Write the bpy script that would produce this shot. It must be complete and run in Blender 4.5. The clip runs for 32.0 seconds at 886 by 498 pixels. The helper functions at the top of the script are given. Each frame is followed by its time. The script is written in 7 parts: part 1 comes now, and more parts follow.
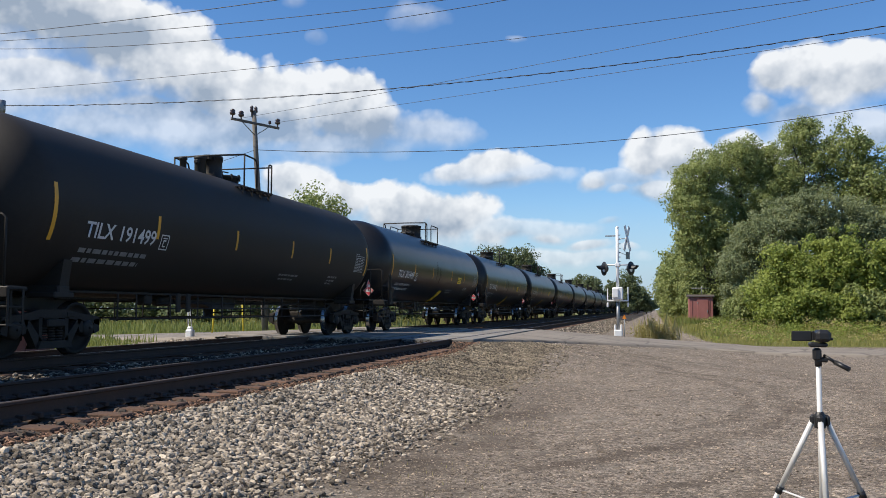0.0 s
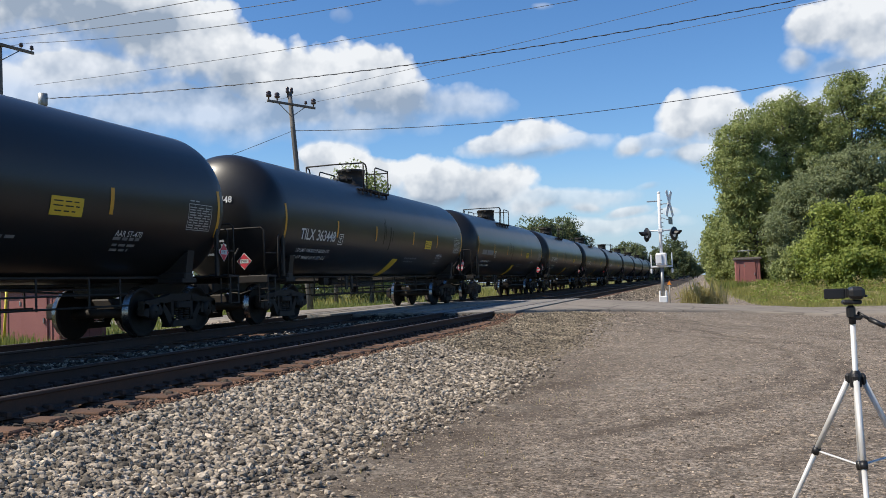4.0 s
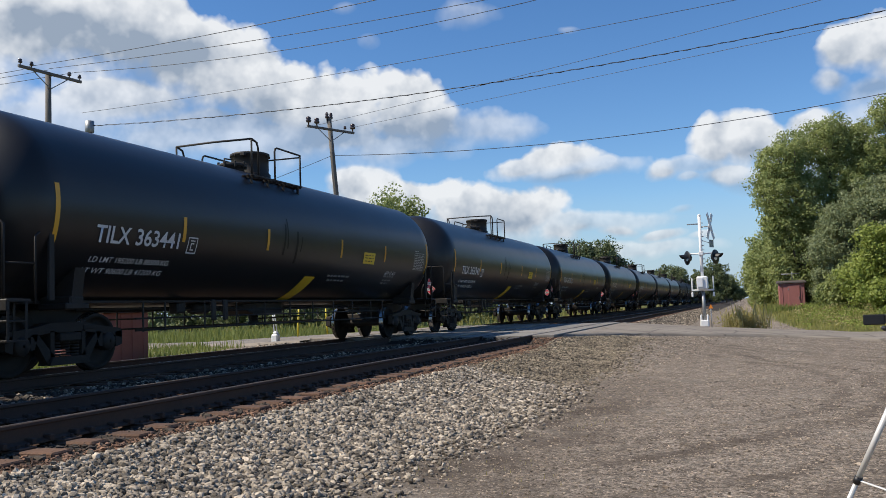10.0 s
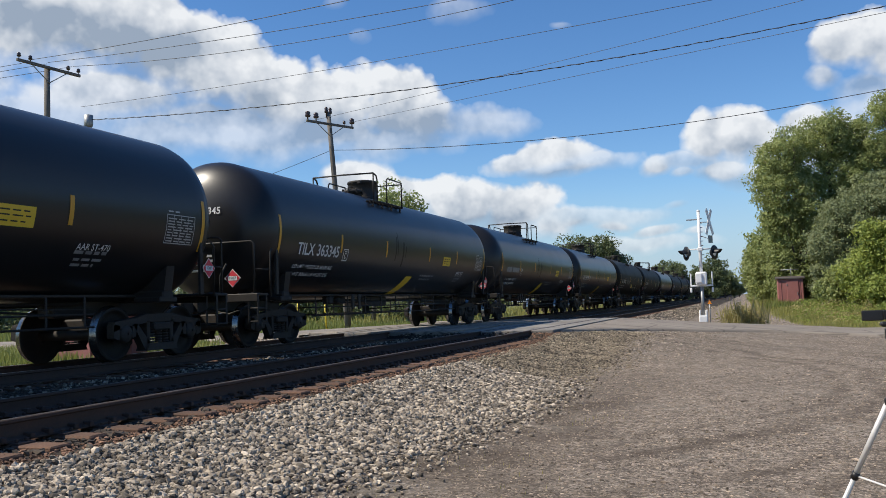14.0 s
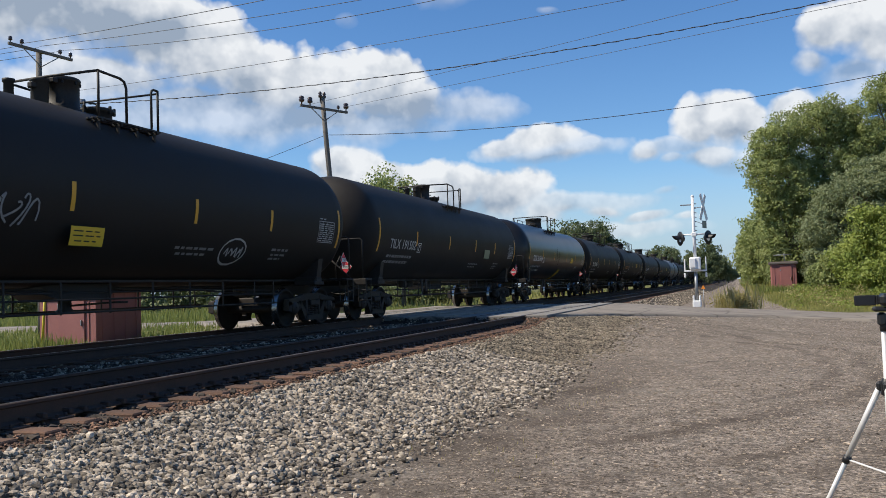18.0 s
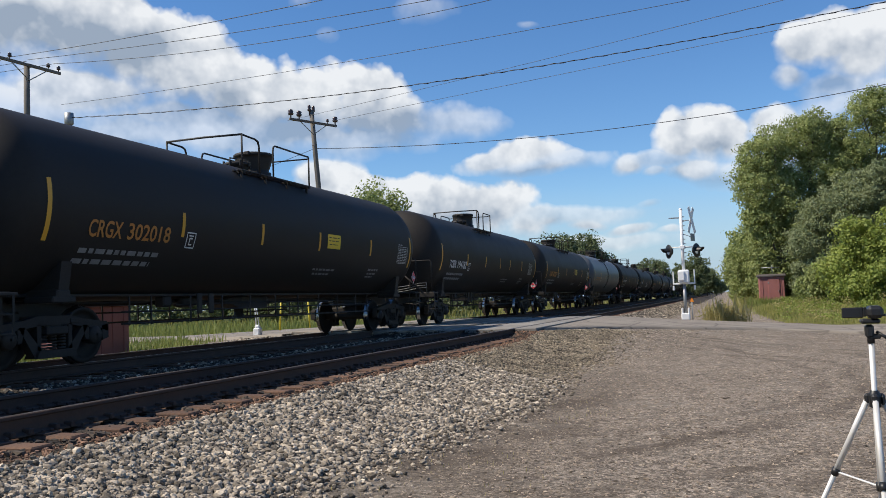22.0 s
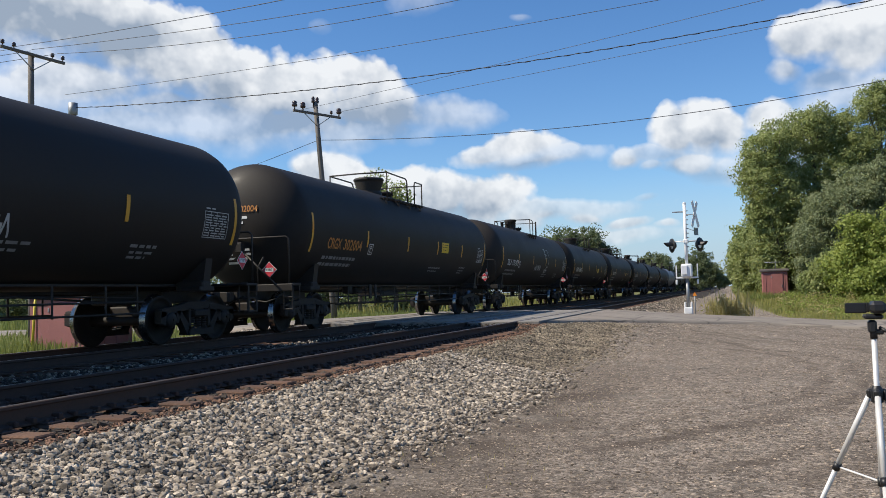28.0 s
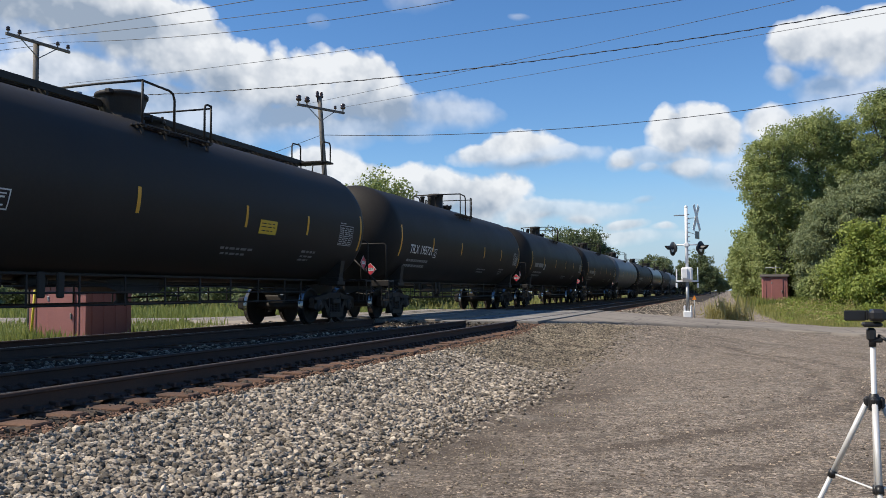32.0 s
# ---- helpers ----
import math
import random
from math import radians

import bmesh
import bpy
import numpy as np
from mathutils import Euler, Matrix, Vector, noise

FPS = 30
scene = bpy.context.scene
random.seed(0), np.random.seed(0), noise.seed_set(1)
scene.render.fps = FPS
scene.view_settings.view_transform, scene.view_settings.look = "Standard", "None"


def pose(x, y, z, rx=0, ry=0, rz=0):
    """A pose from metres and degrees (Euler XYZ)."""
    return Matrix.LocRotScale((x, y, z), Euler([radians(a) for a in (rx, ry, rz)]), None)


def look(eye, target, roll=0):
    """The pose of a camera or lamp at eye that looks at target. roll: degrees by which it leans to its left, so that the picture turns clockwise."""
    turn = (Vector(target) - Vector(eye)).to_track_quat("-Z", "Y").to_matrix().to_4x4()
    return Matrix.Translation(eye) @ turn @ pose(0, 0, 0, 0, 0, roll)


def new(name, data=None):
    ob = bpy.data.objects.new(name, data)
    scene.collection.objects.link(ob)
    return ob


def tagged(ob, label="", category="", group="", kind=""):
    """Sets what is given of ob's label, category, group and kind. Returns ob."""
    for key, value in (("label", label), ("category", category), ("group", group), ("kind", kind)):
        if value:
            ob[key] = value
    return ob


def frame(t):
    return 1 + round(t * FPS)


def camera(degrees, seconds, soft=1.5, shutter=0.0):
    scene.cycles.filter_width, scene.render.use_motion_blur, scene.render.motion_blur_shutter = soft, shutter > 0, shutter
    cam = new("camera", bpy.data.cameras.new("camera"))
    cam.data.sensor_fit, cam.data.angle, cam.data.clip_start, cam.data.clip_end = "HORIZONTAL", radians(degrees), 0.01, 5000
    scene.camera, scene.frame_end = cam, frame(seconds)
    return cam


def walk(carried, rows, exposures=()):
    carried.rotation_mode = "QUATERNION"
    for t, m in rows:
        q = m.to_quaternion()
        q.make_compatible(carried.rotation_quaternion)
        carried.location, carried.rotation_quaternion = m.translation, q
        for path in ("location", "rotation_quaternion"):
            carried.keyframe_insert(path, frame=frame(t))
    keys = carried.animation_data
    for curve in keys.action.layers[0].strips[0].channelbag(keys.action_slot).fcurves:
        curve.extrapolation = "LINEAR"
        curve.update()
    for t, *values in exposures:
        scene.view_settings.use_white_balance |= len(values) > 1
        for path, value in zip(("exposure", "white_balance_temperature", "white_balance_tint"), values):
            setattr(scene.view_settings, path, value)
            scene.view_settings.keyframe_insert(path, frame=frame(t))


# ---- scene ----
cam = camera(54.0, 32.0, soft=0.85)
PATH = [
    (0.0, pose(-0.103, -0.036, 1.504, 93.99, -0.06, 13.72)),
    (0.5, pose(-0.122, -0.041, 1.502, 93.27, -1.79, 12.09)),
    (1.0, pose(-0.135, -0.052, 1.500, 92.73, -2.75, 12.01)),
    (1.5, pose(-0.137, -0.045, 1.502, 92.76, -2.99, 11.98)),
    (2.0, pose(-0.110, -0.042, 1.494, 92.17, -2.15, 11.58)),
    (2.5, pose(-0.046, -0.019, 1.496, 91.97, 0.46, 11.13)),
    (3.0, pose(-0.035, -0.012, 1.496, 92.21, 2.08, 13.54)),
    (3.5, pose(-0.035, -0.016, 1.496, 92.17, 2.22, 13.78)),
    (4.0, pose(-0.029, 0.004, 1.494, 92.31, 2.09, 16.64)),
    (4.5, pose(-0.024, 0.017, 1.494, 92.53, 2.05, 17.86)),
    (6.5, pose(0.000, 0.000, 1.500, 93.99, 2.21, 19.46)),
    (7.0, pose(0.000, 0.000, 1.500, 94.09, 2.26, 19.31)),
    (7.5, pose(0.000, 0.000, 1.500, 93.99, 2.17, 19.10)),
    (8.0, pose(0.000, 0.000, 1.500, 93.93, 2.18, 19.22)),
    (8.5, pose(0.000, 0.000, 1.500, 93.99, 2.13, 19.16)),
    (9.0, pose(0.000, 0.000, 1.500, 94.00, 2.20, 19.40)),
    (9.5, pose(0.000, 0.000, 1.500, 94.10, 2.15, 19.35)),
    (10.0, pose(0.000, 0.000, 1.500, 93.94, 2.04, 19.19)),
    (10.5, pose(0.000, 0.000, 1.500, 93.72, 2.06, 19.17)),
    (11.0, pose(0.000, 0.000, 1.500, 93.70, 1.85, 18.24)),
    (11.5, pose(0.000, 0.000, 1.500, 93.04, 1.86, 18.45)),
    (12.0, pose(0.000, 0.000, 1.500, 93.22, 1.81, 18.81)),
    (12.5, pose(0.000, 0.000, 1.500, 93.27, 1.85, 19.06)),
    (13.0, pose(0.000, 0.000, 1.500, 93.30, 1.84, 19.01)),
    (13.5, pose(0.000, 0.000, 1.500, 93.37, 1.87, 19.09)),
    (14.0, pose(0.000, 0.000, 1.500, 93.61, 1.92, 19.12)),
    (14.5, pose(0.000, 0.000, 1.500, 93.43, 1.80, 19.23)),
    (16.5, pose(0.000, 0.000, 1.500, 93.42, 1.76, 19.16)),
    (17.0, pose(0.000, 0.000, 1.500, 93.08, 2.04, 18.60)),
    (17.5, pose(0.000, 0.000, 1.500, 92.72, 1.76, 18.54)),
    (18.0, pose(0.000, 0.000, 1.500, 92.62, 1.93, 18.75)),
    (18.5, pose(0.000, 0.000, 1.500, 92.55, 1.98, 18.59)),
    (19.0, pose(0.000, 0.000, 1.500, 92.36, 2.12, 18.34)),
    (19.5, pose(0.000, 0.000, 1.500, 92.46, 2.32, 18.20)),
    (20.0, pose(0.000, 0.000, 1.500, 92.63, 2.33, 18.28)),
    (20.5, pose(0.000, 0.000, 1.500, 92.79, 2.22, 18.39)),
    (21.0, pose(0.000, 0.000, 1.500, 93.02, 2.07, 18.64)),
    (21.5, pose(0.000, 0.000, 1.500, 93.06, 1.97, 18.44)),
    (22.0, pose(0.000, 0.000, 1.500, 93.47, 2.07, 18.05)),
    (22.5, pose(0.000, 0.000, 1.500, 93.14, 2.38, 18.04)),
    (23.0, pose(0.000, 0.000, 1.500, 93.01, 2.28, 17.80)),
    (23.5, pose(0.000, 0.000, 1.500, 93.01, 2.31, 17.71)),
    (24.0, pose(0.000, 0.000, 1.500, 92.85, 1.90, 17.87)),
    (24.5, pose(0.000, 0.000, 1.500, 92.74, 1.88, 18.02)),
    (25.0, pose(0.000, 0.000, 1.500, 92.58, 1.82, 17.88)),
    (25.5, pose(0.000, 0.000, 1.500, 92.76, 1.64, 17.78)),
    (27.5, pose(0.000, 0.000, 1.500, 92.82, 1.78, 17.99)),
    (28.0, pose(0.000, 0.000, 1.500, 92.98, 1.68, 18.23)),
    (28.5, pose(0.000, 0.000, 1.500, 92.14, 1.37, 18.32)),
    (29.0, pose(0.000, 0.000, 1.500, 91.70, 1.47, 18.35)),
    (29.5, pose(0.000, 0.000, 1.500, 91.77, 1.04, 19.04)),
    (30.0, pose(0.000, 0.000, 1.500, 92.63, 0.33, 19.14)),
    (30.5, pose(0.000, 0.000, 1.500, 92.72, 0.22, 18.99)),
    (31.0, pose(0.000, 0.000, 1.500, 93.09, 0.37, 18.69)),
    (31.5, pose(0.000, 0.000, 1.500, 93.04, 0.21, 18.47)),
    (32.0, pose(0.000, 0.000, 1.500, 92.83, 0.32, 18.21)),
]
walk(cam, PATH, [(0.0, 0.18), (1.0, 0.24), (3.0, 0.24), (4.0, 0.16), (6.5, 0.09), (10.0, 0.09), (14.0, 0.12), (20.0, 0.12), (28.0, 0.16), (32.0, 0.14)])

# ---- world, sun ----
SUN_DIR = Vector((-0.60, -0.29, 0.745)).normalized()
world = bpy.data.worlds.new("world")
scene.world = world
world.use_nodes = True
wn = world.node_tree
sky = wn.nodes.new("ShaderNodeTexSky")
sky.sky_type = "NISHITA"
sky.sun_disc = False
sky.sun_elevation = math.asin(SUN_DIR.z)
sky.sun_rotation = math.atan2(SUN_DIR.x, SUN_DIR.y)
sky.air_density = 1.0
sky.dust_density = 0.0
sky.ozone_density = 2.0
wn.nodes["Background"].inputs["Strength"].default_value = 0.108
deep = wn.nodes.new("ShaderNodeHueSaturation")
deep.inputs["Saturation"].default_value = 1.20
wn.links.new(sky.outputs[0], deep.inputs["Color"])
clean = wn.nodes.new("ShaderNodeMix")
clean.data_type = "RGBA"
clean.blend_type = "MULTIPLY"
clean.inputs[0].default_value = 1.0
clean.inputs[7].default_value = (0.86, 0.985, 1.15, 1.0)
wn.links.new(deep.outputs[0], clean.inputs[6])
wn.links.new(clean.outputs[2], wn.nodes["Background"].inputs["Color"])

sun = new("sun", bpy.data.lights.new("sun", "SUN"))
sun.data.energy = 5.6
sun.data.angle = radians(0.53)
sun.data.color = (1.0, 0.91, 0.76)
sun.matrix_world = look((0, 0, 0), -SUN_DIR)


# ---- materials ----
def nodes_of(name):
    m = bpy.data.materials.new(name)
    m.use_nodes = True
    t = m.node_tree
    return m, t, t.nodes["Principled BSDF"]


def node(t, kind, **inputs):
    n = t.nodes.new(kind)
    for k, v in inputs.items():
        n.inputs[k.replace("_", " ")].default_value = v
    return n


def mixed(t, fac, a, b, blend="MIX"):
    n = t.nodes.new("ShaderNodeMix")
    n.data_type = "RGBA"
    n.blend_type = blend
    for sock, v in ((0, fac), (6, a), (7, b)):
        if isinstance(v, (int, float)):
            n.inputs[sock].default_value = v
        elif isinstance(v, tuple):
            n.inputs[sock].default_value = (*v, 1) if len(v) == 3 else v
        else:
            t.links.new(v, n.inputs[sock])
    return n.outputs[2]


def ramp(t, sock, lo, hi):
    n = t.nodes.new("ShaderNodeMapRange")
    n.inputs[1].default_value, n.inputs[2].default_value = lo, hi
    t.links.new(sock, n.inputs[0])
    return n.outputs[0]


def math_node(t, op, a, b=0.0, c=0.0):
    n = t.nodes.new("ShaderNodeMath")
    n.operation = op
    for i, v in enumerate((a, b, c)):
        if isinstance(v, (int, float)):
            n.inputs[i].default_value = v
        else:
            t.links.new(v, n.inputs[i])
    return n.outputs[0]


def noise_tex(t, scale, detail=4.0, rough=0.55, vec=None):
    n = t.nodes.new("ShaderNodeTexNoise")
    n.inputs["Scale"].default_value = scale
    n.inputs["Detail"].default_value = detail
    n.inputs["Roughness"].default_value = rough
    if vec is None:
        vec = t.nodes.new("ShaderNodeTexCoord").outputs["Object"]
    t.links.new(vec, n.inputs["Vector"])
    return n.outputs["Fac"]


def surface(name, a, b, big=1.5, fine=40.0, rough=0.6, rough2=None, metal=0.0, bump=0.3, depth=0.004, grain=0.35,
            vary=0.0, spec=0.5, island=0.0):
    """Two colours mixed by a large and a fine noise, with relief of the fine one."""
    m, t, p = nodes_of(name)
    vec = t.nodes.new("ShaderNodeTexCoord").outputs["Object"]
    n1 = ramp(t, noise_tex(t, big, 5, 0.6, vec), 0.32, 0.68)
    n2 = noise_tex(t, fine, 4, 0.6, vec)
    fac = math_node(t, "ADD", math_node(t, "MULTIPLY", n1, 1 - grain), math_node(t, "MULTIPLY", ramp(t, n2, 0.3, 0.7), grain))
    col = mixed(t, fac, a, b)
    if vary:
        info = t.nodes.new("ShaderNodeObjectInfo")
        k = math_node(t, "ADD", math_node(t, "MULTIPLY", info.outputs["Random"], 2 * vary), 1 - vary)
        hsv = node(t, "ShaderNodeHueSaturation")
        t.links.new(k, hsv.inputs["Value"])
        t.links.new(col, hsv.inputs["Color"])
        col = hsv.outputs[0]
    if island:
        geo = t.nodes.new("ShaderNodeNewGeometry")
        k = math_node(t, "ADD", math_node(t, "MULTIPLY", geo.outputs["Random Per Island"], 2 * island), 1 - island)
        hsv = node(t, "ShaderNodeHueSaturation")
        t.links.new(k, hsv.inputs["Value"])
        t.links.new(col, hsv.inputs["Color"])
        col = hsv.outputs[0]
    t.links.new(col, p.inputs["Base Color"])
    p.inputs["Metallic"].default_value = metal
    p.inputs["Specular IOR Level"].default_value = spec
    if rough2 is None:
        rough2 = min(1.0, rough + 0.12)
    r = t.nodes.new("ShaderNodeMapRange")
    r.inputs[3].default_value, r.inputs[4].default_value = rough, rough2
    t.links.new(fac, r.inputs[0])
    t.links.new(r.outputs[0], p.inputs["Roughness"])
    if bump:
        bn = node(t, "ShaderNodeBump", Strength=bump, Distance=depth)
        t.links.new(n2, bn.inputs["Height"])
        t.links.new(bn.outputs[0], p.inputs["Normal"])
    return m


def leaf_surface(name, a, b, c, through_light=0.35):
    m, t, p = nodes_of(name)
    geo = t.nodes.new("ShaderNodeNewGeometry")
    vec = t.nodes.new("ShaderNodeTexCoord").outputs["Object"]
    n1 = ramp(t, noise_tex(t, 0.45, 3, 0.5, vec), 0.35, 0.65)
    col = mixed(t, n1, a, b)
    col = mixed(t, math_node(t, "MULTIPLY", geo.outputs["Random Per Island"], 0.55), col, c)
    t.links.new(col, p.inputs["Base Color"])
    p.inputs["Roughness"].default_value = 0.55
    p.inputs["Specular IOR Level"].default_value = 0.3
    tr = t.nodes.new("ShaderNodeBsdfTranslucent")
    t.links.new(col, tr.inputs[0])
    mx = t.nodes.new("ShaderNodeMixShader")
    mx.inputs[0].default_value = through_light
    t.links.new(p.outputs[0], mx.inputs[1])
    t.links.new(tr.outputs[0], mx.inputs[2])
    t.links.new(mx.outputs[0], t.nodes["Material Output"].inputs[0])
    return m


def plain(name, col, rough=0.5, metal=0.0, spec=0.5):
    return surface(name, tuple(c * 0.9 for c in col), tuple(min(1, c * 1.08) for c in col), 3.0, 60.0, rough, None, metal, 0.08, 0.002, 0.4, spec=spec)


M_GLOSS = surface("tank_black_gloss", (0.0095, 0.0090, 0.0092), (0.0150, 0.0142, 0.0144), 0.5, 9.0, 0.45, 0.55, 0, 0.02, 0.004, 0.3, vary=0.15, spec=0.15)
M_MATTE = surface("tank_black_dull", (0.0200, 0.0172, 0.0150), (0.033, 0.0285, 0.0245), 0.6, 12.0, 0.55, 0.7, 0, 0.06, 0.004, 0.35, vary=0.3, spec=0.18)
for paint_coat, coat, coat_rough in ((M_GLOSS, 0.60, 0.30), (M_MATTE, 0.03, 0.28)):
    shell_paint = paint_coat.node_tree.nodes["Principled BSDF"]
    shell_paint.inputs["Coat Weight"].default_value = coat
    shell_paint.inputs["Coat Roughness"].default_value = coat_rough
M_STREAK = surface("dull_spilt_oil_streak", (0.006, 0.006, 0.006), (0.013, 0.012, 0.012), 2.0, 20.0, 0.42, 0.55, 0, 0.1, 0.002, 0.5, spec=0.26)
M_GREY = surface("tank_grey_paint", (0.105, 0.11, 0.115), (0.155, 0.16, 0.165), 0.5, 10.0, 0.4, 0.55, 0, 0.05, 0.004, 0.3, vary=0.1)
M_FRAME = surface("black_underframe_steel", (0.019, 0.0175, 0.0165), (0.046, 0.040, 0.035), 1.5, 30.0, 0.45, 0.7, 0, 0.2, 0.004, 0.45, spec=0.22)
M_TRUCK = surface("dusty_cast_truck_steel", (0.016, 0.0145, 0.0135), (0.046, 0.038, 0.032), 2.0, 25.0, 0.5, 0.75, 0, 0.3, 0.006, 0.45, vary=0.25, spec=0.22)
M_WHEEL = surface("dark_oiled_wheel_steel", (0.012, 0.011, 0.010), (0.035, 0.028, 0.022), 3.0, 30.0, 0.6, 0.8, 0.0, 0.15, 0.003, 0.4, spec=0.22)
M_TREAD = surface("bright_worn_wheel_tread", (0.18, 0.175, 0.17), (0.34, 0.33, 0.32), 3.0, 40.0, 0.18, 0.3, 1.0, 0.05, 0.002, 0.4)
M_RAILTOP = surface("polished_rail_head", (0.13, 0.105, 0.085), (0.23, 0.19, 0.16), 1.0, 30.0, 0.38, 0.5, 0.8, 0.05, 0.001, 0.3)
M_RUST = surface("rusty_rail_side", (0.034, 0.021, 0.016), (0.078, 0.044, 0.031), 3.0, 50.0, 0.8, 0.95, 0, 0.3, 0.003, 0.5)
M_YELLOW = surface("yellow_reflective_tape", (0.62, 0.30, 0.02), (0.74, 0.38, 0.03), 3.0, 60.0, 0.4, 0.5, 0, 0.05, 0.001, 0.4, vary=0.12)
M_PIPE = surface("dull_grey_pipe", (0.10, 0.10, 0.095), (0.17, 0.165, 0.16), 8.0, 60.0, 0.45, 0.60, 0, 0.05, 0.001, 0.4, vary=0.12)
M_PLATEY = surface("yellow_warning_panel", (0.66, 0.42, 0.02), (0.76, 0.52, 0.04), 3.0, 60.0, 0.45, 0.55, 0, 0.05, 0.001, 0.4, vary=0.12)
M_WHITE = surface("white_stencil_paint", (0.55, 0.55, 0.54), (0.75, 0.75, 0.73), 4.0, 60.0, 0.5, 0.65, 0, 0.05, 0.001, 0.4)
M_GREYTXT = surface("worn_grey_stencil_paint", (0.16, 0.16, 0.16), (0.30, 0.30, 0.29), 4.0, 60.0, 0.5, 0.65, 0, 0.05, 0.001, 0.4)
M_FADED = surface("dusty_white_stencil_paint", (0.34, 0.34, 0.33), (0.52, 0.52, 0.50), 4.0, 60.0, 0.5, 0.65, 0, 0.05, 0.001, 0.4)
M_ORANGE = surface("orange_stencil_paint", (0.42, 0.16, 0.03), (0.55, 0.24, 0.05), 4.0, 60.0, 0.5, 0.65, 0, 0.05, 0.001, 0.4)
M_RED = surface("red_placard", (0.55, 0.03, 0.05), (0.65, 0.05, 0.07), 4.0, 60.0, 0.45, 0.55, 0, 0.03, 0.001, 0.3)
M_TIE = surface("reddish_dusty_tie_wood", (0.060, 0.033, 0.022), (0.150, 0.080, 0.050), 2.5, 45.0, 0.85, 0.95, 0, 0.6, 0.01, 0.5, vary=0.25)
M_BALLAST = surface("limestone_ballast", (0.048, 0.036, 0.026), (0.49, 0.415, 0.325), 6.0, 60.0, 0.85, 0.95, 0, 0.6, 0.006, 0.25, island=0.8)
M_BROWNBAL = surface("trampled_brown_ballast", (0.060, 0.046, 0.032), (0.32, 0.262, 0.185), 1.5, 60.0, 0.85, 0.95, 0, 0.5, 0.006, 0.3, island=0.7)
# ballast colour darkened to deepen the train's shade over the track bed
M_DARKBAL = surface("shade_dark_track_ballast", (0.022, 0.016, 0.012), (0.075, 0.056, 0.042), 1.2, 60.0, 0.85, 0.95, 0, 0.5, 0.006, 0.3, island=0.45)
M_RUSTBAL = surface("rust_stained_ballast", (0.09, 0.048, 0.03), (0.27, 0.155, 0.10), 1.2, 60.0, 0.85, 0.95, 0, 0.5, 0.006, 0.3, island=0.45)
M_GRAVEL = surface("lot_gravel_stones", (0.058, 0.043, 0.031), (0.46, 0.37, 0.28), 5.0, 70.0, 0.9, 0.97, 0, 0.4, 0.004, 0.25, island=0.75)
M_ROAD = surface("worn_grey_asphalt", (0.19, 0.163, 0.135), (0.30, 0.262, 0.218), 0.6, 30.0, 0.85, 0.95, 0, 0.5, 0.005, 0.35)


def streak_road(m):
    """Long tyre-polished streaks along the road."""
    t = m.node_tree
    p = t.nodes["Principled BSDF"]
    col = p.inputs["Base Color"].links[0].from_socket
    mp = t.nodes.new("ShaderNodeMapping")
    mp.inputs["Scale"].default_value = (0.05, 1.0, 1.0)
    t.links.new(t.nodes.new("ShaderNodeTexCoord").outputs["Object"], mp.inputs["Vector"])
    long = ramp(t, noise_tex(t, 1.1, 4, 0.65, mp.outputs[0]), 0.35, 0.65)
    col = mixed(t, math_node(t, "MULTIPLY", long, 0.55), col, (0.13, 0.108, 0.088))
    crack = t.nodes.new("ShaderNodeTexVoronoi")
    crack.feature = "DISTANCE_TO_EDGE"
    crack.inputs["Scale"].default_value = 0.55
    t.links.new(t.nodes.new("ShaderNodeTexCoord").outputs["Object"], crack.inputs["Vector"])
    col = mixed(t, math_node(t, "MULTIPLY", ramp(t, crack.outputs["Distance"], 0.03, 0.008), 0.6), col, (0.06, 0.05, 0.042))
    t.links.new(col, p.inputs["Base Color"])


streak_road(M_ROAD)
M_PANEL = surface("crossing_panel_asphalt", (0.15, 0.138, 0.125), (0.25, 0.232, 0.21), 0.8, 35.0, 0.85, 0.95, 0, 0.5, 0.005, 0.4, vary=0.1)
M_POLE = surface("weathered_pole_wood", (0.085, 0.075, 0.065), (0.19, 0.17, 0.15), 1.2, 25.0, 0.85, 0.95, 0, 0.5, 0.008, 0.5)
M_WIRE = plain("dark_wire", (0.045, 0.045, 0.05), 0.5)
M_INSUL = plain("brown_glazed_insulator", (0.05, 0.03, 0.025), 0.2)
M_ALU = surface("white_painted_signal_metal", (0.62, 0.63, 0.64), (0.78, 0.78, 0.78), 2.0, 40.0, 0.4, 0.5, 0, 0.05, 0.002, 0.4)
M_GALV = surface("galvanised_steel", (0.22, 0.23, 0.24), (0.36, 0.37, 0.38), 3.0, 40.0, 0.45, 0.6, 0.7, 0.05, 0.002, 0.4)
M_BLACK = plain("black_plastic", (0.012, 0.012, 0.013), 0.4)
M_SILVER = surface("brushed_tripod_aluminium", (0.56, 0.55, 0.53), (0.70, 0.69, 0.66), 3.0, 80.0, 0.40, 0.5, 0.25, 0.03, 0.001, 0.3)
M_SHED = surface("faded_red_shed_metal", (0.26, 0.095, 0.085), (0.35, 0.135, 0.12), 1.5, 25.0, 0.55, 0.7, 0, 0.1, 0.003, 0.4)
M_SHEDROOF = plain("dark_shed_roof", (0.09, 0.075, 0.07), 0.6)
M_STAKE = plain("yellow_marker_stake", (0.65, 0.50, 0.03), 0.5)
M_LAMP = plain("clear_lamp_lens", (0.75, 0.78, 0.8), 0.15)
M_TRUNK = surface("grey_brown_bark", (0.075, 0.06, 0.045), (0.17, 0.145, 0.115), 3.0, 20.0, 0.9, 0.97, 0, 0.7, 0.02, 0.5)
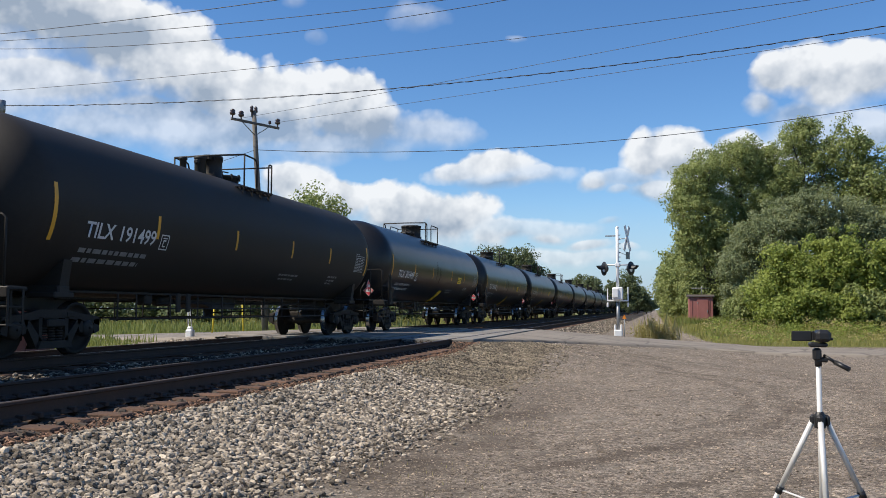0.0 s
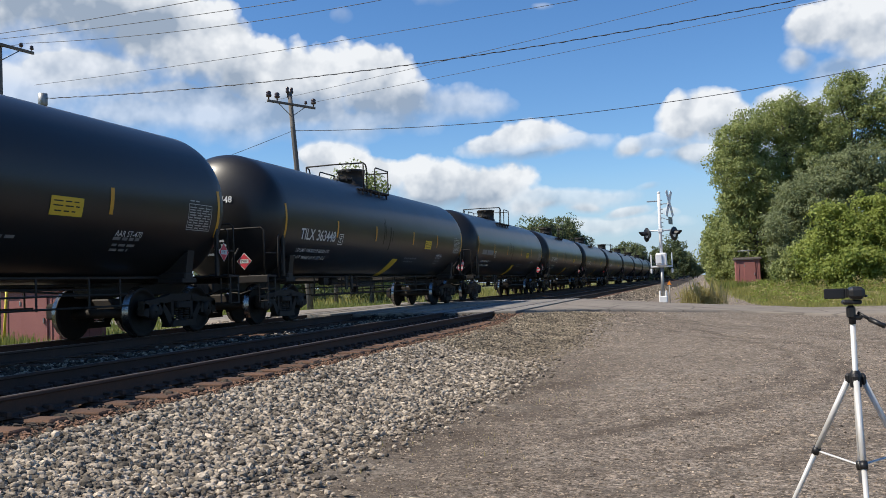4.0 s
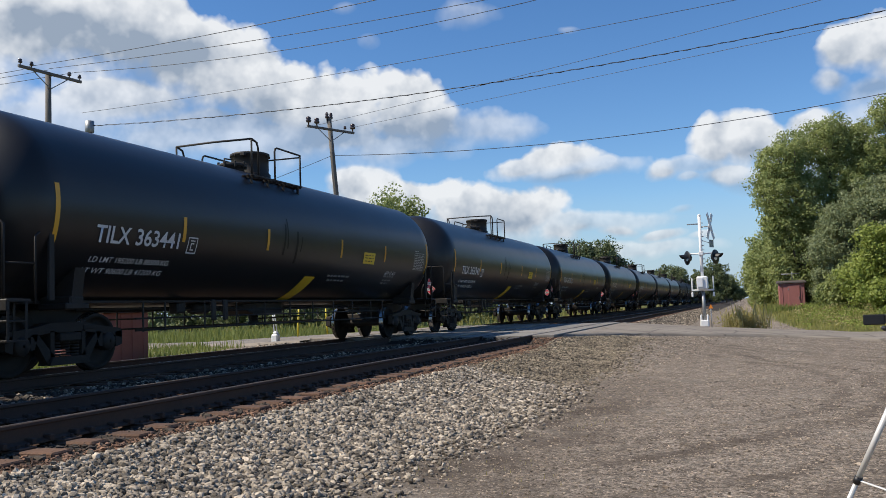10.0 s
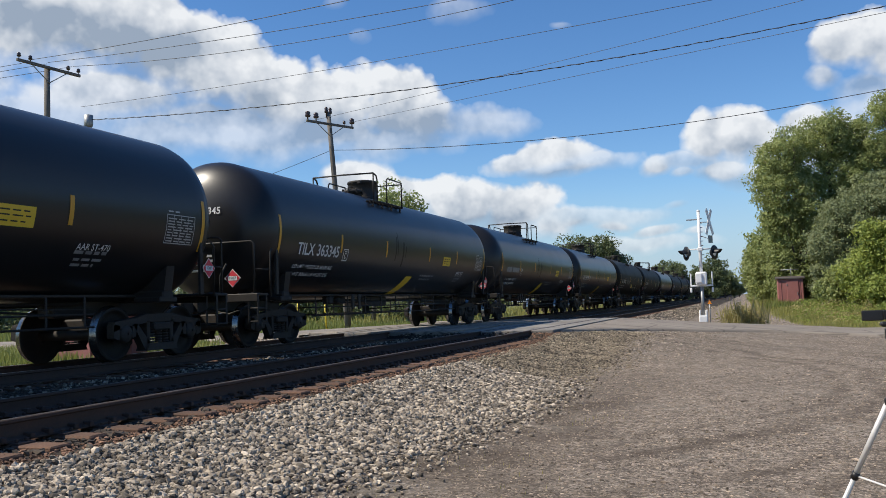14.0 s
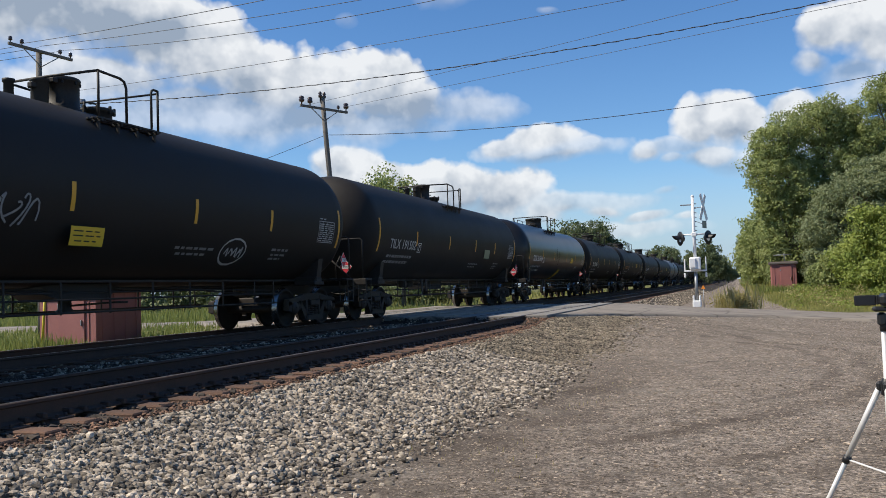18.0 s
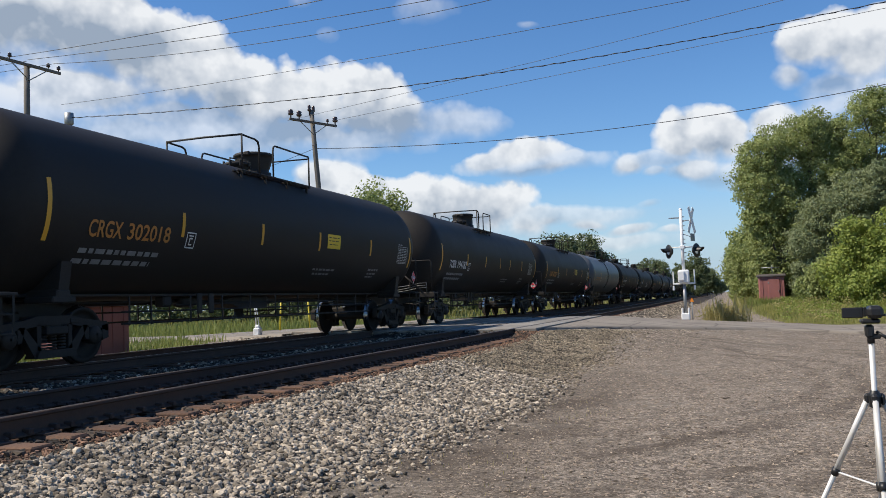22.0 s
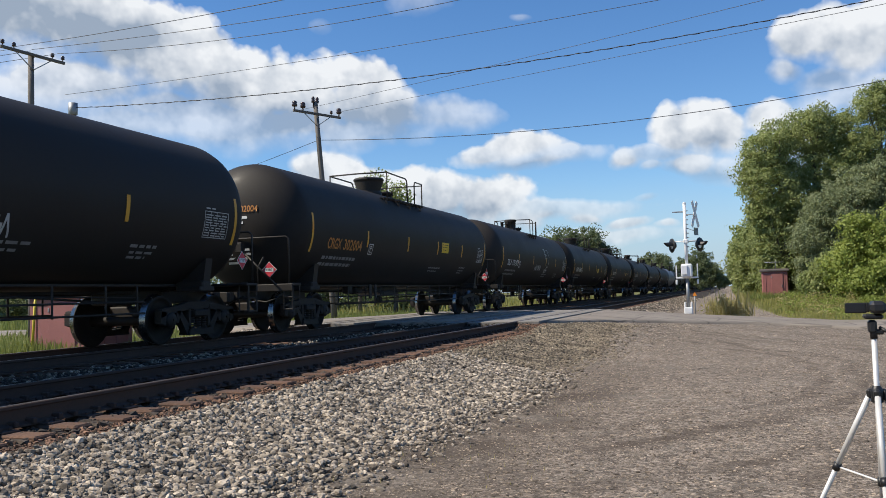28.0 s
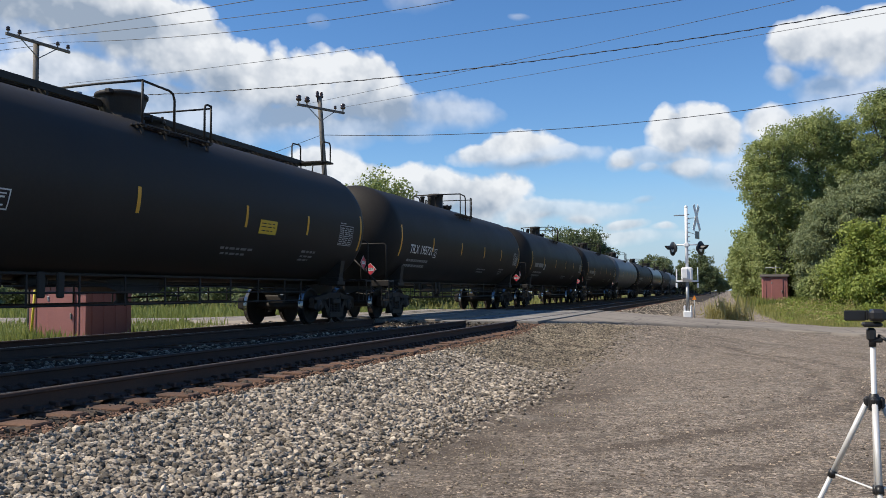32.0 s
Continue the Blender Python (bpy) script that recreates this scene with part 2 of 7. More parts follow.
M_LEAF1 = leaf_surface("cottonwood_leaves", (0.175, 0.225, 0.070), (0.275, 0.32, 0.108), (0.41, 0.43, 0.19), 0.42)
M_LEAF2 = leaf_surface("willow_leaves", (0.160, 0.195, 0.092), (0.24, 0.275, 0.135), (0.34, 0.37, 0.205), 0.42)
M_LEAF3 = leaf_surface("bright_shrub_leaves", (0.185, 0.245, 0.045), (0.275, 0.33, 0.072), (0.38, 0.41, 0.12), 0.42)
M_LEAF4 = leaf_surface("far_tree_leaves", (0.095, 0.125, 0.055), (0.145, 0.18, 0.08), (0.21, 0.24, 0.13), 0.4)
M_GRASS = leaf_surface("verge_grass", (0.185, 0.21, 0.050), (0.31, 0.31, 0.085), (0.44, 0.38, 0.17), 0.42)
M_FIELD = leaf_surface("field_grass", (0.13, 0.175, 0.04), (0.20, 0.235, 0.06), (0.33, 0.33, 0.12), 0.42)
M_WEED = leaf_surface("dry_weeds", (0.30, 0.285, 0.09), (0.44, 0.38, 0.16), (0.56, 0.46, 0.26), 0.5)


def ground_material():
    m, t, p = nodes_of("ground_gravel_and_grass")
    vec = t.nodes.new("ShaderNodeTexCoord").outputs["Object"]

    def attr(name):
        a = t.nodes.new("ShaderNodeAttribute")
        a.attribute_name = name
        return a.outputs["Fac"]
    big = ramp(t, noise_tex(t, 0.35, 6, 0.6, vec), 0.3, 0.7)
    mid = ramp(t, noise_tex(t, 3.0, 6, 0.7, vec), 0.3, 0.7)
    fine = noise_tex(t, 38.0, 6, 0.75, vec)
    v = t.nodes.new("ShaderNodeTexVoronoi")
    v.inputs["Scale"].default_value = 45.0
    t.links.new(vec, v.inputs["Vector"])
    lot = mixed(t, math_node(t, "ADD", math_node(t, "MULTIPLY", big, 0.55), math_node(t, "MULTIPLY", mid, 0.45)), (0.118, 0.091, 0.069), (0.196, 0.160, 0.124))
    lot = mixed(t, math_node(t, "MULTIPLY", ramp(t, fine, 0.45, 0.75), 0.6), lot, (0.37, 0.34, 0.30))
    lot = mixed(t, math_node(t, "MULTIPLY", ramp(t, v.outputs["Distance"], 0.35, 0.75), 0.5), lot, (0.085, 0.072, 0.06))
    for cells, lo, hi in ((9.0, 0.80, 1.24), (26.0, 0.55, 1.55), (60.0, 0.50, 1.7)):
        pebble = t.nodes.new("ShaderNodeTexVoronoi")
        pebble.inputs["Scale"].default_value = cells
        t.links.new(vec, pebble.inputs["Vector"])
        tone = t.nodes.new("ShaderNodeSeparateColor")
        t.links.new(pebble.outputs["Color"], tone.inputs[0])
        k = t.nodes.new("ShaderNodeMapRange")
        k.inputs[3].default_value, k.inputs[4].default_value = lo, hi
        t.links.new(tone.outputs[0], k.inputs[0])
        shade = node(t, "ShaderNodeHueSaturation")
        t.links.new(k.outputs[0], shade.inputs["Value"])
        t.links.new(lot, shade.inputs["Color"])
        lot = shade.outputs[0]
    sep = t.nodes.new("ShaderNodeSeparateXYZ")
    t.links.new(vec, sep.inputs[0])
    dx, dy = math_node(t, "ADD", sep.outputs[0], 9.0), math_node(t, "SUBTRACT", sep.outputs[1], 16.5)
    arc = math_node(t, "SQRT", math_node(t, "MULTIPLY_ADD", dx, dx, math_node(t, "MULTIPLY", dy, dy)))
    arc = math_node(t, "ADD", arc, math_node(t, "MULTIPLY", math_node(t, "SUBTRACT", big, 0.5), 0.7))
    worn = None
    for r0, half, much in ((10.5, 0.20, 0.75), (11.15, 0.26, 0.85), (12.5, 0.24, 0.6), (13.2, 0.30, 0.65), (15.4, 0.4, 0.45)):
        line = math_node(t, "MULTIPLY", ramp(t, math_node(t, "ABSOLUTE", math_node(t, "SUBTRACT", arc, r0)), half, half * 0.3), much)
        worn = line if worn is None else math_node(t, "MAXIMUM", worn, line)
    toe = math_node(t, "ABSOLUTE", math_node(t, "ADD", sep.outputs[0], math_node(t, "MULTIPLY_ADD", big, 0.9, 2.1)))
    toe = math_node(t, "MULTIPLY", math_node(t, "MULTIPLY", ramp(t, toe, 1.5, 0.3), ramp(t, sep.outputs[1], 20.0, 13.0)), 0.9)
    worn = math_node(t, "MAXIMUM", worn, toe)
    patchy = ramp(t, noise_tex(t, 0.8, 5, 0.65, vec), 0.35, 0.6)
    lot = mixed(t, math_node(t, "MULTIPLY", worn, math_node(t, "MULTIPLY_ADD", patchy, 0.8, 0.2)), lot, (0.075, 0.058, 0.044))
    pale = ramp(t, noise_tex(t, 0.55, 6, 0.7, vec), 0.52, 0.72)
    lot = mixed(t, math_node(t, "MULTIPLY", pale, 0.40), lot, (0.265, 0.238, 0.202))
    # near-black base under the ballast: shade of the gaps between stones, painted in
    gap_shade = mixed(t, mid, (0.026, 0.021, 0.017), (0.066, 0.054, 0.044))
    grs = mixed(t, mid, (0.085, 0.095, 0.026), (0.16, 0.15, 0.05))
    edge = math_node(t, "MULTIPLY", math_node(t, "SUBTRACT", mid, 0.5), 0.5)
    g = ramp(t, math_node(t, "ADD", attr("grass"), edge), 0.4, 0.6)
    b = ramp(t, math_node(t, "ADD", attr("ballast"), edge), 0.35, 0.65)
    col = mixed(t, g, mixed(t, b, lot, gap_shade), grs)
    t.links.new(col, p.inputs["Base Color"])
    p.inputs["Roughness"].default_value = 0.95
    p.inputs["Specular IOR Level"].default_value = 0.25
    bn = node(t, "ShaderNodeBump", Strength=0.8, Distance=0.012)
    t.links.new(math_node(t, "SUBTRACT", fine, math_node(t, "MULTIPLY", v.outputs["Distance"], 0.5)), bn.inputs["Height"])
    t.links.new(bn.outputs[0], p.inputs["Normal"])
    return m


M_GROUND = ground_material()


# ---- mesh building ----
class Shape:
    """Collects vertices and faces of one mesh, with a material slot for each face."""

    def __init__(self):
        self.v, self.f, self.s, self.m = [], [], [], []

    def add(self, verts, faces, smooth=False, slot=0):
        n = len(self.v)
        self.v += [tuple(p) for p in verts]
        for f in faces:
            self.f.append([i + n for i in f])
            self.s.append(smooth)
            self.m.append(slot)
        return self

    def box(self, c, size, bevel=0.01, slot=0, turn=None):
        hx, hy, hz = (s / 2 for s in size)
        b = min(bevel, hx * 0.9, hy * 0.9, hz * 0.9)
        pts, c = [], Vector(c)
        idx = {}
        for sx in (-1, 1):
            for sy in (-1, 1):
                for sz in (-1, 1):
                    for k in range(3):
                        q = [sx * hx, sy * hy, sz * hz]
                        for a in range(3):
                            if a != k:
                                q[a] -= (sx, sy, sz)[a] * b
                        idx[sx, sy, sz, k] = len(pts)
                        q = Vector(q)
                        pts.append(c + (turn @ q if turn else q))
        fs = []
        for k in range(3):
            u, w = [a for a in range(3) if a != k]
            for s in (-1, 1):
                ring = []
                for su, sw in ((-1, -1), (1, -1), (1, 1), (-1, 1)):
                    key = [0, 0, 0]
                    key[k], key[u], key[w] = s, su, sw
                    ring.append(idx[(*key, k)])
                flip = (s > 0) == (k == 1)
                fs.append(ring[::-1] if flip else ring)
        for k in range(3):
            u, w = [a for a in range(3) if a != k]
            for su in (-1, 1):
                for sw in (-1, 1):
                    a0, a1 = [0, 0, 0], [0, 0, 0]
                    a0[k], a1[k] = -1, 1
                    a0[u] = a1[u] = su
                    a0[w] = a1[w] = sw
                    fs.append([idx[(*a0, u)], idx[(*a1, u)], idx[(*a1, w)], idx[(*a0, w)]])
        for sx in (-1, 1):
            for sy in (-1, 1):
                for sz in (-1, 1):
                    fs.append([idx[sx, sy, sz, k] for k in range(3)])
        return self.add(pts, fs, False, slot)

    def tube(self, pts, r, n=6, slot=0, caps=True, r2=None):
        pts = [Vector(p) for p in pts]
        rings, m = [], len(pts)
        up = None
        for i, p in enumerate(pts):
            d = (pts[min(i + 1, m - 1)] - pts[max(i - 1, 0)]).normalized()
            if up is None or abs(up.dot(d)) > 0.95:
                up = Vector((0, 0, 1)) if abs(d.z) < 0.9 else Vector((1, 0, 0))
            a = d.cross(up).normalized()
            b = a.cross(d).normalized()
            up = b
            rr = r if r2 is None else r + (r2 - r) * i / (m - 1)
            rings.append([p + a * (rr * math.cos(k * math.tau / n)) + b * (rr * math.sin(k * math.tau / n)) for k in range(n)])
        fs = []
        for i in range(m - 1):
            for k in range(n):
                fs.append([i * n + k, i * n + (k + 1) % n, (i + 1) * n + (k + 1) % n, (i + 1) * n + k])
        self.add([q for ring in rings for q in ring], fs, True, slot)
        if caps:
            base = len(self.v) - m * n
            self.f += [list(range(base + n - 1, base - 1, -1)), list(range(base + (m - 1) * n, base + m * n))]
            self.s += [False, False]
            self.m += [slot, slot]
        return self

    def lathe(self, profile, n, to=lambda a, b, c: (a, b, c), smooth=True, slot=0, slots=None):
        """Turns (radius, height) pairs about an axis; to() maps (across, across, along) to x, y, z."""
        vs, fs = [], []
        for r, h in profile:
            for k in range(n):
                w = k * math.tau / n
                vs.append(to(r * math.cos(w), r * math.sin(w), h))
        base = len(self.v)
        self.v += vs
        for i in range(len(profile) - 1):
            for k in range(n):
                self.f.append([base + i * n + k, base + i * n + (k + 1) % n, base + (i + 1) * n + (k + 1) % n, base + (i + 1) * n + k])
                self.s.append(smooth)
                self.m.append(slots[i] if slots else slot)
        return self

    def mesh(self, name, *materials):
        me = bpy.data.meshes.new(name)
        me.from_pydata(self.v, [], self.f)
        me.polygons.foreach_set("use_smooth", self.s)
        me.polygons.foreach_set("material_index", self.m)
        for m in materials:
            me.materials.append(m)
        bm = bmesh.new()
        bm.from_mesh(me)
        bmesh.ops.recalc_face_normals(bm, faces=bm.faces)
        bm.to_mesh(me)
        bm.free()
        return me


def part(name, me, parent, label="", at=None):
    ob = new(name, me)
    if parent is not None:
        ob.parent = parent
    if at is not None:
        ob.matrix_basis = at
    if label:
        ob["label"] = label
    if name in SMALL_PRINT:
        ob["kind"] = "stuff"
    return ob


SMALL_PRINT = ("stencil_lines", "test_data_lines", "panel_lines", "load_limit", "light_weight")


def thing(name, m, label, category, group="", kind=""):
    ob = new(name)
    ob.empty_display_size = 0.2
    ob.matrix_basis = m
    return tagged(ob, label, category, group, kind)


def solid(name, me, label, category, group="", kind="", at=None):
    ob = new(name, me)
    if at is not None:
        ob.matrix_basis = at
    return tagged(ob, label, category, group, kind)


def raw_mesh(name, verts, faces, material, smooth=False):
    """A mesh from numpy arrays: verts (n, 3), faces (m, 3 or 4)."""
    me = bpy.data.meshes.new(name)
    n, k = faces.shape
    me.vertices.add(len(verts))
    me.vertices.foreach_set("co", np.asarray(verts, dtype=np.float32).ravel())
    me.loops.add(n * k)
    me.loops.foreach_set("vertex_index", np.asarray(faces, dtype=np.int32).ravel())
    me.polygons.add(n)
    me.polygons.foreach_set("loop_start", np.arange(0, n * k, k, dtype=np.int32))
    me.polygons.foreach_set("use_smooth", np.full(n, smooth))
    me.materials.append(material)
    me.update(calc_edges=True)
    return me


def many(name, base_v, base_f, places, sizes, turns, material, smooth=False):
    """One mesh of many copies of a small shape; turns: (n, 3, 3)."""
    v = np.einsum("nij,kj->nki", turns, base_v) * sizes[:, None, :] + places[:, None, :]
    f = base_f[None] + (np.arange(len(places)) * len(base_v))[:, None, None]
    return raw_mesh(name, v.reshape(-1, 3), f.reshape(-1, base_f.shape[1]), material, smooth)


def random_turns(rng, n):
    q = rng.normal(size=(n, 4))
    q /= np.linalg.norm(q, axis=1)[:, None]
    w, x, y, z = q.T
    return np.stack([np.stack([1 - 2 * (y * y + z * z), 2 * (x * y - z * w), 2 * (x * z + y * w)], -1),
                     np.stack([2 * (x * y + z * w), 1 - 2 * (x * x + z * z), 2 * (y * z - x * w)], -1),
                     np.stack([2 * (x * z - y * w), 2 * (y * z + x * w), 1 - 2 * (x * x + y * y)], -1)], 1)


# ---- drifting clouds ----
# place in the sky (azimuth, elevation), half width, half height, thickness
WEST_BANK = [(-44.4, 17.2, 8.1, 4.8, 1), (-48.1, 14.0, 5.2, 2.9, 0.9), (-38.9, 17.3, 6.4, 3.7, 1), (-34.8, 16.1, 5.3, 3.4, 1), (-40.0, 13.2, 6.6, 2.0, 0.9), (-32.4, 14.8, 5.0, 3.3, 1), (-28.7, 13.8, 4.8, 2.9, 1), (-25.4, 13.4, 4.1, 2.7, 1), (-20.9, 13.1, 3.2, 2.9, 1), (-20.4, 11.9, 4.3, 2.2, 0.95), (-25.9, 11.4, 4.8, 1.5, 0.8), (-33.1, 12.0, 7.1, 1.4, 0.7), (-44.2, 11.0, 3.7, 1.2, 0.7), (-52.0, 15.1, 4.3, 3.9, 1)]
LOW_BANK = [(-24.3, 7.9, 2.6, 2.0, 1), (-21.5, 6.7, 3.0, 1.7, 1), (-17.1, 6.4, 3.7, 2.2, 1), (-13.7, 5.8, 3.3, 2.4, 1), (-11.2, 4.8, 2.2, 1.3, 0.9), (-9.7, 5.0, 1.6, 0.8, 0.9), (-7.2, 4.7, 1.8, 0.7, 0.9), (-4.6, 4.2, 1.7, 0.6, 0.8), (-2.5, 3.9, 1.0, 0.4, 0.7), (-3.4, 5.7, 0.9, 0.4, 0.4), (-6.2, 3.4, 5.3, 0.8, 0.6)]
MID_PUFFS = [(-11.0, 9.2, 2.8, 1.5, 1), (-13.4, 9.0, 2.6, 1.0, 0.9), (-9.4, 8.5, 1.6, 0.9, 0.9), (-14.6, 11.4, 3.0, 1.0, 0.5), (-16.5, 11.7, 1.9, 0.9, 0.5), (-4.6, 8.0, 1.1, 0.8, 0.95), (-3.0, 7.6, 1.0, 0.5, 0.6), (-16.5, 18.7, 2.3, 1.2, 0.35), (-10.0, 17.3, 0.7, 0.3, 0.3), (-24.7, 19.6, 0.9, 0.5, 0.25), (-23.2, 17.5, 0.8, 0.6, 0.2)]
EAST_BANK = [(0.7, 9.2, 2.5, 2.4, 1), (-1.0, 9.2, 1.9, 1.9, 1), (-0.4, 7.5, 2.5, 1.2, 0.9), (2.0, 8.9, 1.6, 1.9, 1), (4.8, 9.6, 1.9, 1.5, 1), (6.1, 8.4, 2.4, 2.0, 0.9), (2.8, 6.7, 2.6, 1.0, 0.7), (6.5, 14.0, 2.3, 1.9, 1), (8.3, 14.1, 2.4, 2.1, 1), (10.0, 13.1, 2.6, 2.4, 1), (5.7, 12.5, 1.5, 1.3, 0.8), (8.1, 11.5, 2.7, 1.3, 0.6), (11.7, 13.5, 2.8, 2.3, 1), (12.1, 10.0, 2.5, 1.6, 0.8)]
SHADY = [(-36.9, 16.4, 3.8, 1.7), (-25.8, 11.9, 3.3, 1.0), (-19.5, 11.5, 2.3, 1.0), (-31.3, 12.9, 3.2, 0.9), (-11.4, 8.1, 2.9, 0.4), (-16.0, 5.5, 3.7, 0.6), (-0.1, 6.7, 2.3, 0.5), (7.7, 12.0, 1.8, 0.7), (-42.5, 17.7, 2.9, 1.3)]
VEILS = [(-33.0, 11.2, 13.0, 2.4, 0.62), (-21.5, 10.6, 5.0, 1.6, 0.6), (-16.0, 11.6, 4.2, 1.5, 0.6), (-10.0, 8.6, 4.5, 0.9, 0.6), (-43.0, 12.0, 6.0, 2.0, 0.6), (-2.5, 8.2, 3.0, 0.7, 0.5), (3.0, 7.0, 4.5, 1.3, 0.55), (10.0, 10.5, 5.0, 1.6, 0.6), (-8.0, 5.2, 6.5, 0.9, 0.55)]
CLOUDS = WEST_BANK + LOW_BANK + MID_PUFFS + EAST_BANK + VEILS


def cloud_material():
    m, t, p = nodes_of("cumulus_clouds")
    t.nodes.remove(p)
    obj = t.nodes.new("ShaderNodeTexCoord").outputs["Object"]
    nrm = t.nodes.new("ShaderNodeVectorMath")
    nrm.operation = "NORMALIZE"
    t.links.new(obj, nrm.inputs[0])
    warp_n = t.nodes.new("ShaderNodeTexNoise")
    warp_n.inputs["Scale"].default_value = 7.0
    warp_n.inputs["Detail"].default_value = 3.0
    t.links.new(nrm.outputs[0], warp_n.inputs["Vector"])
    sub = t.nodes.new("ShaderNodeVectorMath")
    sub.operation = "MULTIPLY_ADD"
    sub.inputs[1].default_value = (0.034, 0.034, 0.034)
    t.links.new(warp_n.outputs["Color"], sub.inputs[0])
    t.links.new(nrm.outputs[0], sub.inputs[2])
    mv = t.nodes.new("ShaderNodeVectorMath")
    mv.operation = "SUBTRACT"
    mv.inputs[1].default_value = (0.017, 0.017, 0.017)
    t.links.new(sub.outputs[0], mv.inputs[0])
    sep = t.nodes.new("ShaderNodeSeparateXYZ")
    t.links.new(mv.outputs[0], sep.inputs[0])
    az = math_node(t, "MULTIPLY", math_node(t, "ARCTAN2", sep.outputs[0], sep.outputs[1]), 57.2958)
    el = math_node(t, "MULTIPLY", math_node(t, "ARCSINE", sep.outputs[2]), 57.2958)
    best, weight, high, thick = None, None, None, None
    for a, e, ra, re, much in CLOUDS:
        u = math_node(t, "DIVIDE", math_node(t, "SUBTRACT", az, a), ra)
        w = math_node(t, "DIVIDE", math_node(t, "SUBTRACT", el, e), re)
        w2 = math_node(t, "ADD", w, math_node(t, "MULTIPLY", math_node(t, "MINIMUM", w, 0.0), 0.35))
        d = math_node(t, "SUBTRACT", 1.0, math_node(t, "SQRT", math_node(t, "MULTIPLY_ADD", u, u, math_node(t, "MULTIPLY", w2, w2))))
        ex = math_node(t, "EXPONENT", math_node(t, "MULTIPLY", d, 5.0))
        if best is None:
            best, weight, high, thick = d, ex, math_node(t, "MULTIPLY", ex, w), math_node(t, "MULTIPLY", ex, much)
        else:
            best = math_node(t, "SMOOTH_MAX", best, d, 0.12)
            weight = math_node(t, "ADD", weight, ex)
            high = math_node(t, "MULTIPLY_ADD", ex, w, high)
            thick = math_node(t, "MULTIPLY_ADD", ex, much, thick)
    high = math_node(t, "DIVIDE", high, weight)
    thick = math_node(t, "DIVIDE", thick, weight)
    # clouds in the rest of the sky
    wide = noise_tex(t, 3.2, 3, 0.5, nrm.outputs[0])
    outside = math_node(t, "GREATER_THAN", math_node(t, "ABSOLUTE", math_node(t, "ADD", az, 18.0)), 42.0)
    sd = t.nodes.new("ShaderNodeVectorMath")
    sd.operation = "DOT_PRODUCT"
    sd.inputs[1].default_value = SUN_DIR
    t.links.new(nrm.outputs[0], sd.inputs[0])
    clear = math_node(t, "LESS_THAN", sd.outputs["Value"], 0.8)
    rest = math_node(t, "MULTIPLY", math_node(t, "MULTIPLY", math_node(t, "SUBTRACT", wide, 0.47), 5.0), math_node(t, "MULTIPLY", outside, clear))
    best = math_node(t, "MAXIMUM", best, math_node(t, "SUBTRACT", rest, math_node(t, "SUBTRACT", 3.0, math_node(t, "MULTIPLY", math_node(t, "MULTIPLY", outside, clear), 2.6))))
    lit_side = t.nodes.new("ShaderNodeVectorMath")
    lit_side.operation = "ADD"
    lit_side.inputs[1].default_value = (-0.012, 0.0, 0.016)
    t.links.new(nrm.outputs[0], lit_side.inputs[0])

    def billow(vec):
        puff = noise_tex(t, 11.0, 9, 0.54, vec)
        v = t.nodes.new("ShaderNodeTexVoronoi")
        v.feature = "SMOOTH_F1"
        v.inputs["Scale"].default_value = 24.0
        v.inputs["Detail"].default_value = 3.0
        v.inputs["Roughness"].default_value = 0.55
        v.inputs["Smoothness"].default_value = 0.6
        t.links.new(vec, v.inputs["Vector"])
        a = math_node(t, "MULTIPLY", math_node(t, "SUBTRACT", puff, 0.5), 1.6)
        return math_node(t, "ADD", a, math_node(t, "MULTIPLY", math_node(t, "SUBTRACT", 0.42, v.outputs["Distance"]), 0.8))
    here, there = billow(nrm.outputs[0]), billow(lit_side.outputs[0])
    field = math_node(t, "ADD", math_node(t, "MULTIPLY_ADD", best, 1.9, 0.46), math_node(t, "MULTIPLY", here, 0.95))
    # crisp on top, soft below and where thin
    soft = t.nodes.new("ShaderNodeMapRange")
    soft.inputs[1].default_value, soft.inputs[2].default_value = -0.5, 0.5
    soft.inputs[3].default_value, soft.inputs[4].default_value = 1.5, 0.34
    t.links.new(high, soft.inputs[0])
    width = math_node(t, "ADD", soft.outputs[0], math_node(t, "MULTIPLY", math_node(t, "SUBTRACT", 1.0, thick), 0.9))
    mask = math_node(t, "DIVIDE", math_node(t, "SUBTRACT", field, 0.02), width)
    cl = t.nodes.new("ShaderNodeClamp")
    t.links.new(mask, cl.inputs[0])
    mask = math_node(t, "MULTIPLY", math_node(t, "SMOOTH_MIN", cl.outputs[0], 0.97, 0.15), thick)
    light = math_node(t, "ADD", math_node(t, "MULTIPLY", high, 0.42), math_node(t, "MULTIPLY", math_node(t, "SUBTRACT", here, there), 0.85))
    light = math_node(t, "SUBTRACT", light, math_node(t, "MULTIPLY", math_node(t, "MAXIMUM", best, 0.0), 0.22))
    for a, e, ra, re in SHADY:
        u = math_node(t, "DIVIDE", math_node(t, "SUBTRACT", az, a), ra)
        w = math_node(t, "DIVIDE", math_node(t, "SUBTRACT", el, e), re)
        g = math_node(t, "EXPONENT", math_node(t, "MULTIPLY", math_node(t, "MULTIPLY_ADD", u, u, math_node(t, "MULTIPLY", w, w)), -1.0))
        light = math_node(t, "SUBTRACT", light, math_node(t, "MULTIPLY", g, 0.78))
    lum = ramp(t, light, -0.75, 0.22)
    col = mixed(t, lum, (0.33, 0.40, 0.50), (0.88, 0.90, 0.92))
    # pale veil of far cloud over the horizon
    veil = math_node(t, "MULTIPLY", ramp(t, el, 7.0, 0.5), 0.85)
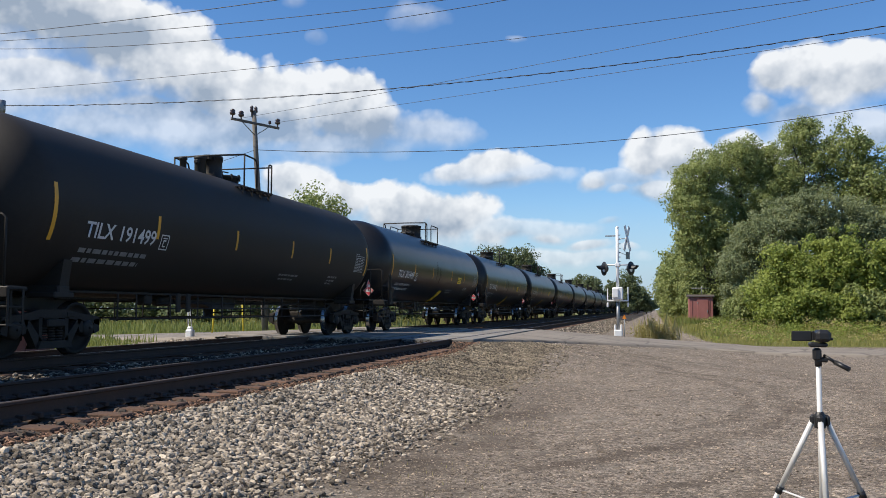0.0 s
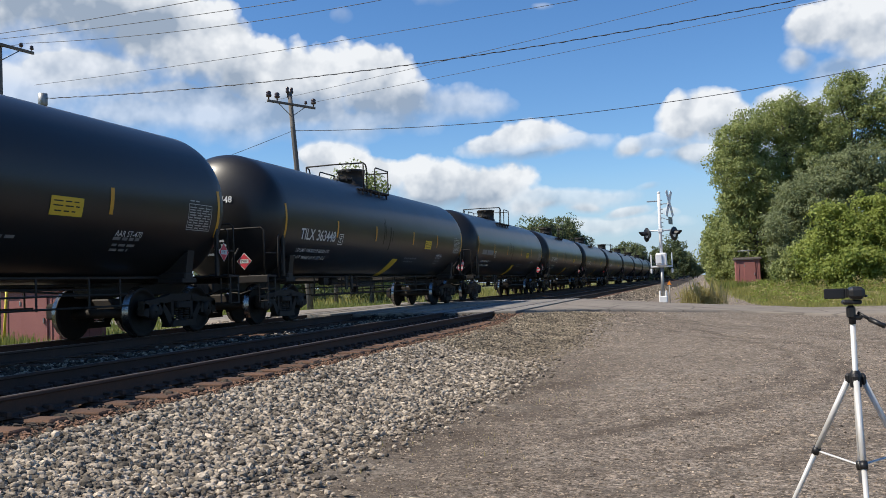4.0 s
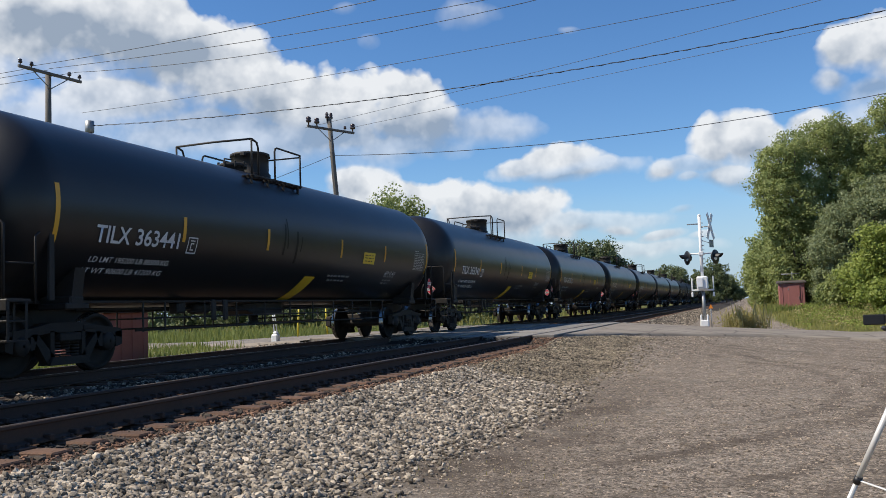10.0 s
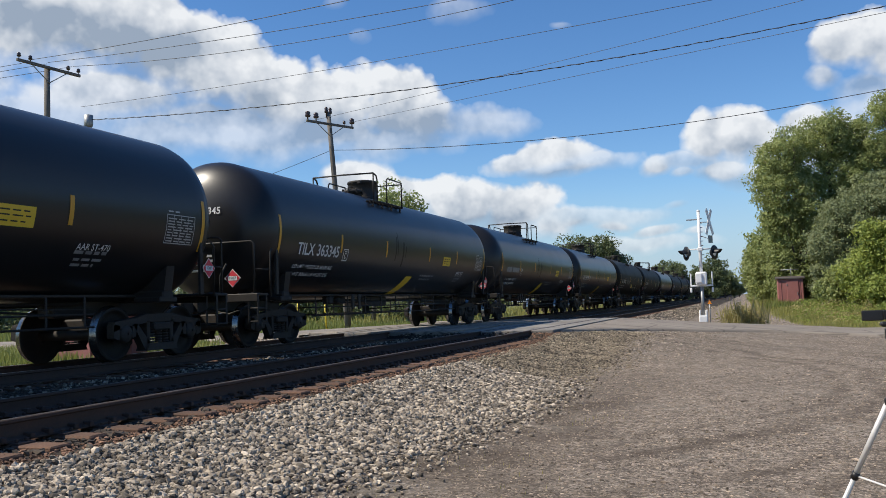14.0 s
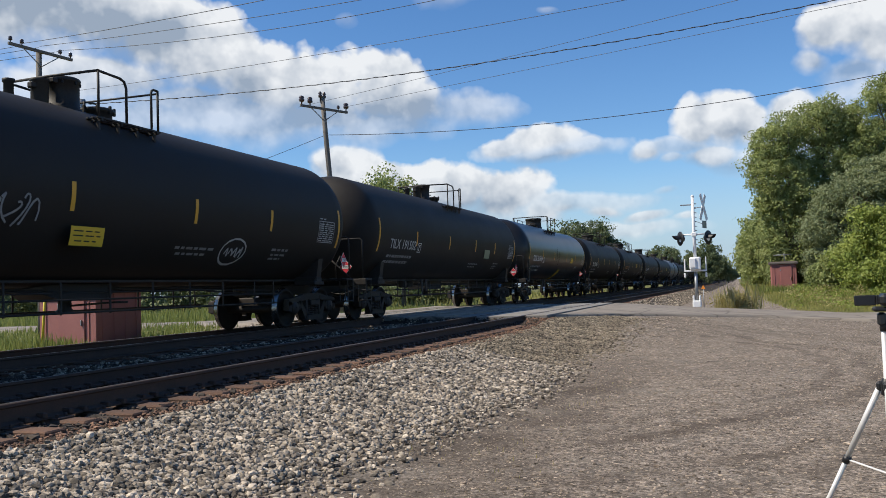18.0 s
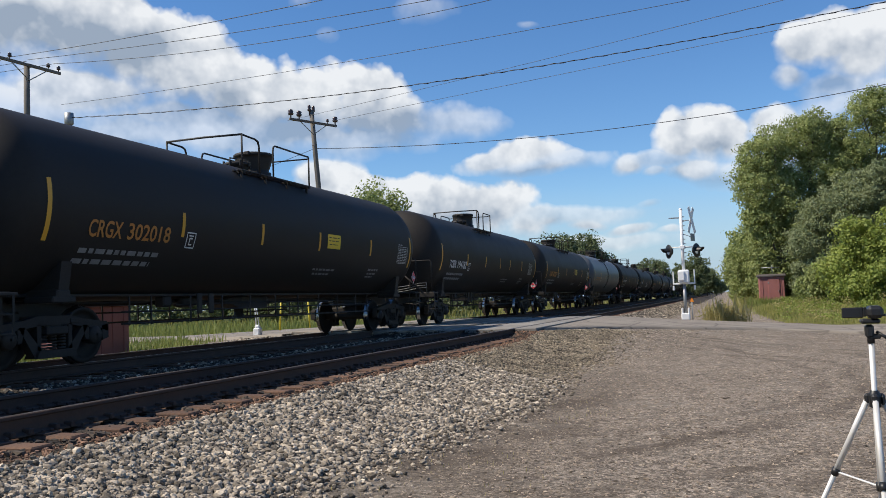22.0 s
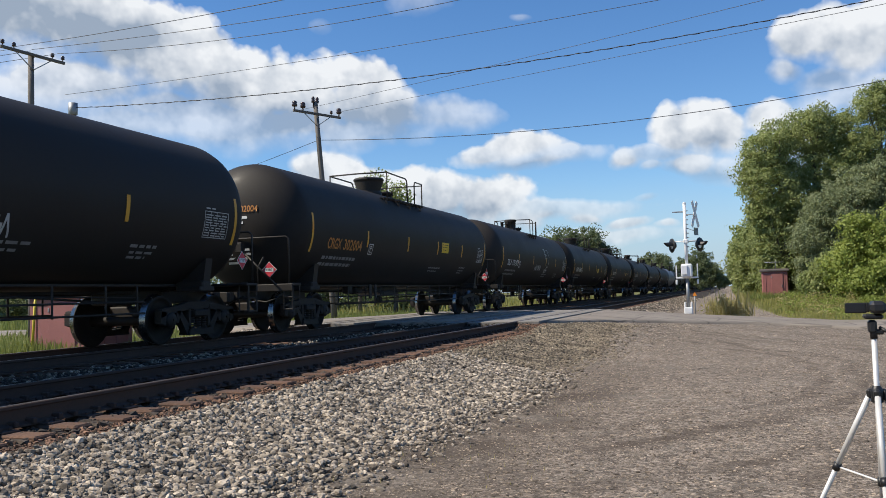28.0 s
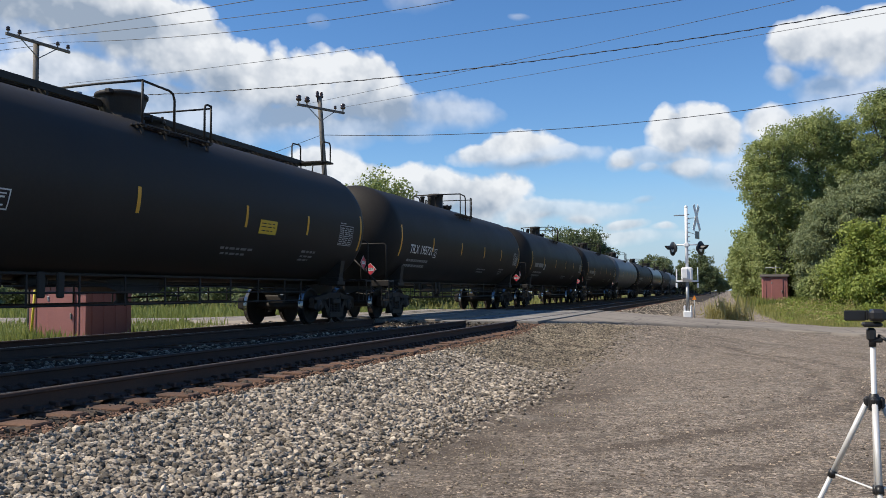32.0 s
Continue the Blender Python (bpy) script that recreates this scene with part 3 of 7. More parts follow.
    none = math_node(t, "SUBTRACT", 1.0, mask)
    cover = math_node(t, "SUBTRACT", 1.0, math_node(t, "MULTIPLY", none, math_node(t, "SUBTRACT", 1.0, veil)))
    col = mixed(t, math_node(t, "DIVIDE", mask, math_node(t, "MAXIMUM", cover, 0.001)), (0.36, 0.49, 0.68), col)
    mask = cover
    em = t.nodes.new("ShaderNodeEmission")
    t.links.new(col, em.inputs[0])
    em.inputs[1].default_value = 0.92
    tr = t.nodes.new("ShaderNodeBsdfTransparent")
    mx = t.nodes.new("ShaderNodeMixShader")
    t.links.new(mask, mx.inputs[0])
    t.links.new(tr.outputs[0], mx.inputs[1])
    t.links.new(em.outputs[0], mx.inputs[2])
    t.links.new(mx.outputs[0], t.nodes["Material Output"].inputs[0])
    m.cycles.emission_sampling = "NONE"
    return m


def cloud_dome():
    """A flattened sky sheet over the part of the sky ahead; open towards the sun."""
    rings, n = 20, 56
    v, f = [], []
    for i in range(rings):
        w = radians(-1.5 + 76 * i / (rings - 1))
        for k in range(n + 1):
            a = radians(-92 + 165 * k / n)
            r = 4300 * math.cos(w)
            v.append((r * math.sin(a), r * math.cos(a), 760 * math.sin(w)))
    for i in range(rings - 1):
        for k in range(n):
            f.append([i * (n + 1) + k, i * (n + 1) + k + 1, (i + 1) * (n + 1) + k + 1, (i + 1) * (n + 1) + k])
    return solid("backdrop_clouds", Shape().add(v, f, True).mesh("backdrop_clouds", cloud_material()), "white cumulus clouds with grey bases drifting over blue sky", "clouds", kind="structure", at=pose(0, 0, 1.5))


CLOUD_DOME = cloud_dome()


# ---- ground ----
RNG = np.random.default_rng(7)
NEAR_X, NEAR_Z = -6.50, 0.68      # centre line and rail top of the empty track
TRAIN_X, TRAIN_Z = -10.80, 0.72   # the same of the train's track


def step(a, b, x):
    u = np.clip((np.asarray(x, dtype=float) - a) / (b - a), 0, 1)
    return u * u * (3 - 2 * u)


def road_near(x):
    return np.interp(x, [-5.6, -4.9, -3.7, -2.3, 0.5, 2.0, 5.0, 10.0], [23.9, 24.5, 27.2, 29.0, 31.4, 31.8, 31.5, 31.2]) + 8.6 * step(-14, -24, x)


def road_far(x):
    return 37.4 + 0.6 * step(-6, 2, x) - 1.2 * step(3, 9, x) + 1.0 * step(-16, -45, x)


def road_z(x):
    return np.interp(x, [-400, -60, -25, -12.6, -9, -5.0, -1.5, 4.0, 12, 400], [0.05, 0.10, 0.25, 0.68, 0.68, 0.645, 0.36, 0.0, -0.03, -0.05])


def ground_z(x, y):
    flat = np.interp(x, [-400, -40, -17, -15, -13.0, -12.0, -8.9, -8.4, -5.05, -4.1, -3.25, -2.6, 1.0, 6.0, 400],
                     [0.0, 0.05, 0.12, 0.18, 0.44, 0.48, 0.48, 0.44, 0.44, 0.20, 0.035, 0.0, 0.0, 0.0, -0.05])
    flat = flat + 0.55 * step(41, 54, y) * step(-1.0, 1.8, x)
    near, far = road_near(x), road_far(x)
    lot = step(-5.6, -4.9, x)
    left = step(-12.4, -13.5, x)
    lead = 0.5 + 2.4 * step(-5.7, -5.3, x) + 7.1 * lot * step(-5.3, -3.0, x) + 5.0 * left
    w = step(near - lead, near, y) * (1 - step(far, far + 0.5 + 4.0 * np.maximum(lot, left), y))
    bump = 0.012 * np.sin(x * 1.7 + 0.6 * y) * np.sin(y * 1.1 - 0.4 * x) * step(-3.2, -2.4, x)
    return flat * (1 - w) + (road_z(x) - 0.05) * w + bump * (1 - w)


def ground():
    xs = np.unique(np.round(np.concatenate([np.linspace(-2500, -120, 14), np.linspace(-120, -16, 30), np.linspace(-16, 8, 97), np.linspace(8, 60, 30), np.linspace(60, 2500, 16)]), 3))
    ys = np.unique(np.round(np.concatenate([np.linspace(-300, -12, 12), np.linspace(-12, 50, 156), np.linspace(50, 160, 46), np.linspace(160, 4200, 30)]), 3))
    gx, gy = np.meshgrid(xs, ys, indexing="ij")
    v = np.stack([gx, gy, ground_z(gx, gy)], -1).reshape(-1, 3)
    i = (np.arange(len(xs) - 1)[:, None] * len(ys) + np.arange(len(ys) - 1)[None]).ravel()
    f = np.stack([i, i + len(ys), i + len(ys) + 1, i + 1], 1)
    me = raw_mesh("ground", v, f, M_GROUND, True)
    x, y = v[:, 0], v[:, 1]
    grass = np.maximum(step(-14.6, -15.6, x), np.maximum(step(-0.6, 0.4, x - np.interp(y, [39, 42, 48, 60, 200], [4.2, 2.6, 1.5, 0.9, 0.5])) * step(38.2, 40, y), step(9, 14, x)))
    lawn = 1 - step(road_near(x) - 1.5, road_near(x) - 0.4, y) * (1 - step(road_far(x) + 0.4, road_far(x) + 1.2, y))
    grass = grass * np.where(x < -13, lawn, 1.0)
    grass = np.where((x > 8) & (y < 39), 0.0, grass)
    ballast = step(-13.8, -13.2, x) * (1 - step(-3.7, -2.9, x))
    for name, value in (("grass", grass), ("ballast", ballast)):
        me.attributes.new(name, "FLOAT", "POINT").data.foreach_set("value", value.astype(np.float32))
    return solid("ground", me, "grey gravel lot with ballast slopes and grass verges", "ground", kind="structure")


ground()


def road():
    xs = np.concatenate([np.linspace(-400, -60, 8)[:-1], np.linspace(-60, -13.0, 24)])
    xr = np.concatenate([np.linspace(-4.95, 12, 40), np.linspace(14, 400, 16)])
    for piece, cols in (("road", xr), ("road", xs)):
        k = 15
        rows = []
        for x in cols:
            a, b = float(road_near(x)), float(road_far(x))
            z = float(road_z(x))
            ragged = 0.10 * noise.noise((x * 1.3, 1, 0)), 0.10 * noise.noise((x * 1.3, 7, 0))
            line = [(x, a - 0.05 + ragged[0], z - 0.06)]
            for j in range(k):
                u = j / (k - 1)
                line.append((x, a + (b - a) * u + ragged[0] * (1 - u) + ragged[1] * u, z + 0.015 + 0.05 * (1 - (2 * u - 1) ** 2) * (1 if abs(x + 9) > 4.3 else 0)))
            line.append((x, b + 0.05 + ragged[1], z - 0.06))
            rows.append(line)
        n = len(rows[0])
        v = np.array(rows).reshape(-1, 3)
        i = (np.arange(len(cols) - 1)[:, None] * n + np.arange(n - 1)[None]).ravel()
        f = np.stack([i, i + n, i + n + 1, i + 1], 1)
        solid(piece, raw_mesh("road", v, f, M_ROAD, True), "worn pale grey asphalt road leading to the rail crossing", "road", kind="structure")


road()


# ---- railway tracks ----
def rail_mesh(y0, y1):
    half = [(0.0, 0.0), (0.024, -0.001), (0.034, -0.008), (0.036, -0.030), (0.012, -0.046), (0.009, -0.10), (0.012, -0.150), (0.074, -0.170), (0.076, -0.186)]
    prof = [(-a, b) for a, b in half[:0:-1]] + half
    s = Shape()
    ys = [y0, 0, 40, y1]
    n = len(prof)
    s.v = [(a, y, b) for y in ys for a, b in prof]
    for i in range(len(ys) - 1):
        for k in range(n - 1):
            top = prof[k][1] > -0.005 and prof[k + 1][1] > -0.005
            s.f.append([i * n + k, i * n + k + 1, (i + 1) * n + k + 1, (i + 1) * n + k])
            s.s.append(False)
            s.m.append(0 if top else 1)
    return s.mesh("rail", M_RAILTOP, M_RUST)


RAIL = rail_mesh(-80, 1800)
TIE = Shape().box((0, 0, -0.09), (2.6, 0.23, 0.18), 0.012).mesh("tie", M_TIE)
TIE_OLD = Shape().box((0, 0, -0.09), (2.55, 0.22, 0.18), 0.02).mesh("tie", M_TIE)
PLATE = Shape()
for side in (-1, 1):
    PLATE.box((side * 0.755, 0, 0.008), (0.36, 0.19, 0.018), 0.004)
    for a in (-0.12, 0.12):
        for b in (-0.05, 0.05):
            PLATE.box((side * 0.755 + a, b, 0.03), (0.03, 0.03, 0.03), 0.006)
    for b in (-0.15, 0.15):
        PLATE.box((side * 0.755, b, 0.045), (0.20, 0.05, 0.05), 0.008)
PLATE = PLATE.mesh("tie_plate", M_RUST)


def track(name, x, z, label):
    top = thing(name, pose(x, 0, z), label, "railway track", kind="structure")
    for side in (-0.755, 0.755):
        part("rail", RAIL, top, "rusty rail with a bright worn head", pose(side, 0, 0))
    rng = random.Random(3)
    ys = []
    y = -8.0
    while y < 64:
        if not 23.6 < y < 37.6:
            ys.append(y)
        y += 0.505
    for y in ys:
        tie = part("tie", TIE if rng.random() < 0.6 else TIE_OLD, top, "", pose(rng.uniform(-0.05, 0.05), y + rng.uniform(-0.03, 0.03), -0.195 + rng.uniform(-0.010, 0.003), 0, 0, rng.uniform(-1.2, 1.2)))
        if x > -8 and y < 24:
            part("tie_plate", PLATE, tie, "rusty steel tie plates with spikes", pose(-tie.location.x, 0, 0))
    far = Shape()
    y = 64.0
    while y < 240:
        far.box((0, y, -0.296), (2.6, 0.23, 0.18), 0.01)
        y += 0.505
    ob = part("far_ties", far.mesh("far_ties", M_TIE), top)
    ob["kind"] = "stuff"
    return top


track("near_track", NEAR_X, NEAR_Z, "empty railway track with rusty rails and reddish ties")
track("train_track", TRAIN_X, TRAIN_Z, "railway track under the tank cars")


def crossing():
    top = thing("crossing_surface", pose(0, 0, 0), "grey asphalt and timber crossing panels between the rails", "level crossing", kind="structure")
    for cx, z in ((NEAR_X, NEAR_Z), (TRAIN_X, TRAIN_Z)):
        for x0, x1 in ((-0.67, 0.67), (0.80, 1.42 if cx == NEAR_X else 1.45), (-1.45, -0.80)):
            n = 5
            for k in range(n):
                a = 23.9 + k * 13.4 / n
                b = a + 13.4 / n - 0.015
                me = Shape().box((cx + (x0 + x1) / 2, (a + b) / 2, z - 0.085), (x1 - x0, b - a, 0.16), 0.012).mesh("crossing_panel", M_PANEL)
                part("crossing_panel", me, top)
    fill = Shape().box(((NEAR_X + TRAIN_X) / 2, 30.6, 0.61), (1.10, 13.4, 0.2), 0.02).mesh("crossing_panel", M_ROAD)
    part("crossing_panel", fill, top)
    fill = Shape().box((-12.5, 30.8, 0.63), (1.0, 12.6, 0.2), 0.02).mesh("crossing_panel", M_ROAD)
    part("crossing_panel", fill, top)


crossing()


# ---- stones ----
ICO = (1 + 5 ** 0.5) / 2


def stone_shape(seed):
    """An angular broken stone of twenty faces with several flat sides."""
    r = random.Random(seed)
    pts = [Vector(q).normalized() for a in (-1, 1) for b in (-ICO, ICO) for q in ((0, a, b), (a, b, 0), (b, 0, a))]
    bm = bmesh.new()
    for q in pts:
        bm.verts.new(q * r.uniform(0.72, 1.12))
    for _ in range(4):
        n = Vector((r.gauss(0, 1), r.gauss(0, 1), r.gauss(0, 1))).normalized()
        cut = r.uniform(0.45, 0.66)
        for v in bm.verts:
            over = v.co.dot(n) - cut
            if over > 0:
                v.co -= n * over * 0.92
    hull = bmesh.ops.convex_hull(bm, input=bm.verts)
    bmesh.ops.delete(bm, geom=[g for g in hull["geom_interior"] if isinstance(g, bmesh.types.BMVert)], context="VERTS")
    bm.verts.index_update()
    v = np.array([v.co[:] for v in bm.verts])
    f = np.array([[q.index for q in p.verts] for p in bm.faces])
    bm.free()
    return v, f


def chip_shape(seed):
    r = random.Random(seed)
    v = np.array([(1, 0, 0), (-1, 0, 0), (0, 1, 0), (0, -1, 0), (0, 0, 1), (0, 0, -1)], dtype=float)
    v *= np.array([[r.uniform(0.6, 1.15)] for _ in range(6)])
    f = np.array([(0, 2, 4), (2, 1, 4), (1, 3, 4), (3, 0, 4), (2, 0, 5), (1, 2, 5), (3, 1, 5), (0, 3, 5)])
    return v, f


def scatter(name, n, xs, ys, size, material, label, shape, keep=None, flat=0.6, power=1.0, lift=0.25):
    rng = np.random.default_rng(len(label) * 13 + n % 97)
    x = rng.uniform(*xs, n)
    y = ys[0] + (ys[1] - ys[0]) * rng.uniform(0, 1, n) ** power
    if keep is not None:
        ok = keep(x, y, rng)
        x, y = x[ok], y[ok]
    s = size[0] * (size[1] / size[0]) ** (rng.uniform(0, 1, len(x)) ** 1.6)
    sz = np.stack([s * rng.uniform(0.9, 1.5, len(x)), s * rng.uniform(0.65, 1.1, len(x)), s * flat * rng.uniform(0.7, 1.2, len(x))], 1)
    p = np.stack([x, y, ground_z(x, y) + sz[:, 2] * lift * rng.uniform(0.1, 2.4, len(x))], 1)
    v, f = shape
    ob = solid(name, many(name, v, f, p, sz, random_turns(rng, len(x)), material), label, "ballast" if "ballast" in name else "gravel", kind="stuff")
    return ob


def clear_of_road(x, y, rng):
    return (y < road_near(x) - 0.15) | (y > road_far(x) + 0.15)


def shoulder(x, y, rng):
    edge = -3.42 + 0.12 * np.sin(y * 0.7) + 0.02 * (y - 6)
    return (x < edge + rng.normal(0, 0.16, len(x)) + 0.9 * rng.uniform(0, 1, len(x)) ** 6) & clear_of_road(x, y, rng)


for k in range(6):
    scatter("ballast_stones", 17500, (-4.98, -2.3), (3.0, 15.5), (0.012, 0.038), M_BALLAST, "loose pale limestone ballast beside the track" + " " * k, stone_shape(k), shoulder, 0.88, 1.3, 0.42)
for k in range(3):
    scatter("ballast_stones", 11000, (-4.98, -2.2), (11.5, 27.0), (0.015, 0.036), M_BROWNBAL, "brown dusty ballast trampled near the crossing" + " " * k, stone_shape(k + 20), shoulder, 0.7, 1.0, 0.3)
scatter("ballast_stones", 11000, (-5.75, -4.86), (2.5, 24.0), (0.012, 0.032), M_RUSTBAL, "rust-stained small ballast along the rail", chip_shape(3), None, 0.7, 1.25, 0.4)
scatter("ballast_stones", 2600, (-9.4, -8.0), (2.5, 24.0), (0.022, 0.05), M_BALLAST, "pale loose stones between the two tracks", chip_shape(9), None, 0.75, 1.25, 0.8)
scatter("ballast_stones", 5000, (-5.35, -3.2), (37.5, 110), (0.035, 0.08), M_BALLAST, "pale limestone ballast beyond the crossing", chip_shape(4), clear_of_road, 0.7, 1.6, 0.3)
scatter("ballast_stones", 15000, (-9.7, -5.2), (2.5, 24.0), (0.024, 0.055), M_DARKBAL, "dusty dark ballast between the rails and tracks", chip_shape(5), None, 0.7, 1.3, 0.3)
scatter("ballast_stones", 6000, (-14.2, -9.8), (4, 26), (0.025, 0.055), M_BALLAST, "grey ballast on the far shoulder of the track", chip_shape(6), None, 0.7, 1.0, 0.3)


def lot(x, y, rng):
    return (x > -3.4 - 0.03 * y) & clear_of_road(x, y, rng) & (rng.uniform(0, 1, len(x)) < np.clip(1.2 - 0.02 * y, 0.4, 1))


scatter("gravel_chips", 90000, (-3.6, 6.0), (2.6, 31.5), (0.006, 0.017), M_GRAVEL, "small grey gravel chips on the lot", chip_shape(7), lot, 0.6, 1.5, 0.25)
scatter("gravel_chips", 5000, (-3.2, 7.0), (2.6, 31.5), (0.014, 0.028), M_GRAVEL, "scattered larger stones on the gravel lot", stone_shape(8), lot, 0.55, 1.3, 0.2)


def mixed_zone(x, y, rng):
    edge = -3.2 + 2.2 * step(14, 27, y)
    return (x < edge + rng.normal(0, 0.35, len(x))) & clear_of_road(x, y, rng)


scatter("ballast_stones", 9000, (-4.2, 1.5), (7.0, 30.5), (0.012, 0.028), M_GRAVEL, "brown trampled stones between the ballast and the lot", chip_shape(11), mixed_zone, 0.6, 0.9, 0.2)
scatter("ballast_stones", 3000, (-4.0, 0.8), (8.0, 30.5), (0.014, 0.030), M_BALLAST, "pale stones strayed from the ballast onto the lot", stone_shape(12), mixed_zone, 0.6, 0.9, 0.2)


# ---- the train ----
R_TANK, Z_TANK = 1.52, 2.52
HALF = 7.75            # half of the straight shell
SPEED = 16.586
FASTER = [(0, 0.0), (21, 0.0), (22, 0.12), (23, 0.45), (24, 1.0), (25, 1.55), (27.5, 2.85), (28.5, 3.32), (29, 3.52), (30, 3.85), (31, 4.1), (32, 4.35)]


def travelled(t):
    """How far the train has rolled: a steady pace that picks up a little near the end."""
    return SPEED * t + float(np.interp(t, [a for a, b in FASTER], [b for a, b in FASTER]))


def tank_mesh(material, name="tank"):
    prof = []
    for i in range(9):
        w = radians(90 * i / 8)
        prof.append((max(0.004, R_TANK * math.sin(w)), -HALF - 0.74 * math.cos(w)))
    prof.append((R_TANK, -HALF + 0.25))
    prof += [(R_TANK, -2.5), (R_TANK, 0.0), (R_TANK, 2.5)]
    prof += [(r, -h) for r, h in prof[9::-1]]
    s = Shape().lathe(prof, 72, lambda a, b, c: (a, c, Z_TANK + b))
    return s.mesh(name, material)


def on_shell(y, z, out=0.008):
    """A place on the camera's side of the shell at the height z."""
    r = R_TANK + out
    dz = z - Z_TANK
    return (math.sqrt(max(r * r - dz * dz, 0)), y, z)


def shell_patch(name, y0, y1, z0, z1, material, out=0.006, slant=0.0, n=8):
    s = Shape()
    v, f = [], []
    for i in range(n + 1):
        z = z0 + (z1 - z0) * i / n
        k = slant * i / n
        v += [on_shell(y0 + k, z, out), on_shell(y1 + k, z, out)]
    for i in range(n):
        f.append([2 * i, 2 * i + 1, 2 * i + 3, 2 * i + 2])
    s.add(v, f, True)
    return s.mesh(name, material)


def outline_patch(name, y0, y1, z0, z1, material, w, cells):
    """A stencilled box: thin painted lines round it and between its cells."""
    s = Shape()
    spans = [(y0, y1, z0, z0 + w), (y0, y1, z1 - w, z1), (y0, y0 + w, z0 + w, z1 - w), (y1 - w, y1, z0 + w, z1 - w)]
    for i in range(1, cells):
        y = y0 + (y1 - y0) * i / cells
        spans.append((y - w / 3, y + w / 3, z0 + w, z1 - w))
    if cells == 1:
        c, m = (y0 + y1) / 2, (z0 + z1) / 2
        spans += [(c - 0.05, c + 0.05, m - 0.09, m - 0.065), (c - 0.05, c + 0.05, m + 0.02, m + 0.045), (c - 0.05, c - 0.025, m - 0.065, m + 0.02), (c - 0.07, c + 0.07, m + 0.07, m + 0.09)]
    for a, b, c, d in spans:
        n = 4
        v = []
        for i in range(n + 1):
            z = c + (d - c) * i / n
            v += [on_shell(a, z, 0.010), on_shell(b, z, 0.010)]
        s.add(v, [[2 * i, 2 * i + 1, 2 * i + 3, 2 * i + 2] for i in range(n)], True)
    return s.mesh(name, material)


WORDS = {}


def lettering(text, height, material, bend="side", y=0.0, z=0.0, width=None, shear=0.0):
    """A mesh of the text laid on the shell's side (starting at y, standing on z) or on the near head."""
    cu = bpy.data.curves.new("words", "FONT")
    cu.body = text
    cu.size = height * 1.38
    cu.resolution_u = 3
    cu.shear = shear
    cu.offset = 0.022 * height if height > 0.12 else 0.004 * height
    ob = bpy.data.objects.new("words", cu)
    scene.collection.objects.link(ob)
    dep = bpy.context.evaluated_depsgraph_get()
    me = bpy.data.meshes.new_from_object(ob.evaluated_get(dep))
    bpy.data.objects.remove(ob)
    co = np.empty(len(me.vertices) * 3, dtype=np.float32)
    me.vertices.foreach_get("co", co)
    co = co.reshape(-1, 3)
    w = co[:, 0].max() if len(co) else 1
    k = (width / w) if width else 1.0
    u, h = co[:, 0] * k, co[:, 1]
    if bend == "side":
        zz = z + h
        out = np.stack([np.sqrt(np.maximum((R_TANK + 0.016) ** 2 - (zz - Z_TANK) ** 2, 0)), y + u, zz], 1)
    else:
        a, zz = u + y, z + h
        q = np.clip(1 - (a / (R_TANK + 0.01)) ** 2 - ((zz - Z_TANK) / (R_TANK + 0.01)) ** 2, 0.01, 1)
        out = np.stack([a, -HALF - 0.755 * np.sqrt(q), zz], 1)
    me.vertices.foreach_set("co", out.astype(np.float32).ravel())
    me.materials.clear()
    me.materials.append(material)
    me.update()
    return me


def bar_rows(rows, material, name="stencil_lines"):
    """Unreadable small lettering as plain bars: rows of (y0, y1, z, height)."""
    s = Shape()
    for y0, y1, z, h in rows:
        y, i = y0, 0
        rng = random.Random(int((y0 + z) * 1000))
        while y < y1:
            w = rng.uniform(0.10, 0.24)
            e = min(y + w, y1)
            s.add([on_shell(y, z, 0.009), on_shell(e, z, 0.009), on_shell(e, z + h, 0.009), on_shell(y, z + h, 0.009)], [[0, 1, 2, 3]])
            y = e + 0.05
    return s.mesh(name, material)


def head_bars(rows, material):
    s = Shape()
    for x0, x1, z, h in rows:
        v = []
        for x, zz in ((x0, z), (x1, z), (x1, z + h), (x0, z + h)):
            q = max(0.01, 1 - (x / R_TANK) ** 2 - ((zz - Z_TANK) / R_TANK) ** 2)
            v.append((x, -HALF - 0.75 * math.sqrt(q), zz))
        s.add(v, [[0, 1, 2, 3]])
    return s.mesh("stencil_lines", material)


# shared pieces
WHEEL_R = 0.457


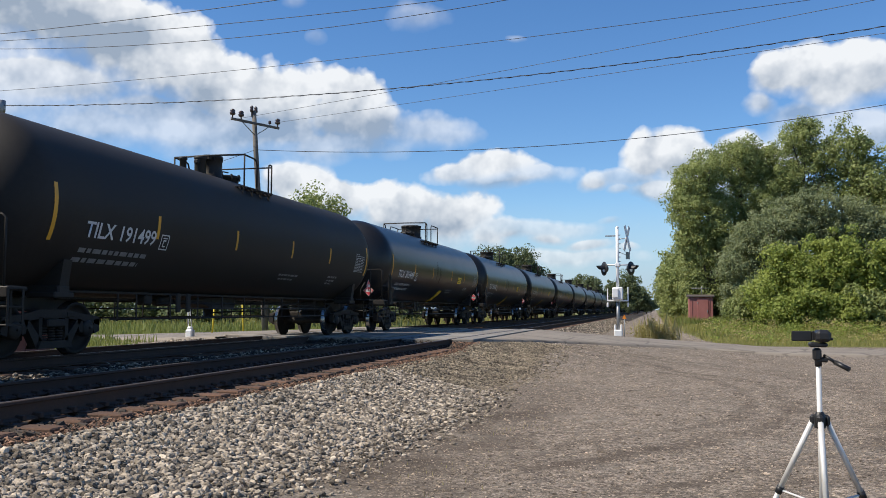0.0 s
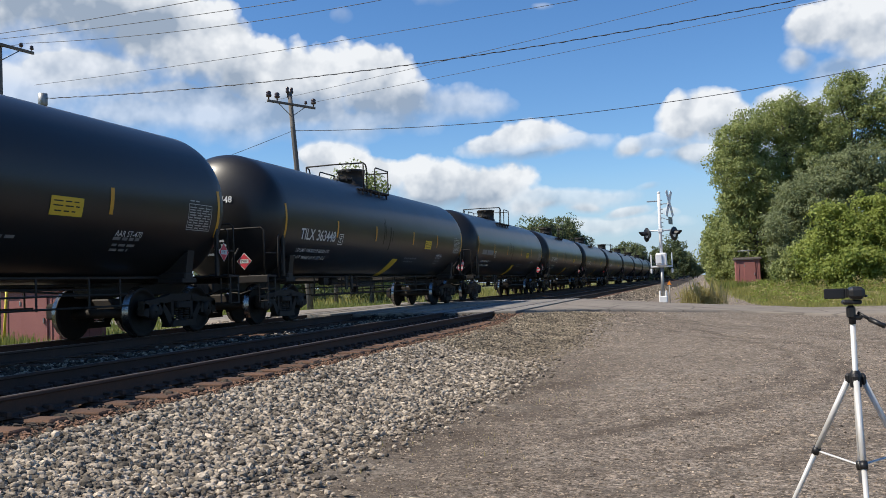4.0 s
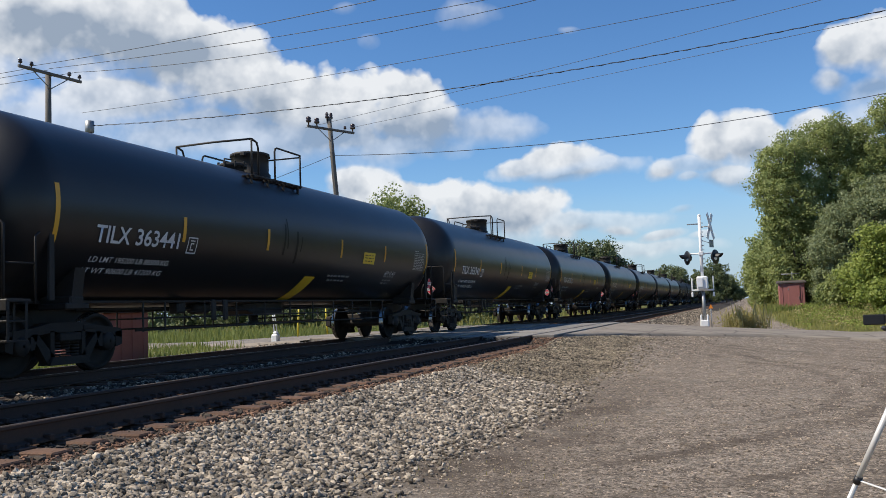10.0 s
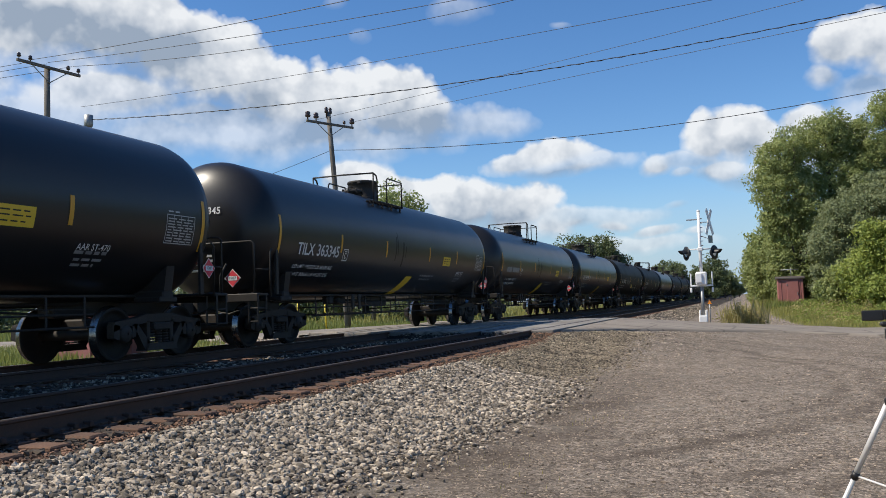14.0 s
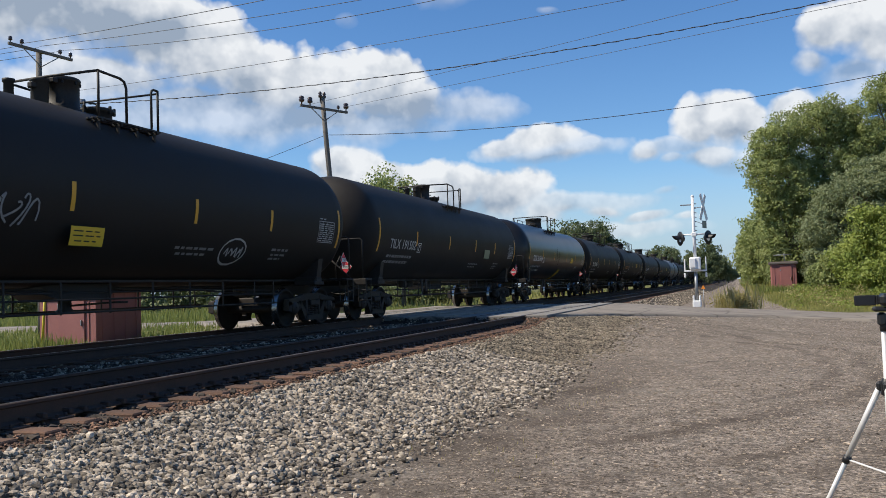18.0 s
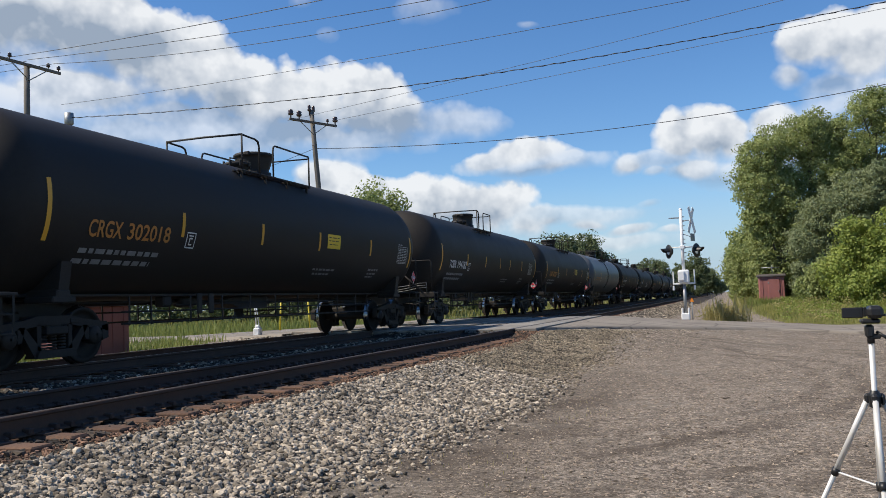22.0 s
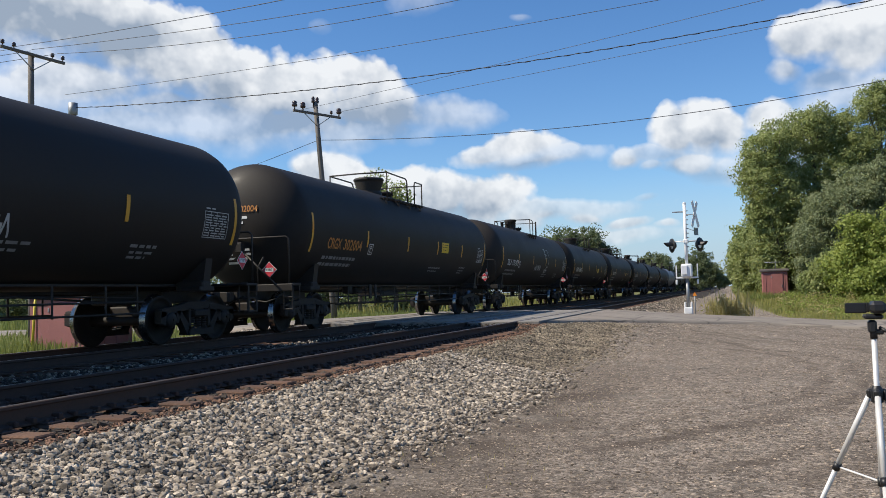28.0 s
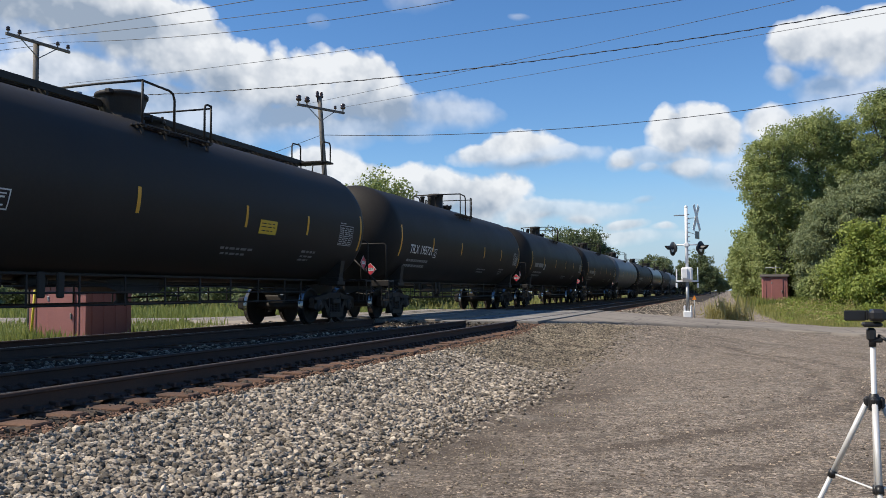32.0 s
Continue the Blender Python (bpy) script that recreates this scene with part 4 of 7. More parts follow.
def wheelset_mesh():
    s = Shape()
    ax = lambda a, b, c: (c, a, b)
    for side in (-1, 1):
        g = 0.7175
        prof = [(0.10, g - 0.03), (0.11, g + 0.04), (0.30, g + 0.055), (0.385, g + 0.075), (0.39, g + 0.115), (0.43, g + 0.12), (0.452, g + 0.112),
                (0.459, g + 0.02), (0.486, g + 0.004), (0.488, g - 0.012), (0.475, g - 0.025), (0.40, g - 0.025), (0.37, g - 0.005), (0.12, g - 0.02), (0.10, g - 0.03)]
        slots = [0, 0, 0, 0, 0, 0, 1, 1, 0, 0, 0, 0, 0, 0]
        s.lathe([(r, side * h) for r, h in prof], 24, ax, True, 0, slots)
        for k in range(3):
            w = k * math.tau / 3
            s.box((side * (g + 0.30), 0.075 * math.cos(w), 0.075 * math.sin(w)), (0.03, 0.03, 0.03), 0.006)
        s.lathe([(0.005, side * (g + 0.32)), (0.10, side * (g + 0.31)), (0.12, side * (g + 0.29)), (0.12, side * (g + 0.12)), (0.08, side * (g + 0.08))], 14, ax)
    s.lathe([(0.085, -0.80), (0.08, 0.0), (0.085, 0.80)], 14, ax)
    return s.mesh("wheelset", M_WHEEL, M_TREAD)


def side_frame_mesh(side):
    """A cast side frame: bowed top member, sloping tension member, windows, springs."""
    s = Shape()
    x = side * 1.0
    d = 0.07
    hw = 0.89

    def slab(poly, x0, x1):
        n = len(poly)
        v = [(x0, a, b) for a, b in poly] + [(x1, a, b) for a, b in poly]
        s.add(v, [list(range(n))[::-1], list(range(n, 2 * n))] + [[i, (i + 1) % n, n + (i + 1) % n, n + i] for i in range(n)])
    a, b = x - d * 1.0, x + d * 1.0
    slab([(-1.20, 0.50), (-1.17, 0.66), (-0.62, 0.72), (-0.35, 0.78), (0.35, 0.78), (0.62, 0.72), (1.17, 0.66), (1.20, 0.50), (0.98, 0.56), (0.60, 0.60), (0.30, 0.64), (-0.30, 0.64), (-0.60, 0.60), (-0.98, 0.56)], a, b)
    for k in (-1, 1):
        slab([(k * 0.72, 0.62), (k * 0.60, 0.62), (k * 0.26, 0.26), (k * 0.30, 0.15), (k * 0.40, 0.15)], a, b)
        slab([(k * 1.20, 0.62), (k * 1.20, 0.40), (k * 1.06, 0.36), (k * 1.04, 0.60)], a, b)
        slab([(k * 0.74, 0.60), (k * 0.74, 0.38), (k * 0.66, 0.40), (k * 0.60, 0.62)], a, b)
        slab([(k * 0.36, 0.66), (k * 0.36, 0.22), (k * 0.28, 0.22), (k * 0.28, 0.66)], a, b)
        s.lathe([(0.02, side * 1.10), (0.13, side * 1.09), (0.15, side * 1.06), (0.15, side * 0.93)], 16, lambda u, v, c, k=k: (c, k * hw + u, WHEEL_R + v))
    slab([(-0.42, 0.15), (0.42, 0.15), (0.36, 0.27), (-0.36, 0.27)], x - 0.12, x + 0.12)
    for u in (-0.19, 0.0, 0.19):
        for i in range(5):
            s.lathe([(0.065, 0.28 + 0.045 * i), (0.078, 0.295 + 0.045 * i), (0.065, 0.31 + 0.045 * i)], 10, lambda p, q, c, u=u: (x + p, u + q, c))
    s.box((x, 0, 0.56), (0.26, 0.44, 0.13), 0.02)
    s.box((x + side * 0.075, 0.42, 0.70), (0.012, 0.2, 0.07), 0.004, 0)
    return s.mesh("side_frame", M_TRUCK)


def bolster_mesh():
    s = Shape().box((0, 0, 0.60), (2.1, 0.36, 0.24), 0.03).box((0, 0, 0.78), (0.42, 0.42, 0.16), 0.03)
    for k in (-1, 1):
        s.tube([(-0.95, k * 0.42, 0.40), (0.95, k * 0.42, 0.40)], 0.05, 8)
        s.box((0.72, k * 0.40, 0.42), (0.10, 0.09, 0.30), 0.015)
        s.box((-0.72, k * 0.40, 0.42), (0.10, 0.09, 0.30), 0.015)
    return s.mesh("truck", M_TRUCK)


def coupler_mesh(end):
    s = Shape()
    s.box((0, end * 8.62, 0.86), (0.13, 0.80, 0.18), 0.02)
    s.box((0.04, end * 9.02, 0.86), (0.28, 0.26, 0.30), 0.05)
    s.box((-0.14, end * 9.12, 0.86), (0.09, 0.22, 0.26), 0.04)
    s.tube([(-0.25, end * 8.4, 0.74), (-0.28, end * 8.75, 0.52), (-0.22, end * 9.1, 0.48)], 0.028, 6)
    s.tube([(0.35, end * 8.45, 0.78), (0.75, end * 8.50, 0.72), (1.2, end * 8.42, 0.86)], 0.018, 6)
    return s.mesh("coupler", M_FRAME)


def sill_mesh(end):
    """The stub sill under one end with its cradle pads and bolster wings."""
    s = Shape()
    s.box((0, end * 7.1, 0.92), (0.36, 3.3, 0.34), 0.03)
    s.box((0, end * 7.0, 1.10), (2.5, 0.30, 0.16), 0.03)
    for k in (-1, 1):
        v = [(k * 0.25, 0.98), (k * 1.22, 1.06), (k * 1.30, 1.60), (k * 0.55, 1.13)]
        n = len(v)
        vs = [(a, end * 7.0 - 0.11, b) for a, b in v] + [(a, end * 7.0 + 0.11, b) for a, b in v]
        s.add(vs, [list(range(n))[::-1], list(range(n, 2 * n))] + [[i, (i + 1) % n, n + (i + 1) % n, n + i] for i in range(n)])
        s.box((k * 0.98, end * 7.0, 1.02), (0.55, 0.5, 0.1), 0.02)
    return s.mesh("stub_sill", M_FRAME)


def platform_mesh(end):
    """The end platform with its steps."""
    s = Shape()
    s.box((0, end * 8.32, 1.10), (2.9, 0.42, 0.05), 0.012)
    s.box((0, end * 8.52, 1.04), (2.9, 0.05, 0.16), 0.012)
    for k in (-1, 1):
        for z in (0.55, 0.82):
            s.box((k * 1.33, end * 8.35, z), (0.24, 0.34, 0.03), 0.006)
        for u in (-0.16, 0.16):
            s.box((k * 1.44, end * 8.35 + u, 0.82), (0.015, 0.05, 0.58), 0.005)
            s.box((k * 1.22, end * 8.35 + u, 0.82), (0.015, 0.05, 0.58), 0.005)
    for i in range(9):
        s.box((-1.3 + 0.325 * i, end * 8.32, 1.13), (0.03, 0.40, 0.02), 0.004)
    return s.mesh("end_platform", M_FRAME)


def end_rail_mesh(end, grabs=True):
    s = Shape()
    y = end * 8.5
    s.tube([(-1.35, y, 1.1), (-1.35, y, 2.15), (-1.28, y, 2.2), (1.28, y, 2.2), (1.35, y, 2.15), (1.35, y, 1.1)], 0.02, 6)
    s.tube([(-1.35, y, 1.65), (-0.7, y, 1.65)], 0.016, 6)
    for k in (-1, 1) if grabs else ():
        s.box((k * 1.42, end * 7.72, 1.62), (0.06, 0.10, 1.04), 0.01)
        s.tube([(k * 1.47, end * 8.06, 1.05), (k * 1.47, end * 8.06, 2.0), (k * 1.47, end * 7.98, 2.06)], 0.018, 6)
        s.tube([(k * 1.35, y, 1.62), (k * 1.47, end * 8.06, 1.62)], 0.016, 6)
    return s.mesh("end_railing", M_FRAME)


def head_brace_mesh():
    """A slanting pipe before the tank head, from the platform up to the brake stand."""
    s = Shape()
    s.tube([(1.08, -8.62, 1.10), (0.22, -8.62, 1.90)], 0.024, 8)
    s.box((0.16, -8.62, 1.98), (0.16, 0.12, 0.24), 0.02)
    return s.mesh("head_brace", M_FRAME)


def brake_line_mesh(z, sag):
    """One bent air pipe across the end platform."""
    s = Shape()
    s.tube([(-0.55, -8.56, z), (0.05, -8.56, z - sag), (0.50, -8.56, z + 0.02), (0.88, -8.56, z + 0.09), (1.18, -8.56, z + 0.10), (1.18, -8.56, 1.10)], 0.014, 6)
    return s.mesh("brake_line", M_PIPE)


def safety_rail_mesh(side):
    """Handrails and hangers along the lower side between the trucks."""
    s = Shape()
    x = side * 1.02
    s.tube([(x, -5.4, 0.60), (x, 5.4, 0.60)], 0.020, 6)
    s.tube([(x, -5.4, 0.80), (x, 5.4, 0.80)], 0.018, 6)
    for y in (-5.2, -4.6, -3.4, -2.3, -1.2, -0.1, 1.0, 2.1, 3.2, 4.4, 5.2):
        s.box((x, y, 0.82), (0.022, 0.04, 0.50), 0.005)
    return s.mesh("safety_rail", M_FRAME)


def running_rail_mesh():
    """The long jacket edge bar that runs along the bottom of the shell."""
    s = Shape()
    for k in (-1, 1):
        s.box((k * 0.62, 0, 1.10), (0.10, 15.2, 0.05), 0.01)
    s.tube([(0.3, -6.0, 0.98), (0.3, 6.0, 0.98)], 0.03, 6)
    s.tube([(-0.3, -6.0, 0.95), (-0.3, 6.0, 0.95)], 0.022, 6)
    return s.mesh("jacket_edge", M_FRAME)


def outlet_mesh():
    """Bottom outlet skid with its valve."""
    s = Shape()
    v, f = [], []
    for i, (y, w, z) in enumerate(((-1.25, 0.15, 1.06), (-0.55, 0.42, 0.80), (0.55, 0.42, 0.80), (1.25, 0.15, 1.06))):
        v += [(-w, y, 1.12), (w, y, 1.12), (w, y, z), (-w, y, z)]
    for i in range(3):
        for k in range(4):
            f.append([i * 4 + k, i * 4 + (k + 1) % 4, i * 4 + 4 + (k + 1) % 4, i * 4 + 4 + k])
    s.add(v, f)
    s.lathe([(0.02, 0.58), (0.13, 0.58), (0.15, 0.62), (0.11, 0.66), (0.11, 0.84)], 14)
    s.tube([(0, 0, 0.70), (0.9, 0.1, 0.74), (1.2, 0.1, 0.74)], 0.02, 6)
    return s.mesh("bottom_outlet", M_FRAME)


def brake_mesh():
    s = Shape()
    s.lathe([(0.02, -2.9), (0.12, -2.88), (0.13, -2.8), (0.13, -2.4), (0.09, -2.34), (0.03, -2.3)], 14, lambda a, b, c: (0.35 + a, c, 0.98 + b))
    s.box((0.55, -3.6, 0.98), (0.22, 0.26, 0.22), 0.03)
    for y in (-3.15, -2.75):
        s.box((1.05, y, 0.92), (0.05, 0.16, 0.40), 0.02)
    s.tube([(0.35, -2.4, 0.96), (0.45, 0.6, 0.92), (0.45, 3.2, 0.92), (0.3, 5.4, 0.80)], 0.02, 6)
    s.tube([(0.9, -3.7, 0.90), (0.9, 2.6, 0.92), (0.6, 5.8, 0.88)], 0.014, 6)
    return s.mesh("brake_gear", M_FRAME)


Z_TOP = Z_TANK + R_TANK


def dome_mesh(kind):
    s = Shape()
    if kind == "wide":
        prof = [(0.42, Z_TOP - 0.14), (0.42, Z_TOP + 0.02), (0.36, Z_TOP + 0.04), (0.37, Z_TOP + 0.10), (0.45, Z_TOP + 0.34), (0.455, Z_TOP + 0.40), (0.485, Z_TOP + 0.41), (0.485, Z_TOP + 0.46), (0.45, Z_TOP + 0.49), (0.02, Z_TOP + 0.52)]
        ring, bolts = 0.47, 12
    elif kind == "tall":
        prof = [(0.31, Z_TOP - 0.14), (0.31, Z_TOP + 0.02), (0.285, Z_TOP + 0.03), (0.285, Z_TOP + 0.46), (0.305, Z_TOP + 0.47), (0.305, Z_TOP + 0.52), (0.28, Z_TOP + 0.54), (0.02, Z_TOP + 0.55)]
        ring, bolts = 0.295, 8
    else:
        prof = [(0.47, Z_TOP - 0.14), (0.47, Z_TOP + 0.02), (0.43, Z_TOP + 0.04), (0.43, Z_TOP + 0.44), (0.455, Z_TOP + 0.45), (0.455, Z_TOP + 0.50), (0.42, Z_TOP + 0.52), (0.02, Z_TOP + 0.54)]
        ring, bolts = 0.45, 10
    s.lathe(prof, 32)
    for k in range(bolts):
        w = k * math.tau / bolts
        s.box((ring * math.cos(w), ring * math.sin(w), Z_TOP + 0.44), (0.03, 0.03, 0.06), 0.008)
    s.box((0.12, -ring - 0.03, Z_TOP + 0.44), (0.12, 0.10, 0.09), 0.015)
    return s.mesh("valve_housing", M_FRAME)


def vent_mesh():
    """A narrow second housing and a safety valve beside the valve housing."""
    s = Shape()
    s.lathe([(0.14, Z_TOP - 0.08), (0.14, Z_TOP + 0.38), (0.155, Z_TOP + 0.39), (0.155, Z_TOP + 0.43), (0.02, Z_TOP + 0.45)], 18, lambda a, b, c: (a, -0.50 + b, c))
    s.box((0.0, -0.66, Z_TOP + 0.30), (0.12, 0.12, 0.10), 0.02)
    s.lathe([(0.08, Z_TOP - 0.04), (0.08, Z_TOP + 0.30), (0.10, Z_TOP + 0.31), (0.10, Z_TOP + 0.36), (0.02, Z_TOP + 0.38)], 12, lambda a, b, c: (a - 0.2, -0.95 + b, c))
    return s.mesh("vent_housing", M_FRAME)


def manway_mesh():
    """A low bolted manway cover with its hinge arm, centred at the origin."""
    s = Shape()
    s.lathe([(0.27, Z_TOP - 0.10), (0.27, Z_TOP + 0.06), (0.31, Z_TOP + 0.07), (0.31, Z_TOP + 0.12), (0.24, Z_TOP + 0.15), (0.02, Z_TOP + 0.17)], 20)
    for k in range(8):
        w = k * math.tau / 8
        s.box((0.30 * math.cos(w), 0.30 * math.sin(w), Z_TOP + 0.10), (0.05, 0.05, 0.14), 0.01)
    s.tube([(0, -0.30, Z_TOP), (0, -0.30, Z_TOP + 0.22), (0, 0, Z_TOP + 0.24)], 0.018, 6)
    return s.mesh("manway", M_FRAME)


DECK_Z = Z_TOP - 0.31


NEAR_RAIL, FAR_RAIL = 1.15, -0.72     # the two sides of the top platform
RAIL_Z = Z_TOP + 0.46
# top platform of each kind: tall rail, its curved end, side rail from and to, valve housing, manway
TOPS = {
    "gloss": dict(tall=-1.81, curve=-1.55, low=(-0.86, 0.30), dome=0.0, manway=-0.92),
    "dull": dict(tall=-0.46, curve=0.22, low=(0.88, 1.06), dome=0.0, manway=0.72),
    "five": dict(tall=-1.81, curve=-1.55, low=(-0.86, 0.30), dome=0.0, manway=-0.92),
    "late": dict(tall=-0.97, curve=-0.05, low=(0.92, 1.14), dome=-0.08, manway=0.62),
    "broad": dict(tall=-1.62, curve=-0.90, low=(-0.28, 1.50), dome=0.84, manway=-0.10),
    "long": dict(tall=-1.90, curve=-0.17, low=(0.50, 1.22), dome=-0.57, manway=0.42),
}


def slat_mesh():
    return Shape().box((0, 0, 0), (0.05, 1.0, 0.03), 0.005).mesh("slat", M_FRAME)


def deck_beam_mesh(side):
    """A platform bearer that reaches out and down to the shell."""
    return Shape().box((side * 0.90, 0, DECK_Z - 0.03), (0.58, 0.05, 0.05), 0.006).box((side * 1.10, 0, DECK_Z - 0.12), (0.05, 0.05, 0.22), 0.006).mesh("walkway_bearer", M_FRAME)


def tall_rail_mesh(y, end):
    """The tall bent-pipe handrail across the platform; both its ends curl along the car and down."""
    s = Shape()
    z1, k = RAIL_Z, 1 if end > y else -1
    r = min(0.16, abs(end - y) * 0.6)
    for x, foot in ((NEAR_RAIL, DECK_Z), (FAR_RAIL, Z_TOP - 0.25)):
        s.tube([(x, y, z1), (x, y + 0.03 * k, z1 - 0.004), (x, end - r * k, z1 - 0.02), (x, end - r * 0.3 * k, z1 - r * 0.35), (x, end, z1 - r), (x, end, foot)], 0.023, 8)
        s.tube([(x, y, z1 - 0.01), (x, y, foot)], 0.021, 8)
    s.tube([(NEAR_RAIL, y, z1), (0.2, y, z1 + 0.015), (FAR_RAIL, y, z1)], 0.023, 8)
    return s.mesh("handrail", M_FRAME)


def low_rail_mesh(a, b):
    """The handrail at the platform's other end: curled at one post, square at the other."""
    s = Shape()
    z1 = RAIL_Z - 0.03
    r = min(0.10, (b - a) * 0.4)
    for x, foot in ((NEAR_RAIL, DECK_Z), (FAR_RAIL, Z_TOP - 0.25)):
        s.tube([(x, a, foot), (x, a, z1 - r), (x, a + r * 0.3, z1 - r * 0.3), (x, a + r, z1), (x, b, z1 - 0.005)], 0.022, 8)
        s.tube([(x, b, z1), (x, b, foot)], 0.022, 8)
    s.tube([(NEAR_RAIL, b, z1 - 0.05), (FAR_RAIL, b, z1 - 0.04)], 0.019, 6)
    return s.mesh("handrail", M_FRAME)


def running_board_mesh():
    """A full-length top walkway with grab irons at its ends."""
    s = Shape()
    for i in range(5):
        s.box((-0.18 - 0.1 * i, 0, Z_TOP + 0.27), (0.05, 15.4, 0.03), 0.005)
    s.box((-0.13, 0, Z_TOP + 0.25), (0.02, 15.4, 0.13), 0.004)
    s.box((-0.63, 0, Z_TOP + 0.25), (0.02, 15.4, 0.13), 0.004)
    for k in range(9):
        s.box((-0.38, -7.2 + 1.8 * k, Z_TOP + 0.05), (0.5, 0.06, 0.40), 0.01)
    for e in (-1, 1):
        s.box((-0.1, e * 7.55, Z_TOP + 0.24), (1.5, 0.5, 0.05), 0.01)
        for k in range(5):
            s.tube([(-0.8 + 0.35 * k, e * 7.35, Z_TOP + 0.22), (-0.8 + 0.35 * k, e * 7.3, Z_TOP - 0.25)], 0.018, 6)
        for x in (-0.35, 0.55):
            s.tube([(x, e * 7.8, Z_TOP + 0.26), (x, e * 7.8, Z_TOP + 0.74), (x, e * 7.74, Z_TOP + 0.80), (x, e * 7.35, Z_TOP + 0.78), (x, e * 7.3, Z_TOP + 0.70), (x, e * 7.3, Z_TOP + 0.26)], 0.02, 6)
    return s.mesh("running_board", M_FRAME)


def end_ladder_mesh():
    s = Shape()
    for x in (0.15, 0.58):
        s.tube([(x, -8.62, 1.15), (x, -8.62, 2.5), (x, -8.5, 3.3), (x, -7.85, 4.1)], 0.02, 6)
    for i in range(9):
        z = 1.4 + 0.3 * i
        y = -8.62 if z < 2.5 else float(np.interp(z, [2.5, 3.3, 4.1], [-8.62, -8.5, -7.85]))
        s.tube([(0.15, y, z), (0.58, y, z)], 0.014, 5)
    return s.mesh("end_ladder", M_FRAME)


def brake_wheel_mesh():
    s = Shape()
    c = (-0.55, -8.72, 1.95)
    ring = [(c[0] + 0.27 * math.cos(k * math.tau / 16), c[1], c[2] + 0.27 * math.sin(k * math.tau / 16)) for k in range(17)]
    s.tube(ring, 0.022, 6, 0, False)
    for k in range(5):
        w = k * math.tau / 5
        s.tube([c, (c[0] + 0.26 * math.cos(w), c[1], c[2] + 0.26 * math.sin(w))], 0.014, 5)
    s.box((c[0], c[1] + 0.12, c[2]), (0.2, 0.2, 0.26), 0.03)
    return s.mesh("brake_wheel", M_FRAME)


def placard_mesh():
    """A red and white diamond with its inner field, centred at the origin, facing -Y."""
    s = Shape()
    for r, y, slot in ((0.19, 0.0, 0), (0.175, -0.004, 1)):
        s.add([(0, y, r), (r, y, 0), (0, y, -r), (-r, y, 0)], [[0, 1, 2, 3]], False, slot)
        s.add([(0, y + 0.003, r), (r, y + 0.003, 0), (0, y + 0.003, -r), (-r, y + 0.003, 0)], [[3, 2, 1, 0]], False, slot)
    s.add([(-0.11, -0.008, -0.045), (0.11, -0.008, -0.045), (0.11, -0.008, 0.045), (-0.11, -0.008, 0.045)], [[0, 1, 2, 3]], False, 0)
    return s.mesh("placard", M_WHITE, M_RED)


def placard_digits():
    cu = bpy.data.curves.new("words", "FONT")
    cu.body, cu.size, cu.align_x, cu.align_y = "1987", 0.085, "CENTER", "CENTER"
    ob = bpy.data.objects.new("words", cu)
    scene.collection.objects.link(ob)
    me = bpy.data.meshes.new_from_object(ob.evaluated_get(bpy.context.evaluated_depsgraph_get()))
    bpy.data.objects.remove(ob)
    me.transform(pose(0, -0.011, 0, 90, 0, 0))
    me.materials.clear()
    me.materials.append(M_BLACK)
    return me


def hose_mesh():
    return Shape().tube([(0.55, -8.5, 1.12), (0.62, -8.62, 1.5), (0.75, -8.58, 1.75)], 0.02, 6).mesh("cut_lever", M_FRAME)


def side_ladder_mesh():
    """Two thin rails bent round the shell with rungs between them."""
    s = Shape()
    zs = [1.45 + 0.2 * k for k in range(12)]
    for y in (-0.2, 0.2):
        s.tube([on_shell(y, z, 0.06) for z in zs], 0.014, 6)
    for z in zs:
        s.tube([on_shell(-0.2, z, 0.06), on_shell(0.2, z, 0.06)], 0.010, 5)
    return s.mesh("side_ladder", M_TRUCK)


